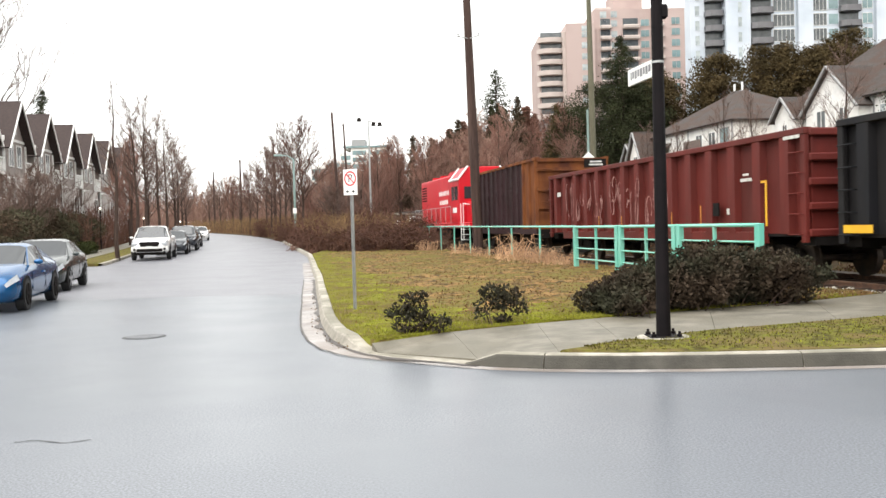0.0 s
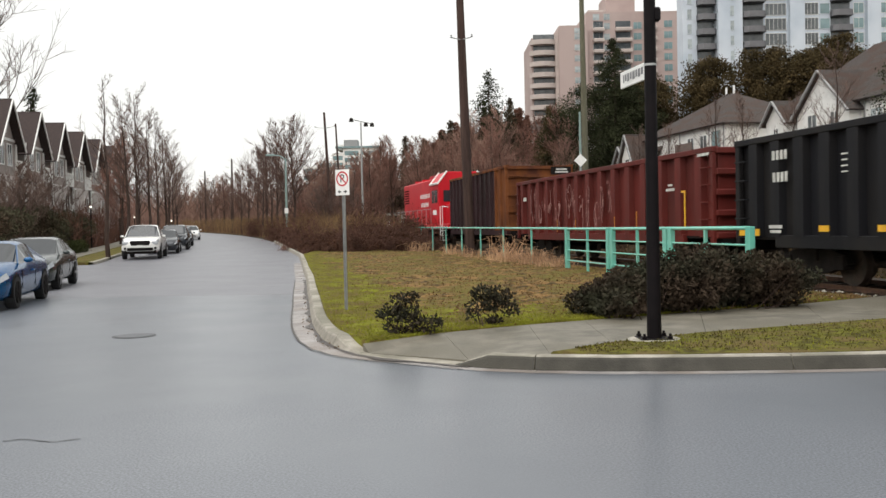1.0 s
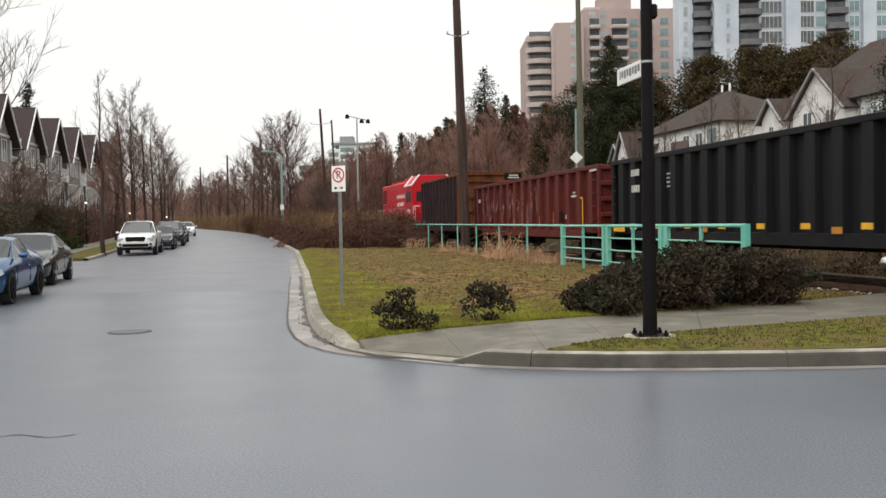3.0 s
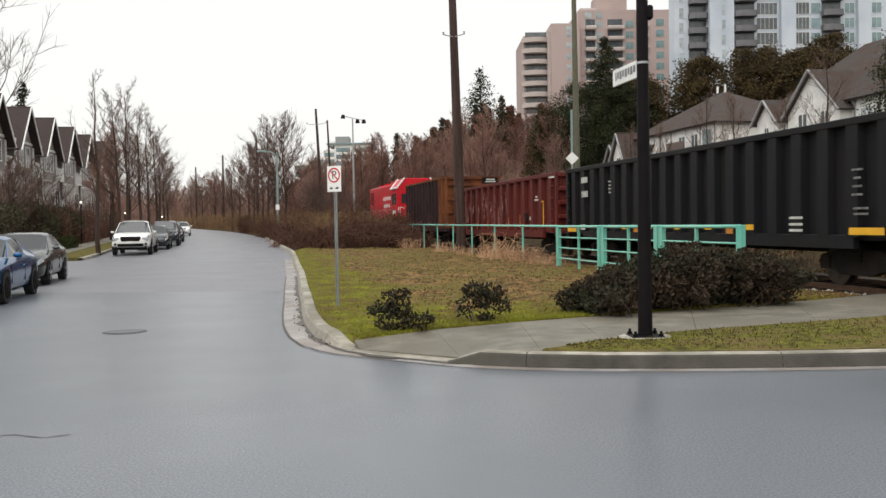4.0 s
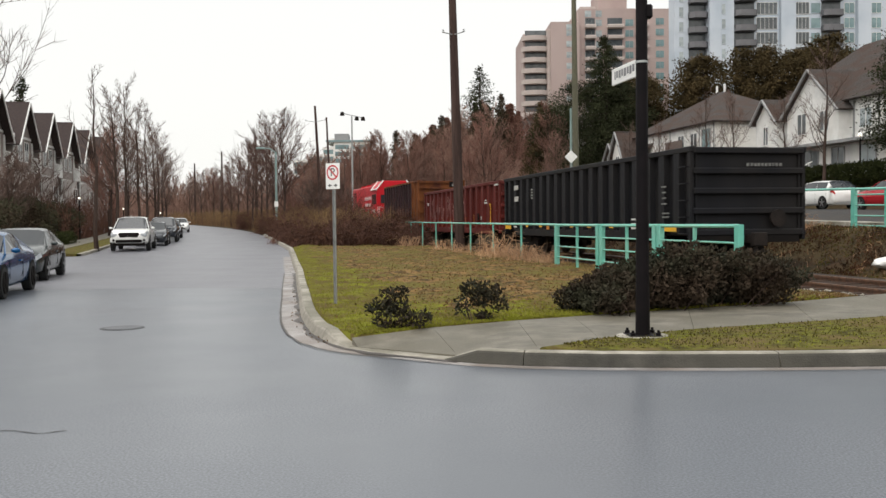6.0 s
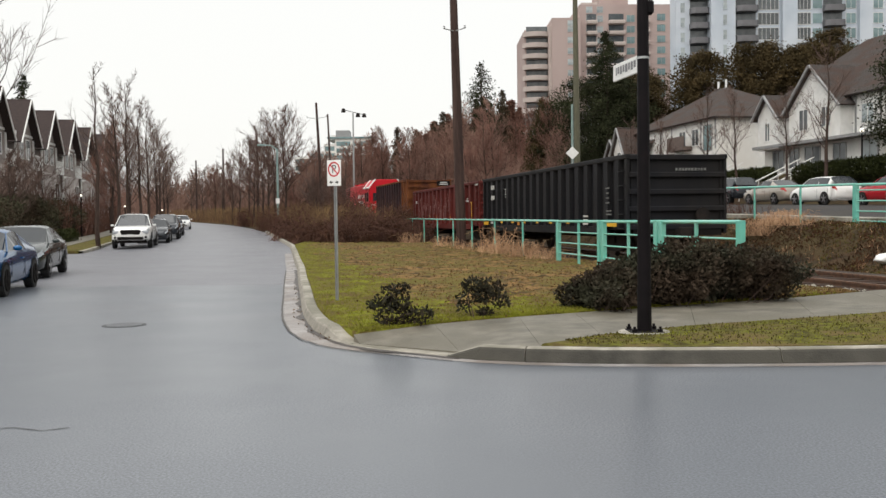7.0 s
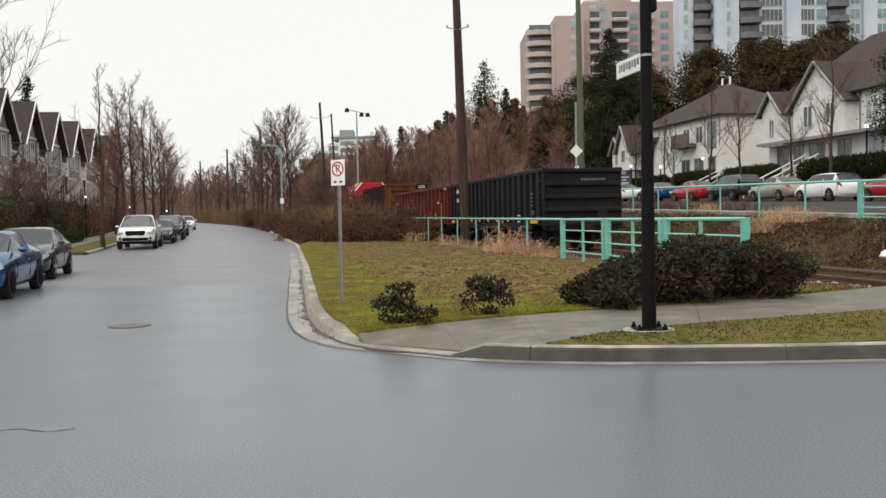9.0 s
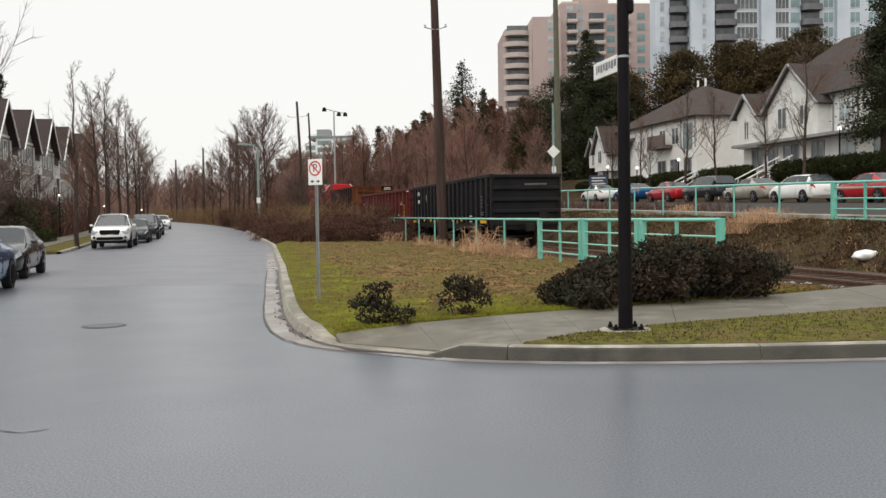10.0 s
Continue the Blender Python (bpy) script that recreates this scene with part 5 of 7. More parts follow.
        box(bm, min(sx * hw * 0.97, sx * (hw + 0.02)), max(sx * hw * 0.97, sx * (hw + 0.02)), mid_y + 0.02, mid_y + 0.18, belt - 0.2, belt - 0.165)
        part("door_handle", bm, paint_mat, c)
        # wheels with dark arches
        for y in (-wb / 2, wb / 2):
            bm = bmesh.new()
            tube(bm, (sx * (hw - 0.3), y, wr + 0.02), (sx * (hw + 0.001), y, wr + 0.012), wr + 0.03, n=24)
            for v in bm.verts:
                v.co.z = max(v.co.z, zb + 0.04)
            part("wheel_arch", bm, DARK_GAP, c)
            w = new("wheel")
            w.parent, w.location = c, (sx * (hw - 0.09), y, wr)
            bm = bmesh.new()
            tube(bm, (-0.1, 0, 0), (0.1, 0, 0), wr, n=28)
            bmesh.ops.bevel(bm, geom=[e for e in bm.edges if abs(e.verts[0].co.x - e.verts[1].co.x) < 1e-4], offset=0.02, segments=2, affect="EDGES")
            part("tyre", bm, TYRE, w)
            bm = bmesh.new()
            tube(bm, (sx * 0.1, 0, 0), (sx * 0.116, 0, 0), wr * 0.68, wr * 0.66, n=24)
            part("rim", bm, DARK_GAP, w)
            bm = bmesh.new()
            for q in range(5):
                a = q * 2 * math.pi / 5
                box(bm, min(sx * 0.11, sx * 0.128), max(sx * 0.11, sx * 0.128), -0.035, 0.035, 0, wr * 0.66, Matrix.Rotation(a, 4, "X"))
            tube(bm, (sx * 0.11, 0, 0), (sx * 0.133, 0, 0), 0.07, n=12)
            part("spokes", bm, rim or RIM, w)
    bm = bmesh.new()
    if kind == "pickup":
        # hexagonal grille, pale bumper with a dark intake and round fog lamps
        y1 = L / 2 + 0.012
        pts = [(-0.5, nose - 0.13), (-0.42, nose - 0.3), (0.42, nose - 0.3), (0.5, nose - 0.13), (0.44, nose - 0.06), (-0.44, nose - 0.06)]
        a0 = [bm.verts.new((x, L / 2 - 0.25, z)) for x, z in pts]
        a1 = [bm.verts.new((x, y1, z)) for x, z in pts]
        bm.faces.new(a1)
        for q in range(6):
            bm.faces.new((a0[q], a0[(q + 1) % 6], a1[(q + 1) % 6], a1[q]))
        part("grille", bm, DARK_GAP, c, "black grille")
        for sx in (-1, 1):
            bm = bmesh.new()
            box(bm, min(sx * 0.54, sx * 0.86), max(sx * 0.54, sx * 0.86), L / 2 - 0.4, L / 2 - 0.01, nose - 0.27, nose - 0.1)
            bevel(bm, 0.03)
            part("headlight", bm, LENS, c, "clear headlight")
        bm = bmesh.new()
        vs = box(bm, -hw * 0.95, hw * 0.95, L / 2 - 0.4, L / 2 + 0.06, zb + 0.12, zb + 0.36)
        for v in vs:
            if abs(v.co.x) > 0.6 and v.co.y > L / 2:
                v.co.y -= 0.16
        bevel(bm, 0.04, 2)
        part("bumper", bm, paint_mat, c)
        bm = bmesh.new()
        box(bm, -0.62, 0.62, L / 2 - 0.3, L / 2 + 0.07, zb + 0.1, zb + 0.25)
        bevel(bm, 0.02)
        part("lower_intake", bm, DARK_GAP, c)
        bm = bmesh.new()
        box(bm, -hw * 0.8, hw * 0.8, L / 2 - 0.45, L / 2 - 0.06, zb - 0.06, zb + 0.12)
        part("valance", bm, DARK_GAP, c)
        for sx in (-1, 1):
            bm = bmesh.new()
            tube(bm, (sx * 0.73, L / 2 - 0.2, zb + 0.22), (sx * 0.73, L / 2 + 0.0, zb + 0.22), 0.06, n=12)
            part("fog_lamp", bm, DARK_GAP, c)
    else:
        box(bm, -0.36, 0.36, L / 2 - 0.2, L / 2 + 0.006, nose - 0.28, nose - 0.18)
        bevel(bm, 0.015)
        part("grille", bm, DARK_GAP, c, "black grille")
        bm = bmesh.new()
        box(bm, -hw * 0.6, hw * 0.6, L / 2 - 0.2, L / 2 + 0.012, zb + 0.14, zb + 0.26)
        bevel(bm, 0.03)
        part("lower_intake", bm, DARK_GAP, c)
    for y in (L / 2 + 0.026, -L / 2 - 0.012):
        bm = bmesh.new()
        z = zb + 0.3 if y > 0 else deck - 0.35
        box(bm, -0.15, 0.15, y - 0.006, y + 0.006, z - 0.075, z + 0.075)
        part("number_plate", bm, WHITE, c, "plain pale plate")
    return c


def parked(kind, x, y, heading, paint_mat, label, group, z=None, rim=None):
    vehicle(kind, pose(x, y, (0.012 * max(0, y - 35) + 0.005) if z is None else z, 0, 0, heading), paint_mat, label, group, rim)


LINE = "cars parked along the kerb"
parked("coupe", -9.72, 19.72, 192, BLUE_CAR, "metallic blue two-door coupe with black wheels at the kerb", LINE, rim=DARK_GAP)
parked("sedan", -11.42, 25.98, 193, GREY_CAR, "grey-green four-door sedan parked behind the coupe", LINE)
parked("pickup", -15.35, 48.4, 192, WHITE_CAR, "white pickup truck with black grille at the kerb", LINE)
parked("sedan", -16.35, 55.2, 193, DARK_CAR, "dark grey sedan behind the white pickup", LINE)
parked("suv", -17.5, 61.5, 193, DARK_CAR, "dark sport utility car with a tall roof", LINE)
parked("sedan", -19.6, 70.5, 194, DARK_CAR, "black sedan last in the kerb line", LINE)
parked("sedan", -24.6, 92, 195, WHITE_CAR, "small white car far up the road", LINE)
LOT = "cars parked on the upper street"


def upper(kind, x, y, heading, paint_mat, label):
    parked(kind, x, y, heading, paint_mat, label, LOT, ground_z(x, y) + 0.05)


for kind, s_, pm, lab in (("hatch", 29.3, WHITE_CAR, "white hatchback parked on the upper street"), ("sedan", 34.0, TAN_CAR, "champagne sedan parked on the upper street"), ("suv", 39.2, DARK_CAR, "dark sport utility car on the upper street"), ("sedan", 44.6, RED_CAR, "red sedan parked on the upper street"), ("sedan", 50.6, BLUE_CAR, "blue sedan parked on the upper street"), ("sedan", 57.5, WHITE_CAR, "white sedan half hidden by the railing"), ("sedan", 23.6, RED_CAR, "red sedan behind the white hatchback")):
    upper(kind, *on_track(s_, 17.6), math.degrees(HEAD), pm, lab)
for k, (x, y, pm) in enumerate(((-3.2, 106, WHITE_CAR), (-5.6, 109, WHITE_CAR), (-7.6, 112, TAN_CAR), (-9.6, 116, DARK_CAR))):
    upper("sedan", x, y, -60, pm, "far pale car on the upper street" if pm is not DARK_CAR else "far dark car on the upper street")


# ---------------------------------------------------------------- buildings
UPPER_ASPHALT = mat("dry_grey_asphalt", (0.062, 0.06, 0.06), (0.036, 0.035, 0.035), rough=0.85, scale=30, bump=0.3, bscale=70, c3=(0.055, 0.05, 0.046), s3=0.4, spec=0.15, world_space=True)
STUCCO = mat("white_stucco", (0.8, 0.8, 0.78), (0.68, 0.68, 0.66), rough=0.85, scale=2.0, c3=(0.72, 0.7, 0.66), s3=0.3, bump=0.15)
CREAM = mat("cream_stucco", (0.31, 0.265, 0.245), (0.22, 0.19, 0.175), rough=0.85, scale=2.0, bump=0.15)
STUCCO_DULL = mat("greyish_stucco", (0.5, 0.46, 0.44), (0.4, 0.37, 0.35), rough=0.85, scale=2.0, bump=0.15)
SHINGLE = mat("grey_shingles", (0.088, 0.077, 0.072), (0.046, 0.041, 0.039), spec=0.12, rough=0.95, scale=7, c3=(0.07, 0.05, 0.043), s3=0.5, bump=0.5, stretch=(1, 1, 4))
TRIM_GREY = mat("grey_trim", (0.3, 0.3, 0.3), (0.24, 0.24, 0.24), rough=0.7)
PANE = mat("window_pane", (0.05, 0.06, 0.065), (0.09, 0.1, 0.105), rough=0.08, spec=0.7, scale=0.8, rand=0.4)
CURTAINED = mat("pale_window", (0.4, 0.44, 0.45), (0.24, 0.28, 0.29), rough=0.2, spec=0.6, scale=0.8, rand=0.4)
TAN_WALL = mat("pinkish_render", (0.42, 0.33, 0.305), (0.37, 0.285, 0.265), rough=0.85, scale=0.3, c3=(0.45, 0.355, 0.33), s3=0.06)
TAN_PALE = mat("pale_balcony", (0.5, 0.43, 0.4), (0.44, 0.38, 0.35), rough=0.8, scale=0.5)
BLUE_WALL = mat("pale_blue_panel", (0.5, 0.56, 0.63), (0.42, 0.48, 0.55), rough=0.5, scale=0.3, c3=(0.55, 0.6, 0.66), s3=0.1)
GREY_BALC = mat("grey_balcony", (0.15, 0.15, 0.16), (0.11, 0.11, 0.12), rough=0.6, scale=0.6)
AQUA = mat("aqua_glass", (0.2, 0.29, 0.3), (0.12, 0.19, 0.2), rough=0.15, spec=0.7, scale=0.4, rand=0.3)
BROWN_WALL = mat("brown_siding", (0.15, 0.11, 0.095), (0.1, 0.075, 0.065), rough=0.85, scale=2, stretch=(1, 1, 8), bump=0.3)
BROWN_ROOF = mat("brown_shingles", (0.05, 0.033, 0.03), (0.03, 0.021, 0.02), rough=0.9, scale=6, bump=0.5, stretch=(1, 1, 4))
GLOBE = mat("lit_globe", (1.0, 0.93, 0.8), (1.0, 0.93, 0.8), emit=1.6)


def slab(bm, corners, t):
    """A thick sheet under four corners."""
    n = (Vector(corners[1]) - Vector(corners[0])).cross(Vector(corners[-1]) - Vector(corners[0])).normalized()
    if n.z < 0:
        n = -n
    a = [bm.verts.new(Vector(c)) for c in corners]
    b = [bm.verts.new(Vector(c) - n * t) for c in corners]
    bm.faces.new(a)
    bm.faces.new(b[::-1])
    k = len(corners)
    for i in range(k):
        j = (i + 1) % k
        bm.faces.new((a[i], a[j], b[j], b[i]))


def window(parent, x, y, z, w, h, pane=None, frame_mat=None, mullions=1, turn=0):
    """A framed window on a wall facing -y (turn: degrees about z)."""
    o = new("window")
    o.parent, o.location, o.rotation_euler = parent, (x, y, z), (0, 0, radians(turn))
    bm = bmesh.new()
    t = 0.07
    for x0, x1, z0, z1 in ((-w / 2, w / 2, -h / 2, -h / 2 + t), (-w / 2, w / 2, h / 2 - t, h / 2), (-w / 2, -w / 2 + t, -h / 2 + t, h / 2 - t), (w / 2 - t, w / 2, -h / 2 + t, h / 2 - t)):
        box(bm, x0, x1, -0.05, 0.03, z0, z1)
    for k in range(mullions):
        c = -w / 2 + w * (k + 1) / (mullions + 1)
        box(bm, c - 0.025, c + 0.025, -0.045, 0.02, -h / 2 + t, h / 2 - t)
    part("frame", bm, frame_mat or WHITE, o)
    bm = bmesh.new()
    box(bm, -w / 2 + t, w / 2 - t, -0.015, 0.0, -h / 2 + t, h / 2 - t)
    part("pane", bm, pane or PANE, o)
    return o


def front_gable(h, xc, w, y0, depth, zb, ze, za, wall_mat, roof_mat, over=0.35, windows=((0, 0, 1.2, 1.5),)):
    """A gabled bay: wall with pointed top facing -y, and two roof slopes running back."""
    bm = bmesh.new()
    pts = [(xc - w / 2, zb), (xc + w / 2, zb), (xc + w / 2, ze), (xc, za), (xc - w / 2, ze)]
    a = [bm.verts.new((x, y0, z)) for x, z in pts]
    b = [bm.verts.new((x, y0 + depth, z)) for x, z in pts]
    bm.faces.new(a)
    bm.faces.new(b[::-1])
    for i in range(5):
        j = (i + 1) % 5
        bm.faces.new((a[i], a[j], b[j], b[i]))
    part("gable_wall", bm, wall_mat, h)
    sl = (za - ze) / (w / 2)
    for sx in (-1, 1):
        bm = bmesh.new()
        e = w / 2 + over
        slab(bm, [(xc, y0 - over, za + 0.12), (xc + sx * e, y0 - over, za + 0.12 - sl * e), (xc + sx * e, y0 + depth, za + 0.12 - sl * e), (xc, y0 + depth, za + 0.12)], 0.12)
        part("roof", bm, roof_mat, h)
        bm = bmesh.new()
        tube(bm, (xc, y0 - over - 0.02, za + 0.03), (xc + sx * e, y0 - over - 0.02, za + 0.03 - sl * e), 0.1 if wall_mat is STUCCO else 0.085, n=4)
        part("barge_board", bm, TRIM_GREY if wall_mat is STUCCO else WHITE, h)
    for dx, dz, ww, hh in windows:
        window(h, xc + dx, y0 - 0.01, dz, ww, hh, mullions=1)


def wall_block(h, x0, x1, y0, y1, z0, z1, m):
    bm = bmesh.new()
    box(bm, x0, x1, y0, y1, z0, z1)
    part("wall", bm, m, h)


def hip_roof(h, x0, x1, y0, y1, ze, zr, inset, m, over=0.5):
    x0, x1, y0, y1 = x0 - over, x1 + over, y0 - over, y1 + over
    yc = (y0 + y1) / 2
    r0, r1 = (x0 + inset, yc, zr), (x1 - inset, yc, zr)
    c = [(x0, y0, ze), (x1, y0, ze), (x1, y1, ze), (x0, y1, ze)]
    for cs in ([c[0], c[1], r1, r0], [c[2], c[3], r0, r1], [c[1], c[2], r1], [c[3], c[0], r0]):
        bm = bmesh.new()
        slab(bm, cs, 0.15)
        part("roof", bm, m, h)


def row_pose(s, u, z):
    x, y = on_track(s, u)
    return pose(x, y, z, 0, 0, math.degrees(HEAD) - 90)


def build_houses():
    # near house with the steep white gable
    h = thing("townhouse", row_pose(41, 24.5, 4.2), "white half-timbered townhouse with a steep front gable and grey roof", "house", "townhouses on the upper street")
    wall_block(h, -7.5, 15, 1.2, 11, -1.5, 4.9, STUCCO)
    front_gable(h, 0, 5.8, 0.3, 9, 2.3, 4.5, 7.2, STUCCO, SHINGLE, windows=((-1.1, 3.7, 1.1, 1.5), (1.4, 3.7, 1.0, 1.4)))
    front_gable(h, -5.6, 2.7, 0.3, 6, 2.0, 4.5, 5.9, STUCCO, SHINGLE, windows=((0, 3.3, 0.7, 1.4),))
    hip_roof(h, -7.5, 15, 1.2, 11, 4.9, 9.6, 5.6, SHINGLE)
    for x, w in ((-5.6, 1.5), (-3.6, 1.2), (-1.4, 1.8), (1.6, 1.4), (4.6, 1.6), (8.0, 1.8), (11.2, 1.6)):
        window(h, x, 1.18, 1.2, w, 1.5, CURTAINED if x > 3 else PANE, TRIM_GREY)
    for x in (4.4, 8.2, 11.5):
        window(h, x, 1.18, 3.6, 1.3, 1.3, CURTAINED)
    for x in (-4.0, -3.1, 3.2, 5.6, 6.9, 9.6, 10.4, 13.0):
        bm = bmesh.new()
        box(bm, x - 0.07, x + 0.07, 1.15, 1.2, 2.3, 4.8)
        part("timber_strip", bm, TRIM_GREY, h)
    bm = bmesh.new()
    box(bm, -7.6, 15, 0.2, 1.2, 2.12, 2.32)
    part("band_course", bm, TRIM_GREY, h)
    bm = bmesh.new()
    tube(bm, (6.8, 5.6, 9.2), (6.8, 5.6, 10.2), 0.09, n=8)
    part("roof_vent", bm, WHITE, h)
    # far house with the broad hipped roof and three small gables
    h = thing("townhouse", row_pose(66, 24.5, 4.6), "white townhouse with a broad grey hipped roof and small gables", "house", "townhouses on the upper street")
    wall_block(h, -6, 11, 0.8, 11, -1.5, 5.0, STUCCO)
    wall_block(h, -10.4, -6.002, 0.8, 10, -1.5, 3.8, STUCCO)
    hip_roof(h, -6, 11, 0.8, 11, 5.0, 8.6, 8.2, SHINGLE)
    bm = bmesh.new()
    slab(bm, [(-6.9, -0.9, 2.7), (-2.0, -0.9, 2.7), (2.0, 5.9, 8.72), (1.5, 5.9, 8.72)], 0.16)
    part("roof", bm, SHINGLE, h)
    hip_roof(h, -10.4, -6.1, 0.8, 10, 3.6, 6.0, 2.2, SHINGLE)
    front_gable(h, -9.6, 2.4, 0.0, 5, 1.8, 3.4, 4.8, STUCCO, SHINGLE, windows=((0, 2.6, 0.7, 1.3),))
    front_gable(h, -5.4, 2.8, -1.0, 5, 1.2, 3.4, 5.6, STUCCO, SHINGLE, windows=((0, 2.6, 1.0, 1.3),))
    for x, w in ((-8.2, 1.4), (-3.0, 1.5), (4.6, 1.6), (7.0, 1.5), (9.4, 1.3)):
        window(h, x, 0.78, 0.8, w, 1.6, PANE, TRIM_GREY)
    for x in (9.4,):
        window(h, x, 0.78, 3.4, 1.5, 2.2, AQUA, TRIM_GREY)
    for x in (0.4, 2.6, 8.2, 10.7):
        bm = bmesh.new()
        box(bm, x - 0.07, x + 0.07, 0.74, 0.8, 2.4, 4.9)
        part("timber_strip", bm, TRIM_GREY, h)
    for x in (4.8, 7.2):
        window(h, x, 0.78, 3.6, 1.3, 1.5, PANE)
    bm = bmesh.new()
    box(bm, 3.4, 6.6, -0.1, 0.8, 2.6, 2.9)
    box(bm, 3.4, 6.6, -0.1, 0.0, 2.9, 3.8)
    part("balcony", bm, BROWN_WALL, h, "brown timber balcony front")
    for x, z in ((1.8, 8.4), (3.2, 8.4), (-8, 5.8)):
        bm = bmesh.new()
        tube(bm, (x, 5.9, z), (x, 5.9, z + 0.9), 0.1, n=8)
        part("roof_vent", bm, WHITE, h)


def tower_column(parent, name, m, x0, x1, y0, y1, z0, z1):
    bm = bmesh.new()
    box(bm, x0, x1, y0, y1, z0, z1)
    return part(name, bm, m, parent)


def window_column(tower, xs, y, zs, w, h, pane, frame_mat, mull=1):
    first = None
    for x in xs:
        for z in zs:
            if first is None:
                first = window(tower, x, y, z, w, h, pane, frame_mat, mull)
                kids = list(first.children)
            else:
                o = new("window")
                o.parent, o.location = tower, (x, y, z)
                for kd in kids:
                    share(kd, (0, 0, 0), o)


def build_towers():
    t = thing("apartment_tower", pose(23.6, 230, 4, 0, 0, 0), "pinkish concrete apartment tower with pale rounded balconies", "apartment block", "towers on the hill")
    tower_column(t, "wall", TAN_WALL, 2.2, 9.6, 2.5, 22, 0, 45.0)
    tower_column(t, "wall", TAN_WALL, 8.8, 16.0, -0.6, 20, 0, 47.4)
    tower_column(t, "wall", TAN_WALL, 16.002, 30.6, 1.0, 22, 0, 51.0)
    tower_column(t, "wall", TAN_WALL, 30.602, 42.2, -0.4, 22, 0, 50.6)
    tower_column(t, "penthouse", TAN_WALL, 22.0, 29.5, 6, 16, 51.0, 56.5)
    tower_column(t, "penthouse", TAN_PALE, 17.0, 21.0, 4, 10, 51.0, 52.2)
    tower_column(t, "bay", TAN_PALE, 8.0, 9.5, 0.5, 2.5, 0, 45.6)
    floors = [2.75 * k for k in range(7, 17)]
    bal = None
    for z in floors:
        bm = bmesh.new()
        n = 10
        pts = [(5.2 - 3.6 * math.cos(math.pi * k / n), 2.5 - 2.6 * math.sin(math.pi * k / n)) for k in range(n + 1)]
        prism(bm, pts, -0.9, 0.25)
        if bal is None:
            bal = part("balcony", bm, TAN_PALE, t)
            bal.location.z = z
        else:
            bm.free()
            share(bal, (0, 0, z), t)
    for z in floors:
        bm = bmesh.new()
        box(bm, 2.6, 8.0, 2.35, 2.52, z + 0.25, z + 1.85)
        part("pane", bm, PANE, t)
    window_column(t, (13.6,), -0.64, [z + 0.6 for z in floors] + [46.0], 1.9, 1.6, CURTAINED, TAN_PALE)
    window_column(t, (9.2,), 0.45, [z + 0.6 for z in floors], 0.9, 1.7, AQUA, TAN_PALE, 0)
    window_column(t, (18.5, 21.2), 0.95, [z + 0.7 for z in floors + [46.7, 49.0]][-8:], 1.7, 1.7, CURTAINED, TAN_PALE)
    window_column(t, (29.0,), 0.95, [z + 0.7 for z in floors + [46.7]][-8:], 2.2, 1.8, AQUA, TAN_PALE)
    window_column(t, (36.4,), -0.45, [z + 0.7 for z in floors + [46.7]][-8:], 2.2, 1.8, AQUA, TAN_PALE)
    for x0, x1 in ((17.6, 20.4), (23.2, 27.4), (31.0, 33.4), (40.6, 42.6)):
        first = None
        for z in floors + [46.7]:
            bm = bmesh.new()
            yy = -0.5 if x0 < 30 else -1.8
            box(bm, x0, x1, yy, yy + 1.5, z - 0.85, z + 0.15)
            bevel(bm, 0.2)
            if first is None:
                first = part("balcony", bm, TAN_PALE, t)
                z00 = z
            else:
                bm.free()
                share(first, (0, 0, z - z00), t)
            bm = bmesh.new()
            box(bm, x0 + 0.2, x1 - 0.2, yy + 1.4, yy + 1.48, z + 0.15, z + 1.9)
            part("pane", bm, PANE, t)
    # pale blue tower
    t = thing("apartment_tower", pose(48.0, 170, 6, 0, 0, 0), "pale blue and grey apartment tower with dark balconies", "apartment block", "towers on the hill")
    tower_column(t, "wall", BLUE_WALL, 0, 11.6, 3.0, 7, 0, 60)
    tower_column(t, "wall", BLUE_WALL, 6.0, 10.6, 0.5, 3.0, 0, 60)
    tower_column(t, "wall", BLUE_WALL, 11.602, 46, 1.4, 24, 0, 60)
    tower_column(t, "wall", BLUE_WALL, 19.4, 22.2, 0.2, 1.4, 0, 60)
    tower_column(t, "wall", BLUE_WALL, 34.0, 36.5, 0.2, 1.4, 0, 60)
    fl = [2.8 * k for k in range(6, 16)]
    for x0, x1, y0 in ((2.6, 6.0, 1.2), (10.8, 14.8, -0.3), (27.4, 31.2, -0.3)):
        first = None
        for z in fl:
            bm = bmesh.new()
            prism(bm, [(x0, y0 + 1.8), (x0, y0 + 0.5), (x0 + 0.8, y0), (x1 - 0.4, y0), (x1, y0 + 0.4), (x1, y0 + 1.8)], -0.15, 0.95)
            if first is None:
                first = part("balcony", bm, GREY_BALC, t)
                first.location.z = z
            else:
                bm.free()
                share(first, (0, 0, z), t)
            bm = bmesh.new()
            box(bm, x0 + 0.1, x1 - 0.1, y0 + 1.62, y0 + 1.7, z + 0.95, z + 2.65)
            part("pane", bm, PANE, t, "dark glass behind the balcony")
    window_column(t, (1.3,), 2.95, [z + 1.2 for z in fl], 0.9, 1.9, CURTAINED, BLUE_WALL, 0)
    window_column(t, (8.6,), 0.45, [z + 1.2 for z in fl], 0.8, 1.9, CURTAINED, BLUE_WALL, 0)
    window_column(t, (17.1,), 1.35, [z + 1.45 for z in fl], 4.0, 2.3, PANE, WHITE, 4)
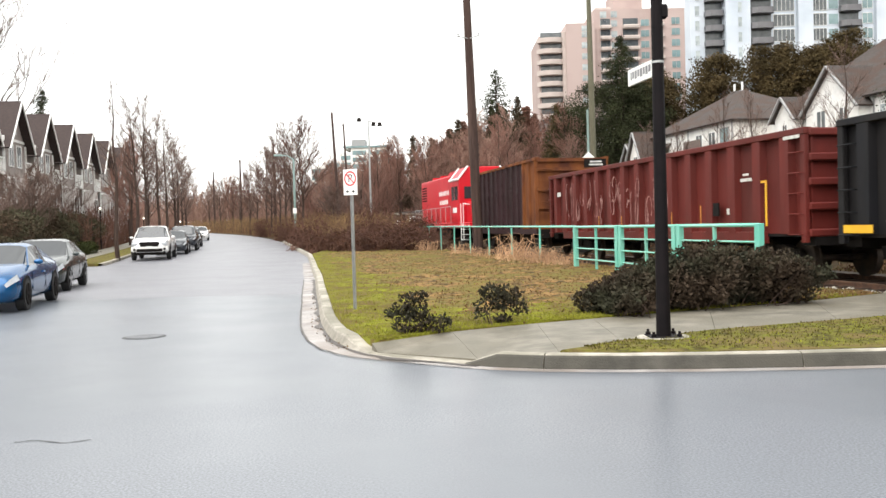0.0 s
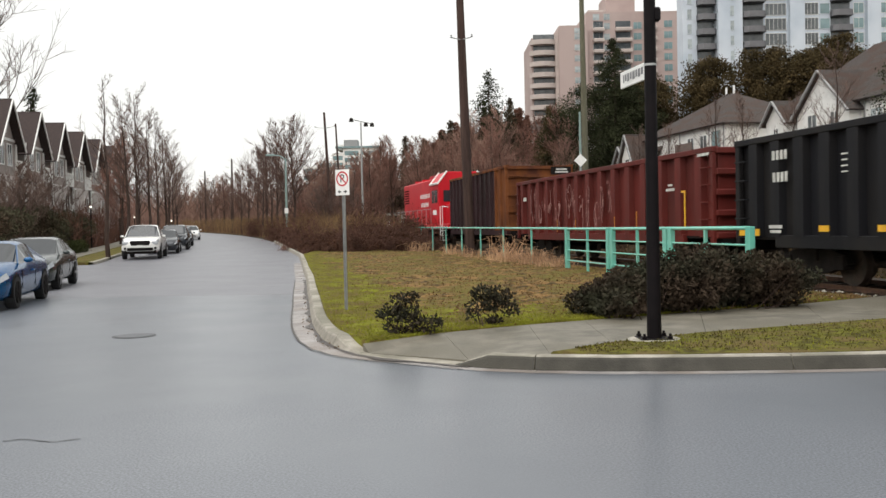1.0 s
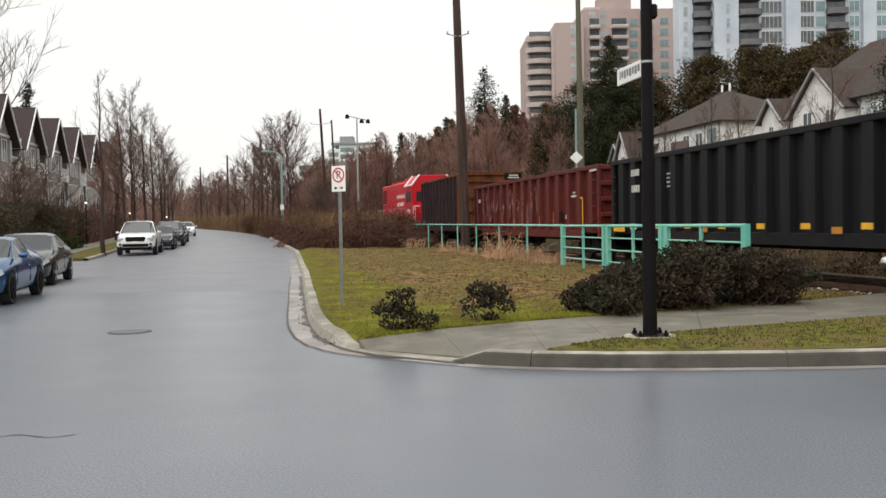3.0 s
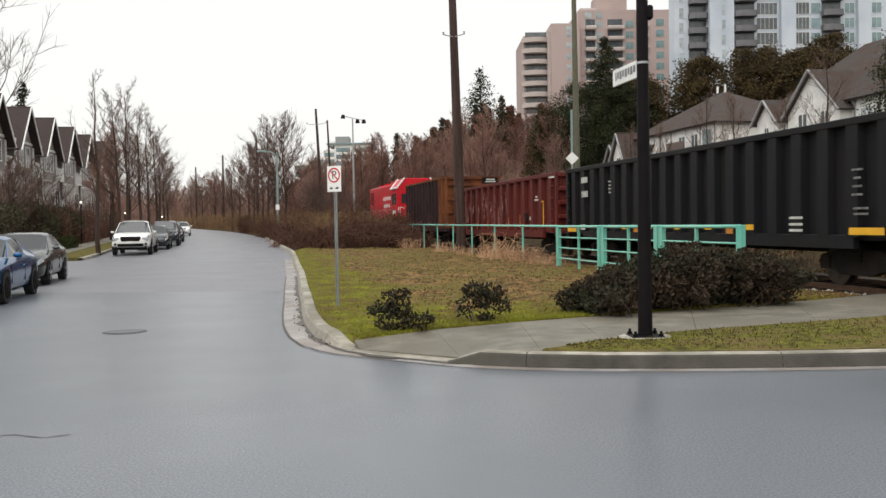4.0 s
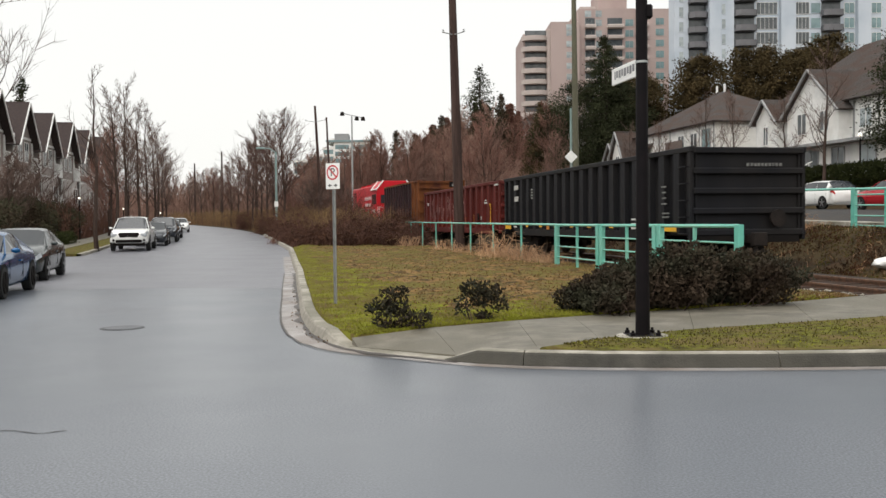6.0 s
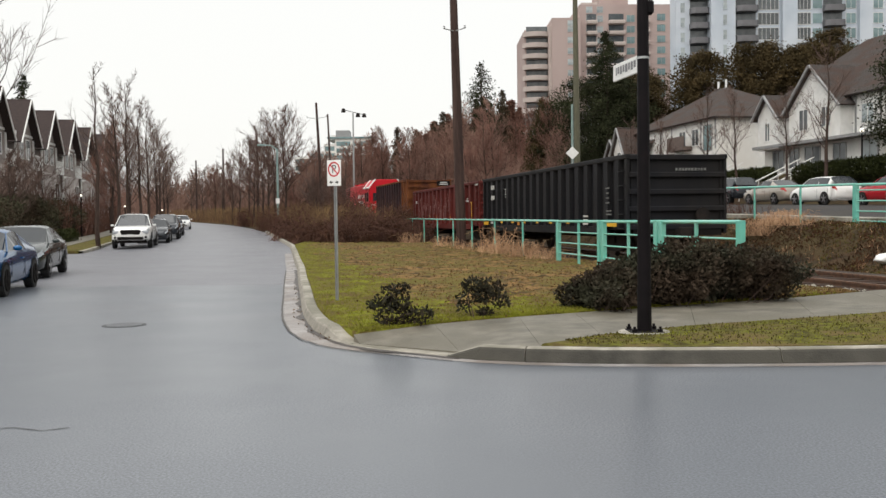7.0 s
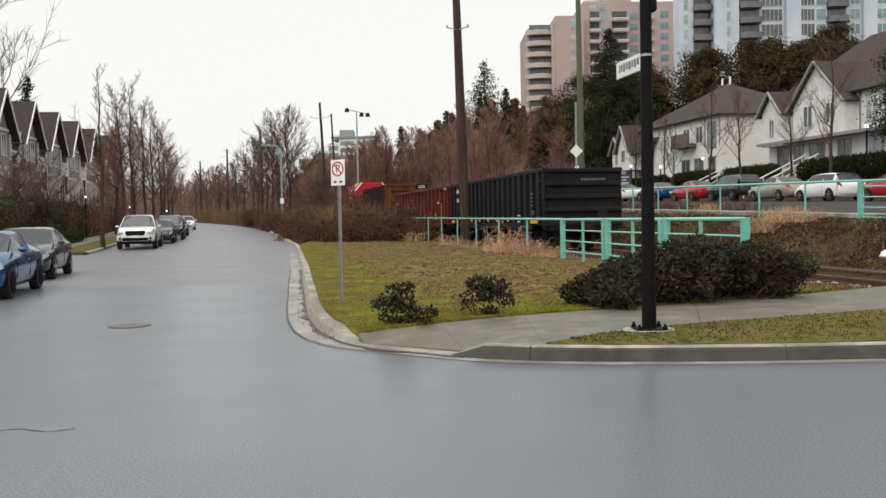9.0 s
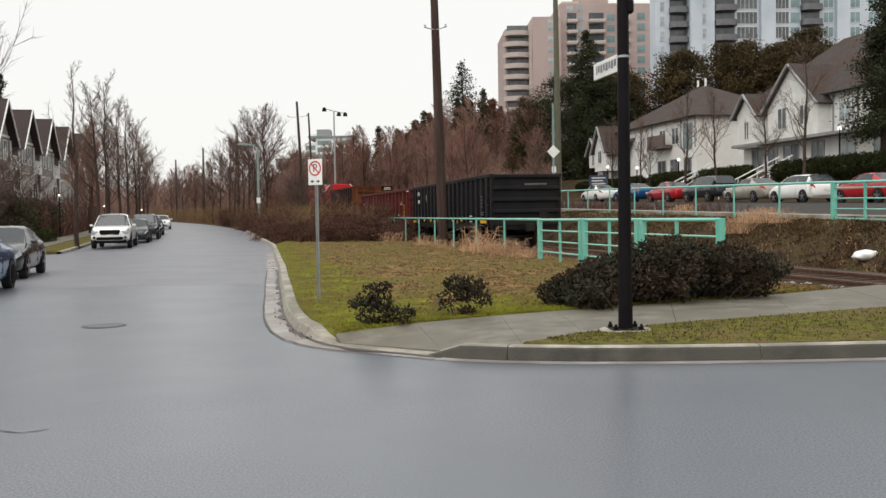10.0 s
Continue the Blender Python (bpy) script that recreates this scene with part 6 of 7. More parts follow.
    window_column(t, (23.8,), 1.35, [z + 1.45 for z in fl], 2.8, 2.3, PANE, WHITE, 3)
    window_column(t, (26.4,), 1.35, [z + 1.45 for z in fl], 1.9, 2.0, AQUA, BLUE_WALL, 0)
    window_column(t, (32.8, 38.0, 41.5), 1.35, [z + 1.45 for z in fl], 2.0, 2.0, AQUA, WHITE, 1)
    # distant glazed block
    t = thing("office_block", pose(-52, 400, 6), "distant low office block with green glass and white walls", "office block", "towers on the hill")
    tower_column(t, "wall", STUCCO, -5, 2, 0, 20, 0, 23.2)
    tower_column(t, "wall", STUCCO, 2.002, 8, -0.5, 20, 0, 25.6)
    tower_column(t, "wall", STUCCO, 8.002, 13, -1, 20, 0, 28.5)
    tower_column(t, "wall", STUCCO, 13.002, 29.4, -2, 20, 0, 30.6)
    tower_column(t, "roof_slab", AQUA, 9.6, 30.0, -2.6, 20, 30.602, 31.4)
    tower_column(t, "penthouse", TRIM_GREY, 13, 19, 2, 12, 31.402, 34.6)
    tower_column(t, "penthouse", STUCCO, 10.5, 12.9, 2, 12, 31.402, 32.6)
    for x0, x1, y in ((-4.6, 1.6, -0.06), (2.4, 7.6, -0.56), (8.4, 12.6, -1.06), (13.6, 19.6, -2.06), (20.6, 22.4, -2.06), (23.6, 29.0, -2.06)):
        top = 22 if x0 < 2 else 24.4 if x0 < 8 else 27.4 if x0 < 13 else 29.4
        for k in range(5):
            bm = bmesh.new()
            box(bm, x0, x1, y, y + 0.05, top - 3.0 * k - 1.9, top - 3.0 * k)
            part("window_band", bm, AQUA, t, "green glass window band")


def build_apartments():
    # long gabled block behind the trees; local x runs along the road away from the junction, the front faces the road
    rz = 90 + 8.5
    a = thing("apartment_building", pose(-30.3, 61.5, -0.6, 0, 0, rz), "brown and beige gabled apartment row behind trees", "apartment block")
    wall_block(a, -6, 46, 1.2, 14, -0.5, 9.0, BROWN_WALL)
    bm = bmesh.new()
    slab(bm, [(-7, 0.6, 8.9), (46.6, 0.6, 8.9), (46.6, 7.6, 11.4), (-7, 7.6, 11.4)], 0.2)
    part("roof", bm, BROWN_ROOF, a)
    bm = bmesh.new()
    slab(bm, [(-7, 14.6, 8.9), (46.6, 14.6, 8.9), (46.6, 7.6, 11.4), (-7, 7.6, 11.4)], 0.2)
    part("roof", bm, BROWN_ROOF, a)
    baluster = None
    for k in range(7):
        x = -4.0 + 7.3 * k
        front_gable(a, x, 4.6, -0.5, 8.0, 0, 8.9, 11.7, CREAM, BROWN_ROOF, 0.6, windows=((-0.9, 7.9, 1.1, 1.6), (0.9, 7.9, 1.1, 1.6), (0, 9.9, 0.7, 0.9)))
        bm = bmesh.new()
        prism(bm, [(x - 1.5, -0.498), (x - 1.0, -1.1), (x + 1.0, -1.1), (x + 1.5, -0.498)], 0.0, 6.3)
        part("bay", bm, STUCCO_DULL, a, "pale grey bay")
        for z in (1.9, 4.8):
            window(a, x, -1.12, z, 1.6, 1.5)
        for z in (3.4, 6.3, 9.0):
            bm = bmesh.new()
            box(bm, x - 2.36, x + 2.36, -0.56, -0.5, z - 0.09, z + 0.09)
            part("band_course", bm, WHITE, a)
        for z in (2.2, 5.0, 7.8):
            window(a, x + 3.6, 1.18, z, 1.7, 1.8)
            bm = bmesh.new()
            box(bm, x + 2.4, x + 4.9, -0.6, 1.2, z - 1.35, z - 1.15)
            bal = part("balcony", bm, WHITE, a, "white balcony")
            bm = bmesh.new()
            box(bm, x + 2.4, x + 4.9, -0.61, -0.53, z - 0.25, z - 0.17)
            part("balcony_rail", bm, WHITE, bal)
            for q in range(9):
                if baluster is None:
                    bm = bmesh.new()
                    box(bm, -0.025, 0.025, -0.6, -0.55, -1.15, -0.25)
                    baluster = part("baluster", bm, WHITE, bal)
                    baluster.location = (x + 2.475 + q * 0.29, 0, z)
                else:
                    share(baluster, (x + 2.475 + q * 0.29, 0, z), bal)
            for q in (x + 2.42, x + 4.86):
                bm = bmesh.new()
                box(bm, q - 0.07, q + 0.07, -0.6, -0.46, z - 1.15, z + 1.35)
                part("balcony_post", bm, WHITE, a)


def build_terrace():
    t = thing("terrace_block", pose(2, 178, 13.0, 0, 0, -6), "long pale terrace half hidden by hillside trees", "house")
    for k in range(6):
        x = 7.2 * k
        z = 0.5 * k
        wall_block(t, x, x + 7.0, 0, 9, -9, 5.2 + z, STUCCO_DULL)
        bm = bmesh.new()
        slab(bm, [(x - 0.1, -0.5, 5.2 + z), (x + 7.1, -0.5, 5.2 + z), (x + 7.1, 4.5, 7.2 + z), (x - 0.1, 4.5, 7.2 + z)], 0.15)
        part("roof", bm, SHINGLE, t)
        for q in (1.8, 5.2):
            for zz in (0.8, 3.6):
                window(t, x + q, -0.02, zz + z, 1.4, 1.4, CURTAINED)


build_houses()
build_terrace()
build_towers()
build_apartments()


# ---------------------------------------------------------------- upper street: paving, hedges, steps, lamps
def build_upper_street():
    rows = []
    for i in range(60):
        s = -30 + 3 * i
        rows.append([(*on_track(s, u), ground_z(*on_track(s, u)) + 0.05) for u in (7.0, 9.0, 11.5, 14.0, 16.5, 19.5)])
    tagged(strip("upper_street", UPPER_ASPHALT, rows), "grey asphalt street on the bank beyond the track", "road", kind="structure")
    rows = []
    for i in range(60):
        s = -30 + 3 * i
        rows.append([(*on_track(s, u), ground_z(*on_track(s, u)) + z) for u, z in ((6.2, -0.05), (6.2, 0.16), (6.95, 0.16), (6.95, 0.0))])
    tagged(strip("upper_kerb", CONCRETE, rows), "pale concrete kerb of the upper street", "kerb", kind="structure")
    rng = np.random.default_rng(5)
    for s0, s1, u, hgt, seed in ((24, 40, 22.6, 1.4, 11), (41.7, 49, 22.2, 1.3, 12), (50.6, 57, 22.2, 1.2, 13), (59, 74, 22.2, 1.0, 14), (18, 30, 20.9, 0.8, 15)):
        x, y = on_track(s0, u)
        L = s1 - s0
        lumps = [(0.4 + k * 0.7, rng.uniform(-0.1, 0.1), hgt * 0.55, 0.55, 0.6, hgt * 0.5) for k in range(int(L / 0.7))]
        shrub("hedge", pose(x, y, ground_z(x, y), 0, 0, math.degrees(HEAD) + 90), "clipped dark green hedge in front of the townhouses", lumps, int(1700 * L), 0.14, HEDGE_LEAF, "hedge", "hedges of the townhouses", 10, seed)
    # two flights of steps with white rails
    for s0 in (49.8, 40.8):
        x, y = on_track(s0, 19.6)
        z0 = ground_z(x, y)
        st = thing("outdoor_stairs", pose(x, y, z0, 0, 0, math.degrees(HEAD)), "concrete garden steps with sloping white handrails", "stairs", "garden steps")
        for k in range(12):
            bm = bmesh.new()
            box(bm, 0.38 * k, 0.38 * k + 0.42, -0.7, 0.7, -0.3 + 0.18 * k, 0.18 * (k + 1))
            part("step", bm, CONCRETE, st)
        for sy in (-0.75, 0.75):
            for dz in (0.95, 0.55):
                bm = bmesh.new()
                tube(bm, (-0.1, sy, dz), (4.6, sy, dz + 2.15), 0.045, n=8)
                part("handrail", bm, WHITE, st)
            for k in range(4):
                bm = bmesh.new()
                tube(bm, (1.45 * k, sy, 0.65 * k), (1.45 * k, sy, 0.95 + 0.68 * k), 0.035, n=8)
                part("rail_post", bm, WHITE, st)
    # globe lamps
    for s, u, hgt in ((51.5, 21.8, 2.2), (58.5, 21.5, 2.0), (33.8, 23.2, 2.4), (66, 22, 2.0)):
        x, y = on_track(s, u)
        gl = thing("garden_lamp", pose(x, y, ground_z(x, y)), "lit white globe lamp on a thin black post", "garden lamp", "garden lamps")
        bm = bmesh.new()
        tube(bm, (0, 0, -0.1), (0, 0, hgt), 0.05, n=8)
        part("post", bm, BLACK_PAINT, gl)
        bm = bmesh.new()
        bmesh.ops.create_uvsphere(bm, u_segments=14, v_segments=10, radius=0.11)
        for v in bm.verts:
            v.co.z += hgt + 0.18
        part("globe", bm, GLOBE, gl, "glowing white globe", smooth=True)
    for x, y, z in ((-24.8, 66, 3.0), (-25.6, 78, 2.4), (-26.5, 92, 2.2)):
        gl = thing("garden_lamp", pose(x, y, 0.3), "lit white globe lamp on a thin black post", "garden lamp", "garden lamps")
        bm = bmesh.new()
        tube(bm, (0, 0, -0.1), (0, 0, z), 0.05, n=8)
        part("post", bm, BLACK_PAINT, gl)
        bm = bmesh.new()
        bmesh.ops.create_uvsphere(bm, u_segments=14, v_segments=10, radius=0.065)
        for v in bm.verts:
            v.co.z += z + 0.16
        part("globe", bm, GLOBE, gl, "glowing white globe", smooth=True)
    x, y = on_track(60.5, 18.8)
    b = thing("notice_board", pose(x, y, ground_z(x, y), 0, 0, -20), "dark blue notice board with white lines of lettering", "sign")
    bm = bmesh.new()
    box(bm, -0.8, 0.8, -0.05, 0.05, 0.7, 2.4)
    part("panel", bm, mat("navy_board", (0.02, 0.03, 0.06), (0.025, 0.035, 0.07)), b)
    for k in range(4):
        bm = bmesh.new()
        box(bm, -0.6, 0.6 - 0.2 * (k % 2), -0.06, -0.052, 2.1 - 0.25 * k, 2.2 - 0.25 * k)
        part("lettering", bm, STENCIL, b)
    for sx in (-0.7, 0.7):
        bm = bmesh.new()
        box(bm, sx - 0.05, sx + 0.05, -0.05, 0.05, -0.1, 0.7)
        part("leg", bm, SIGN_BLACK, b)


build_upper_street()


# ---------------------------------------------------------------- left side: footpath, hedge, fence
def build_left_side():
    rows = []
    for i in range(40):
        y = 41.5 + 2.5 * i
        x = along(LEFT_EDGE, y)
        z = 0.012 * (y - 35)
        rows.append([(x, y, z - 0.05), (x, y, z + 0.13), (x - 0.18, y, z + 0.14), (x - 0.2, y, z + 0.12)])
    tagged(strip("kerb_left", CONCRETE, rows), "pale concrete kerb beside the parked cars", "kerb", kind="structure")
    rows = []
    for i in range(40):
        y = 41.5 + 2.5 * i
        x = along(LEFT_EDGE, y)
        z = 0.012 * (y - 35)
        rows.append([(x - 0.2 - 1.6 * k / 4, y, z + 0.13 + 0.02 * math.sin(k)) for k in range(5)])
    tagged(strip("grass_verge_left", VERGE, rows, thick=0.15), "narrow green grass verge beside the kerb", "grass", kind="structure")
    rows = []
    for i in range(40):
        y = 41.5 + 2.5 * i
        x = along(LEFT_EDGE, y)
        z = 0.012 * (y - 35)
        rows.append([(x - 1.8, y, z + 0.14), (x - 3.4, y, z + 0.14)])
    tagged(strip("footpath_left", WALKWAY, rows, thick=0.15), "grey concrete footpath under the bare trees", "pavement", kind="structure")
    rows = []
    for i in range(12):
        y = 8 + 2.1 * i
        x = along(LEFT_EDGE, max(10, y))
        rows.append([(x, y, -0.05), (x, y, 0.13), (x - 0.2, y, 0.14), (x - 2.4, y, 0.15)])
    tagged(strip("footpath_near", WALKWAY, rows), "grey concrete footpath behind the parked coupe", "pavement", kind="structure")
    rng = np.random.default_rng(8)
    for x, y, n, seed in ((-20.2, 46.5, 7, 21), (-21.3, 53, 6, 22), (-20.9, 43.2, 3, 23)):
        lumps = [(0.0, k * 0.8, 0.45, 0.55, 0.6, 0.5) for k in range(n)]
        shrub("hedge", pose(x, y, 0.2, 0, 0, 11), "low rounded green hedge beside the footpath", lumps, 4500, 0.09, HEDGE_LEAF, "hedge", "low hedges", 12, seed)
    f = thing("metal_fence", pose(-21.8, 44, 0.2, 0, 0, 100), "black metal fence behind the low hedge", "fence")
    bar = None
    for k in range(12):
        bm = bmesh.new()
        box(bm, k * 2.4 - 0.05, k * 2.4 + 0.05, -0.05, 0.05, 0, 1.5)
        part("post", bm, BLACK_PAINT, f)
        if k < 11:
            for z in (0.2, 1.35):
                bm = bmesh.new()
                box(bm, k * 2.4 + 0.05, k * 2.4 + 2.35, -0.02, 0.02, z, z + 0.05)
                part("fence_rail", bm, BLACK_PAINT, f)
            for q in range(1, 14):
                if bar is None:
                    bm = bmesh.new()
                    box(bm, -0.01, 0.01, -0.01, 0.01, 0.25, 1.35)
                    bar = part("fence_bar", bm, BLACK_PAINT, f)
                    bar.location.x = k * 2.4 + 0.17 * q
                else:
                    share(bar, (k * 2.4 + 0.17 * q, 0, 0), f)


build_left_side()


# ---------------------------------------------------------------- planting
HILL_TWIG = mat("hillside_twigs", (0.29, 0.18, 0.142), (0.18, 0.112, 0.09), spec=0.05, rough=0.95, scale=0.5, rand=0.3)
HILL_RED = mat("reddish_hillside_twigs", (0.25, 0.135, 0.105), (0.15, 0.085, 0.068), spec=0.05, rough=0.95, scale=0.5, rand=0.3)
CEDAR_RED = mat("reddish_larch", (0.2, 0.1, 0.072), (0.115, 0.06, 0.046), spec=0.05, rough=0.9, scale=0.6, rand=0.4)
CEDAR_DARK = mat("dark_fir", (0.085, 0.065, 0.042), (0.05, 0.04, 0.028), spec=0.05, rough=0.9, scale=0.6, rand=0.4)
BRUSH_TAN = mat("tan_brush", (0.2, 0.13, 0.062), (0.12, 0.08, 0.042), spec=0.1, rough=0.95, scale=0.5, rand=0.4)


def brush(label, n, seed, place, height, material, r=0.02):
    """Undergrowth too fine to count: upright twigs with side shoots, over the ground."""
    rng = random.Random(seed)
    segs = []
    while len(segs) < n:
        p = place(rng)
        if p is None:
            continue
        x, y = p
        z = sheet_z(x, y) - 0.05
        h = height * rng.uniform(0.4, 1.15)
        a = Vector((x, y, z))
        b = a + Vector((rng.gauss(0, 0.22) * h, rng.gauss(0, 0.22) * h, h))
        segs.append((*a, *b, r, r * 0.4))
        for _ in range(3):
            c = a.lerp(b, rng.uniform(0.3, 0.95))
            d = c + Vector((rng.gauss(0, 0.25) * h, rng.gauss(0, 0.25) * h, rng.uniform(0.05, 0.4) * h))
            segs.append((*c, *d, r * 0.6, r * 0.3))
    v, f = sticks(segs, 3)
    tagged(mesh_arrays("undergrowth", v, f, material), label, "undergrowth", kind="stuff")


def build_brush():
    def hill(rng):
        y = rng.uniform(92, 215)
        x = y * rng.uniform(-0.1, 0.16)
        return (x, y) if us(x, y)[0] > 9 + 0.05 * (y - 90) else None

    def verge(rng):
        y = rng.uniform(53, 190)
        x0, x1 = along(RIGHT_EDGE, y) + 1.2, on_track(y - 16, -4)[0]
        return (rng.uniform(x0, max(x0 + 1, min(x1, x0 + 14))), y)

    def left(rng):
        y = rng.uniform(62, 190)
        x1 = along(LEFT_EDGE, y) - 3.6
        return (x1 - rng.random() ** 1.5 * 12, y)

    def valley(rng):
        y = rng.uniform(195, 320)
        return (y * rng.uniform(-0.36, -0.05), y)

    brush("dense reddish brown undergrowth on the hillside", 30000, 1, hill, 3.4, HILL_TWIG, 0.035)
    brush("tan brown scrub between road and track", 18000, 2, verge, 2.1, BRUSH_TAN, 0.02)
    brush("reddish scrub between road and track", 14000, 6, verge, 1.7, TWIG_RED, 0.018)
    brush("brown undergrowth behind the street trees", 11000, 3, left, 3.2, TWIG_RED, 0.03)
    brush("distant brown woodland closing the valley", 9000, 4, valley, 8.5, HILL_TWIG, 0.11)


def build_bank():
    def bank(rng):
        return on_track(2 + 58 * rng.random() ** 1.5, rng.uniform(2.7, 5.8))

    def bed(rng):
        return on_track(rng.uniform(20, 75), rng.uniform(7.1, 9.2))

    brush("low dead scrub and weeds on the far bank", 15000, 7, bank, 0.18, BROWN_LEAF, 0.008)
    brush("straw-coloured weeds on the far bank", 3500, 8, bank, 0.2, STRAW, 0.006)
    brush("low reddish winter shrubs in a bed beside the upper street", 7000, 9, bed, 0.55, TWIG_RED, 0.014)


def build_bank_cover():
    rng = np.random.default_rng(55)
    for material, label, n, size in ((BROWN_LEAF, "dark dead leaves on the far bank", 22000, 0.075), (MOSS, "olive moss and weeds on the far bank", 12000, 0.065), (LITTER, "brown leaf litter on the far bank", 7000, 0.055)):
        pts = []
        while len(pts) < n:
            s, u = 2 + 40 * rng.random() ** 1.5, rng.uniform(2.8, 6.4)
            x, y = on_track(s, u)
            if noise.noise((x * 0.6, y * 0.6, size * 90)) > -0.05:
                pts.append((x, y, sheet_z(x, y) + 0.005))
        v, f = leaves(np.array(pts), size, rng, 0.9, 0.5)
        tagged(mesh_arrays("leaf_litter", v, f, material), label, "leaves", kind="stuff")


build_brush()
build_bank()
build_bank_cover()


def build_planting():
    # clipped evergreen mass by the lamp post
    ax, ay, bx, by = 2.58, 13.2, 6.08, 14.86
    lumps = []
    rs = random.Random(3)
    for k in range(17):
        f = k / 16
        hgt = (0.2 + 0.29 * min(1, 1.7 * f + 0.05) * (1 if f < 0.8 else 0.78)) * rs.uniform(0.84, 1.12)
        lumps.append((f * 3.3 + rs.uniform(-0.1, 0.1), rs.uniform(-0.3, 0.25), hgt * 0.9, 0.36, 0.45, hgt * 0.95))
        lumps.append((f * 3.25, 0.5 + rs.uniform(-0.1, 0.2), hgt * 0.95, 0.38, 0.42, hgt))
        # loose sprays that break the outline
        for _ in range(4):
            r = rs.uniform(0.07, 0.15)
            lumps.append((f * 3.35 + rs.uniform(-0.25, 0.15), rs.uniform(-0.62, 0.6), hgt * rs.uniform(0.6, 1.9), r * 1.2, r * 1.2, r))
    shrub("evergreen_shrub", pose(ax, ay, 0.13, 0, 0, math.degrees(math.atan2(by - ay, bx - ax))), "broad dark evergreen shrub mass with brownish tips", lumps, 42000, 0.072, SHRUB_LEAF, seed=31, stems=24)
    shrub("evergreen_shrub", pose(-0.38, 11.62, 0.13) @ Matrix.Scale(0.92, 4), "small ragged dark shrub at the lawn's edge", [(-0.05, 0, 0.14, 0.24, 0.24, 0.14), (0.06, 0, 0.5, 0.13, 0.15, 0.1), (-0.14, 0, 0.44, 0.12, 0.15, 0.12), (0.32, 0.0, 0.13, 0.18, 0.2, 0.12), (-0.27, 0, 0.3, 0.12, 0.2, 0.07), (0.0, 0, 0.3, 0.2, 0.2, 0.1)], 1000, 0.075, SHRUB_LEAF, group="small shrubs", seed=32, stems=9)
    shrub("evergreen_shrub", pose(0.77, 12.45, 0.13) @ Matrix.Scale(0.92, 4), "small loose dark shrub with a bare stem", [(-0.12, 0, 0.47, 0.17, 0.2, 0.12), (0.14, 0, 0.44, 0.16, 0.2, 0.13), (0.27, 0, 0.24, 0.12, 0.15, 0.12), (-0.29, 0, 0.24, 0.11, 0.15, 0.13), (0.02, 0, 0.08, 0.13, 0.12, 0.06), (0.0, 0, 0.3, 0.14, 0.2, 0.1)], 900, 0.075, SHRUB_LEAF, group="small shrubs", seed=33, stems=9)

    # brambles between road and track
    rs = random.Random(9)
    spots = [(-5.2, 50.5, 1.3), (-3.4, 51.0, 1.5), (-2.2, 52.0, 1.5), (-7.2, 52, 1.1), (-5.0, 54, 1.8), (-2.0, 55.0, 1.9), (-8.2, 57, 1.5), (-5.5, 60, 2.2), (-3.0, 62, 2.2), (-9.6, 63, 1.8), (-6.5, 66, 2.6), (-11.0, 69, 1.9), (-7.5, 74, 3.0), (-11.5, 77, 2.2), (-9.5, 82, 3.0), (-14.2, 84, 2.0), (-12.0, 91, 2.6), (-16.5, 95, 2.0), (-14.5, 102, 2.6), (-20.5, 106, 2.0)]
    for k, (x, y, hgt) in enumerate(spots):
        lumps = [(rs.uniform(-1.0, 1.0), rs.uniform(-1.5, 1.5), hgt * rs.uniform(0.35, 0.6), rs.uniform(0.9, 1.5), rs.uniform(1.2, 2), hgt * 0.5) for _ in range(4)]
        bramble("bramble_thicket", pose(x + 0.8, y, ground_z(x, y)), "tangled reddish brown bramble thicket beside the road", lumps, 520, 2300, 40 + k)
    # dry grass by the railing
    for k, (x, y, n, hh) in enumerate(((3.9, 29.3, 110, 0.36), (2.75, 33.6, 110, 0.95), (3.35, 31.3, 150, 0.55), (2.5, 35.2, 70, 0.5), (1.6, 39.5, 60, 0.4), (0.9, 43.5, 70, 0.5), (-0.8, 49.0, 90, 0.6), (11.2, 30.4, 170, 0.5), (11.8, 30.7, 150, 0.42), (12.1, 29.4, 110, 0.3), (13.4, 33.2, 150, 0.34), (12.4, 40, 130, 0.4))):
        t = thing("dry_grass_tuft", pose(x, y, max(0.1, ground_z(x, y))), "pale straw-coloured clump of dead grass", "grass", "dry grass clumps", "stuff")
        rng = np.random.default_rng(70 + k)
        segs = []
        for _ in range(n):
            b = np.array([rng.normal() * 0.32, rng.normal() * 0.45, 0])
            d = rng.normal(size=2) * 0.34 * hh
            e = b + np.array([d[0], d[1], hh * rng.uniform(0.25, 1.1)])
            q = e + np.array([d[0] * rng.uniform(0.4, 1.2), d[1] * rng.uniform(0.4, 1.2), hh * rng.uniform(-0.3, 0.12)])
            segs += [(*b, *e, 0.007, 0.006), (*e, *q, 0.007, 0.003)]
        v, f = sticks(segs, 3)
        mesh_arrays("blades", v, f, STRAW, t)

    # street trees on the left
    left_trees = [(-16.9, 47.2, 9.3, 0.3, 0.26, 0.7), (-18.5, 55, 9.2, 0.3, 0.26, 1.1), (-19.4, 60, 10.2, 0.3, 0.28, 1.1), (-20.5, 65.5, 9.4, 0.28, 0.32, 1.0), (-21.9, 72, 9.4, 0.25, 0.36, 1.0), (-23.3, 79, 9.3, 0.25, 0.4, 1.0), (-25.0, 86, 9.0, 0.22, 0.45, 0.95), (-26.9, 94, 8.4, 0.22, 0.45, 0.95), (-29.0, 103, 8.2, 0.2, 0.45, 0.95), (-24.5, 76, 8.4, 0.2, 0.45, 0.95)]
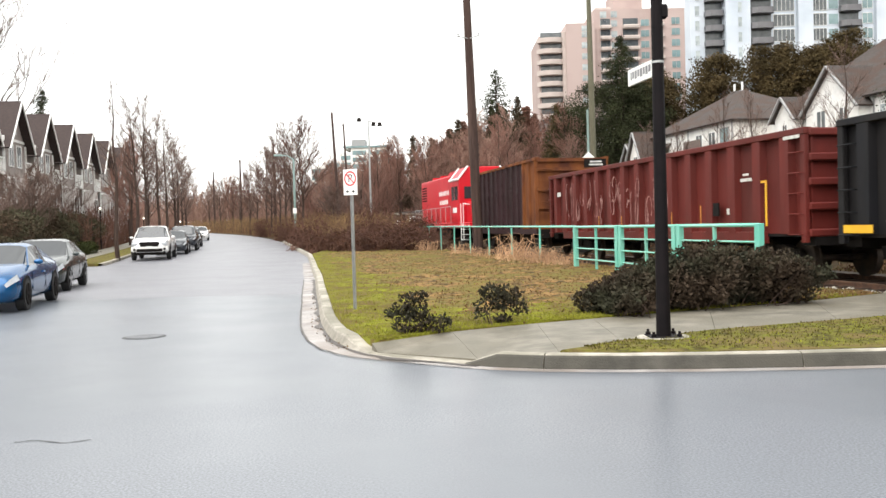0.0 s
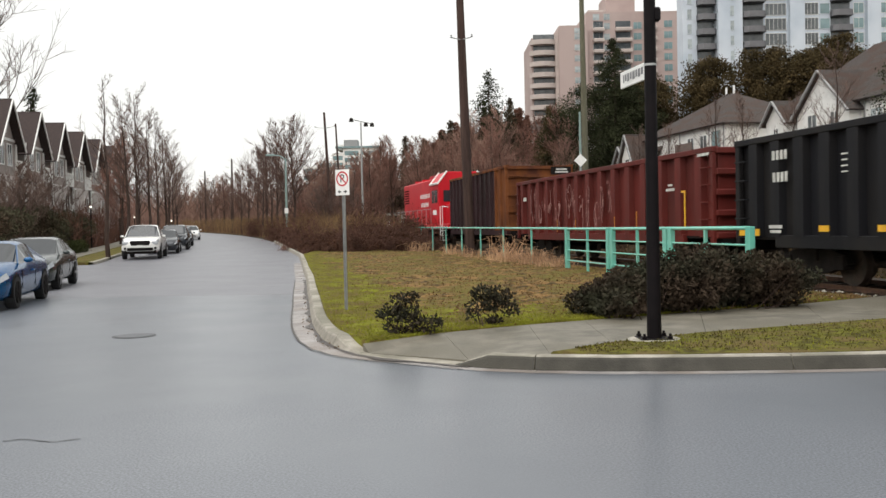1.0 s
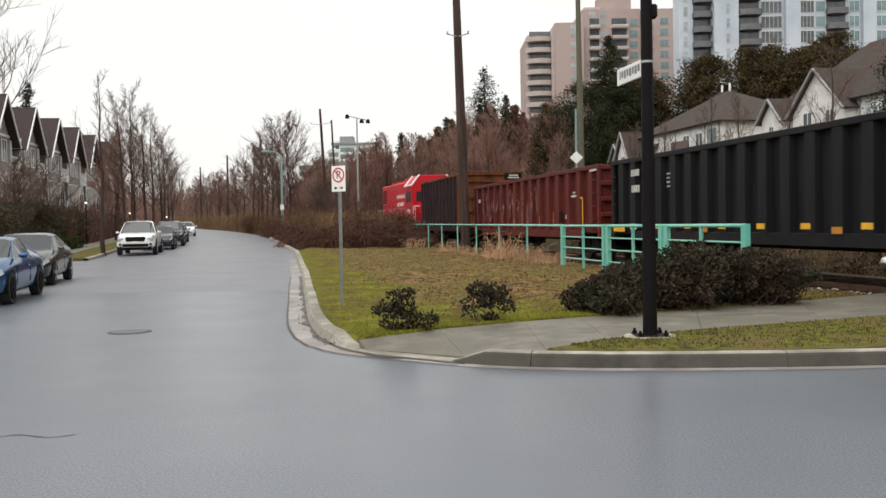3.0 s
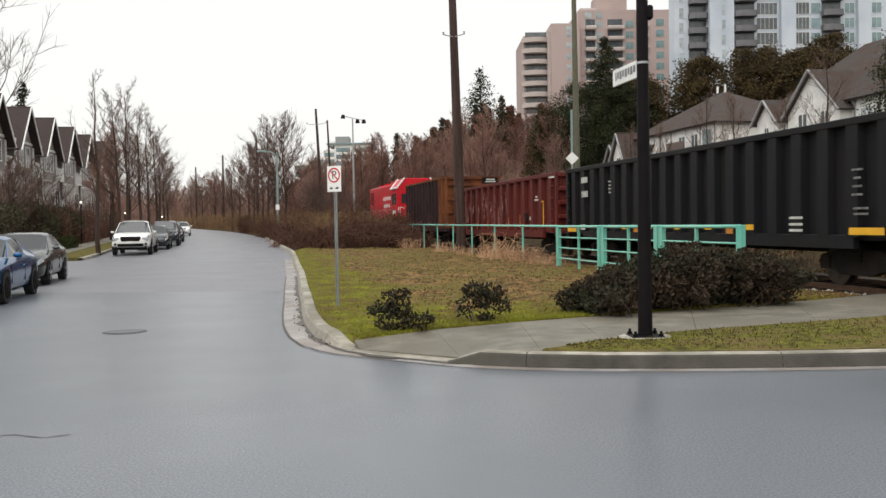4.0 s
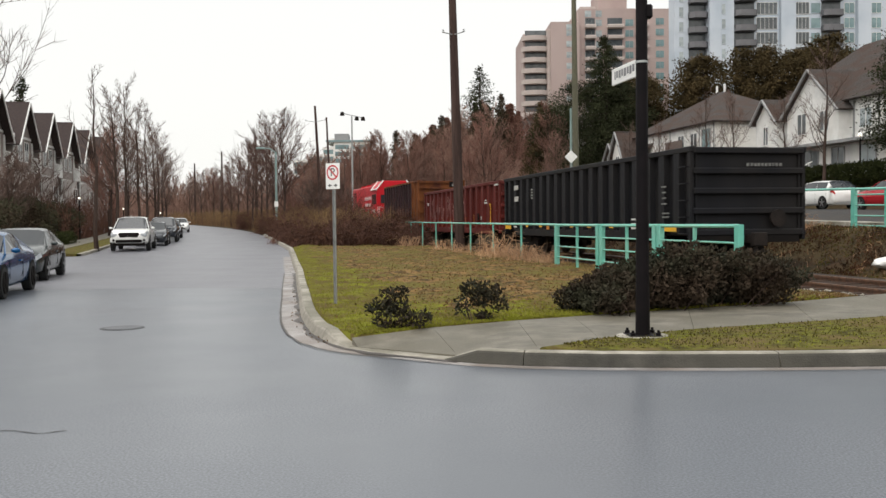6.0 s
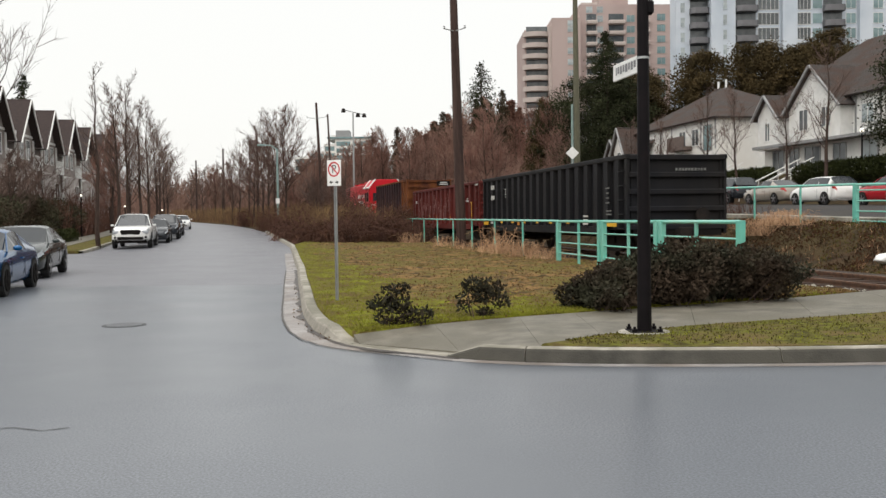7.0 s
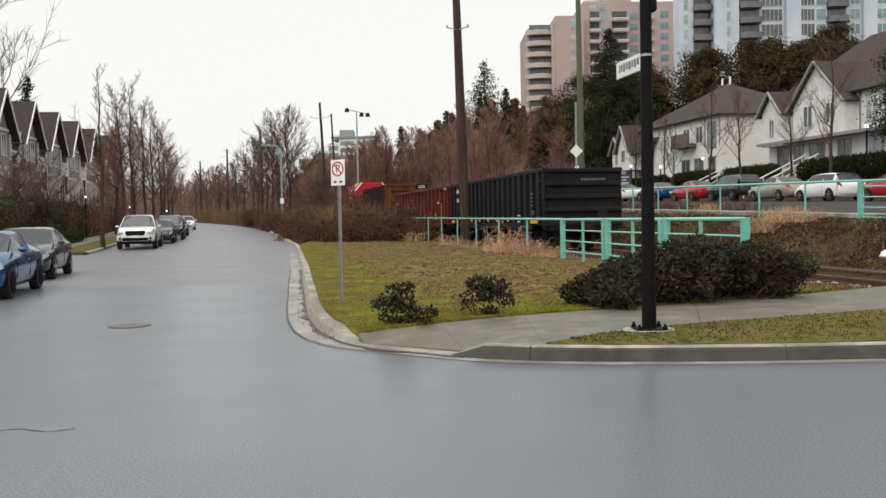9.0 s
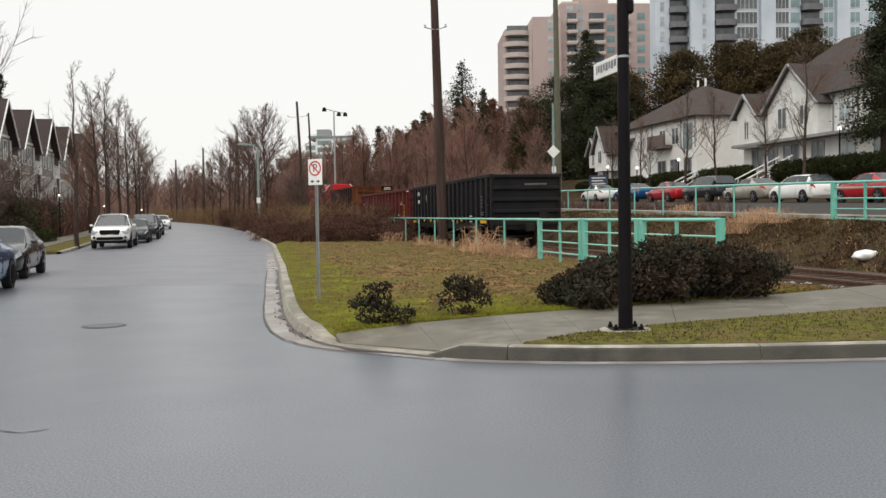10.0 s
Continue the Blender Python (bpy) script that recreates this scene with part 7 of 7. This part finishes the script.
    for k, (x, y, hgt, bare, sp, up) in enumerate(left_trees):
        bare_tree(100 + k, pose(x, y, 0.012 * (y - 35) + 0.1), "tall bare street tree with fine upright twigs", "street trees", height=hgt, spread=sp, limbs=13 if k == 0 else 24, twigs=4 if k == 0 else 7, bare=bare, up=up, thick=0.8)
    bare_tree(120, pose(-47.2, 97.0, 0.7, 0, 1, 0), "large bare tree rising behind the apartments", "street trees", height=29.0, spread=0.46, limbs=24, twigs=5, bare=0.3, up=1.0, thick=3.0)
    for k, (x, y) in enumerate(((-24.2, 71), (-25.8, 75))):
        bare_tree(121 + k, pose(x, y, 0.4), "dense reddish brown tree behind the street trees", "street trees", HILL_RED, height=8.6, spread=0.34, limbs=30, twigs=8, bare=0.2, up=1.0, thick=1.3)
    # dark evergreen shrubs and trees before the apartments
    rs = random.Random(12)
    for k, (x, y, w, hgt) in enumerate(((-19.6, 40, 2.6, 3.6), (-21.8, 43, 2.4, 4.2), (-24.5, 46, 2.8, 4.6), (-18.6, 36, 2.0, 3.0), (-23.6, 52, 2.4, 4.2), (-17.0, 32.5, 1.6, 2.2), (-25.5, 57, 2.4, 4.6), (-26.8, 64, 2.6, 4.5))):
        lumps = [(rs.uniform(-1, 1) * w * 0.6, rs.uniform(-1, 1) * w * 0.6, hgt * rs.uniform(0.2, 0.58), w * 0.5, w * 0.5, hgt * 0.2) for _ in range(7)]
        shrub("evergreen_shrub", pose(x, y, 0.1), "tall dark evergreen garden shrub before the apartments", lumps, 15000, 0.13, GARDEN_LEAF, group="garden shrubs", seed=140 + k, stems=50)
    for k, (x, y, hgt) in enumerate(((-21.0, 41, 4.2), (-24, 49, 4.6), (-22.5, 45.5, 4.2), (-26.0, 55, 4.8))):
        bare_tree(160 + k, pose(x, y, 0.1), "small bare garden tree with greyish twigs", "garden trees", height=hgt, spread=0.6, limbs=14, twigs=7, bare=0.25, up=0.7)
    conifer(170, pose(-42.6, 98, 0.6), 17, 7.0, "tall dark conifer behind the apartments", group="conifers")
    for k, (x, y, hgt) in enumerate(((-22.5, 50, 5.0), (-26, 60, 5.4), (-27.5, 66, 5.8), (-24.6, 55, 5.0))):
        bare_tree(180 + k, pose(x, y, 0.2), "bare grey-brown tree before the apartments", "garden trees", height=hgt, spread=0.55, limbs=20, twigs=6, bare=0.25, up=0.8, thick=1.1)
    # trees between road and track
    for k, (x, y, hgt, sp) in enumerate(((-11.4, 75, 10.6, 0.5), (-14.6, 86, 11.2, 0.55), (-16.4, 92, 10.5, 0.5), (-18.9, 101, 10.0, 0.5), (-20.8, 108, 10.5, 0.45), (-24, 118, 9.5, 0.45), (-27, 128, 9.5, 0.4), (-13.2, 80, 8.0, 0.5), (-31, 140, 9.5, 0.4), (-35, 152, 9.5, 0.4), (-8.5, 72, 4.8, 0.6), (-7.2, 79, 5.2, 0.6), (-10.2, 90, 5.6, 0.6), (-40, 165, 10, 0.4), (-46, 180, 10, 0.4))):
        bare_tree(200 + k, pose(x, y, ground_z(x, y)), "bare upright tree in the roadside thicket", "roadside trees", TWIG if k % 3 else TWIG_RED, height=hgt * 0.9, spread=sp * 1.15, limbs=22, twigs=7, bare=0.22, up=1.0, thick=1.3)
    # garden trees before the townhouses
    for k, (s, u, hgt, sp) in enumerate(((33.2, 20.3, 9.2, 0.42), (48.6, 20.8, 8.0, 0.5), (61.5, 20.6, 7.0, 0.5), (55, 21, 4.6, 0.6), (28, 26, 10, 0.4), (43.5, 20.6, 7.6, 0.55), (57.5, 21.3, 6.4, 0.55), (38.5, 21.2, 6.8, 0.45))):
        x, y = on_track(s, u)
        bare_tree(230 + k, pose(x, y, ground_z(x, y)), "slender bare garden tree before the townhouses", "garden trees", height=hgt, spread=sp * 0.8, limbs=17, twigs=5, bare=0.3, up=1.2, thick=0.9)
    # big evergreens round the houses
    for k, (x, y, hgt, w, nm, rd) in enumerate(((21.0, 104, 17.4, 14.0, FIR_GREEN, False), (17.8, 107, 12.6, 10.0, FIR_GREEN, True), (23.0, 106, 12.0, 9.0, FIR_GREEN, True), (23.6, 110, 13.0, 8.0, CEDAR_BROWN, True), (14.2, 110, 12.0, 6.5, CEDAR_BROWN, False), (27.0, 114, 14.0, 9.0, CEDAR_BROWN, True), (27.0, 50.5, 10.6, 6.0, FIR_GREEN, False))):
        conifer(250 + k, pose(x, y, ground_z(x, y) - 0.2), hgt, w, "large dense dark green fir" if nm is FIR_GREEN else "dense rusty brown cedar", nm, 2.4 if y > 60 else 5.0, 0.24 if y > 60 else 0.17, 0.06 if y > 60 else 0.22, "big evergreens", -0.2, rd)
    for k, (x, y, hgt, w) in enumerate(((38, 104, 17.5, 9), (43, 102, 17, 9), (48, 100, 16, 8), (33, 108, 17.0, 8), (54, 99, 18, 6.5), (27, 112, 15, 8), (60, 100, 16, 8), (50, 112, 19, 7))):
        conifer(270 + k, pose(x, y, ground_z(x, y)), hgt * (0.83 if k < 4 else 0.8), w * 1.2, "rounded rusty green cedar behind the townhouses", CEDAR_BROWN if k != 4 else FIR_GREEN, 3.4, 0.3, 0.06, "cedars behind the houses", -0.1, True)
    # hillside wood: a few built trees repeated with turns and sizes
    rs = random.Random(77)
    bases = [bare_tree(300 + k, pose(-2 + k, 120 + 4 * k, ground_z(-2 + k, 120 + 4 * k)), "bare reddish brown tree in the hillside wood", "hillside trees", HILL_TWIG if k % 2 else HILL_RED, height=10.0, spread=0.36, limbs=30, twigs=7, bare=0.12, up=1.1, thick=1.5) for k in range(4)]
    for k in range(300):
        f = rs.random()
        y = 92 + 118 * rs.random()
        px = rs.uniform(-0.095, 0.155)
        x = px * y
        u, s = us(x, y)
        if u < 9 + 0.05 * (y - 90) or (0.08 < px < 0.13 and y < 178 and k % 4):
            continue
        copy_thing(bases[k % 4], pose(x, y, ground_z(x, y) - 0.2, rs.uniform(-3, 3), rs.uniform(-3, 3), rs.uniform(0, 360)) @ Matrix.Scale(rs.uniform(0.6, 1.15), 4))
    cb = [conifer(320, pose(0.3, 172, ground_z(0.3, 172)), 13, 6.5, "dark slender conifer on the hillside", group="hillside conifers", needle=CEDAR_RED, dens=1.1, leaf=0.38), conifer(321, pose(12.9, 150, ground_z(12.9, 150)), 15, 6.0, "dark slender conifer on the hillside", group="hillside conifers", needle=CEDAR_DARK, dens=1.1, leaf=0.38)]
    for k in range(46):
        y = rs.uniform(150, 205)
        x = y * rs.uniform(-0.085, 0.12)
        if us(x, y)[0] > 14 + 0.05 * (y - 90):
            copy_thing(cb[0 if k % 4 else 1], pose(x, y, ground_z(x, y) - 0.2, 0, 0, rs.uniform(0, 360)) @ Matrix.Scale(rs.uniform(0.75, 1.2), 4))
    for x, y, sc in ((-5, 168, 0.95), (-1.5, 165, 0.9), (4.5, 172, 1.1), (6, 166, 0.9), (9.2, 160, 1.0), (16, 158, 0.8), (-8.5, 172, 0.8), (-11, 176, 0.7), (18, 172, 0.9), (-14, 180, 0.7)):
        copy_thing(cb[int(x) % 2], pose(x, y, ground_z(x, y), 0, 0, x * 40) @ Matrix.Scale(sc, 4))
    conifer(330, pose(9.4, 150, ground_z(9.4, 150)), 20, 15.0, "tall thin open-branched conifer on the hillside", group="hillside conifers", dens=0.35, leaf=0.36, start=0.4, droop=0.05)
    for k in range(80):
        y = rs.uniform(112, 190)
        x = y * rs.uniform(-0.155, -0.04)
        u, sv = us(x, y)
        if abs(u + bend(sv)) > 4.5 and x > along(RIGHT_EDGE, y) + 4:
            copy_thing(bases[k % 4], pose(x, y, ground_z(x, y) - 0.2, 0, 0, rs.uniform(0, 360)) @ Matrix.Scale(rs.uniform(0.8, 1.25), 4))
    # far wood closing the valley
    for k in range(60):
        y = rs.uniform(190, 330)
        x = y * rs.uniform(-0.36, -0.06)
        if along(LEFT_EDGE, min(y, 229)) - 3 < x < along(RIGHT_EDGE, min(y, 229)) + 3:
            continue
        copy_thing(bases[k % 4], pose(x, y, ground_z(x, y) - 0.3, 0, 0, rs.uniform(0, 360)) @ Matrix.Scale(rs.uniform(0.8, 1.3), 4))


build_planting()


# ---------------------------------------------------------------- grass blades and litter on the lawn
def build_ground_cover():
    rng = np.random.default_rng(90)

    def scatter(name, label, n, pick, size, material, aspect, up):
        pts = []
        while len(pts) < n:
            v, h = rng.random() ** 2.2, rng.random()
            x, y, z = lawn_point(v * 0.95, h)
            if rng.random() < pick(x, y, v, h):
                pts.append((x, y, z - 0.005))
        vv, ff = leaves(np.array(pts), size, rng, up, aspect)
        tagged(mesh_arrays(name, vv, ff, material), label, "grass" if material is GRASS else "leaves", kind="stuff")

    scatter("grass", "short mossy green grass blades", 46000, lambda x, y, v, h: 1.0 - 0.95 * dry_part(x, y, h), 0.032, GRASS, 0.25, 2.5)
    scatter("leaf_litter", "brown dead leaves scattered on the lawn", 22000, lambda x, y, v, h: 0.02 + dry_part(x, y, h), 0.045, LITTER, 0.6, 0.5)
    pts = []
    for _ in range(9000):
        x = rng.uniform(1.5, 8.5)
        lo, hi = np.interp(x, [1.28, 3.3, 8.5], [9.5, 9.26, 9.4]), np.interp(x, [p[0] for p in WALK_LOW[2:]], [p[1] for p in WALK_LOW[2:]]) - 0.04
        if hi > lo:
            y = rng.uniform(lo, hi)
            k = (y - lo) / max(0.01, hi - lo)
            pts.append((x, y, 0.148 + 0.022 * math.sin(math.pi * k)))
    vv, ff = leaves(np.array(pts), 0.026, rng, 0.9, 0.4)
    tagged(mesh_arrays("grass", vv[: len(vv) // 8 * 4], ff[: len(ff) // 2], GRASS), "short green grass on the verge", "grass", kind="stuff")
    vv2, ff2 = leaves(np.array(pts[len(pts) // 2:]), 0.032, rng, 0.9, 0.45)
    tagged(mesh_arrays("leaf_litter", vv2, ff2, MOSS), "brown moss and leaf litter on the verge", "leaves", kind="stuff")
    # pale loose gravel where the footpath meets the ballast
    vv, ff = [], []
    for _ in range(420):
        s_, u_ = rng.uniform(-3.0, 3.5), rng.uniform(-3.4, -1.6)
        x, y = on_track(s_, u_)
        if y < np.interp(x, [p[0] for p in WALK_UP], [p[1] for p in WALK_UP]) + 0.05:
            continue
        r = rng.uniform(0.02, 0.055)
        c = np.array([x, y, 0.1 + 0.03 * rng.random()])
        o = len(vv)
        vv += [c + r * rng.uniform(0.6, 1.2) * np.array(d) for d in ((1, 0, 0), (0, 1, 0), (-1, 0, 0), (0, -1, 0), (0.2, 0.1, 0.7), (0, 0, -0.6))]
        ff += [(o + a, o + (a + 1) % 4, o + 4) for a in range(4)] + [(o + (a + 1) % 4, o + a, o + 5) for a in range(4)]
    tagged(mesh_arrays("gravel", np.array(vv), ff, CONCRETE), "pale loose gravel beside the track", "gravel", kind="stuff")
    # gutter litter
    pts = []
    for _ in range(90):
        i = rng.integers(4, 13)
        f = rng.random()
        a, b = Vector(KERB_LINE[i]), Vector(KERB_LINE[i + 1])
        p = a.lerp(b, f) - kerb_normal(i) * abs(rng.normal()) * 0.12
        pts.append((p.x, p.y, 0.02 + 0.012 * max(0, p.y - 35)))
    vv, ff = leaves(np.array(pts), 0.035, rng, 0.05, 0.7)
    tagged(mesh_arrays("gutter_leaves", vv, ff, LITTER), "dark wet leaves in the gutter", "leaves", kind="stuff")


build_ground_cover()


# ---------------------------------------------------------------- movement
def motions():
    """The train rolls away along the track; its wheelsets turn with it."""
    for car, off in TRAIN:
        rows = []
        for k in range(0, 21):
            t = k * 0.5
            x, y = rail_at(rear_at(t) + off)
            rows.append((t, pose(x, y, RAIL_TOP, 0, 0, rail_heading(rear_at(t) + off))))
        walk(car, rows)
    for w, y, r in WHEELSETS:
        walk(w, [(k * 0.125, pose(0, y, r, -math.degrees((rear_at(k * 0.125) - rear_at(0)) / r), 0, 0)) for k in range(81)])


motions()
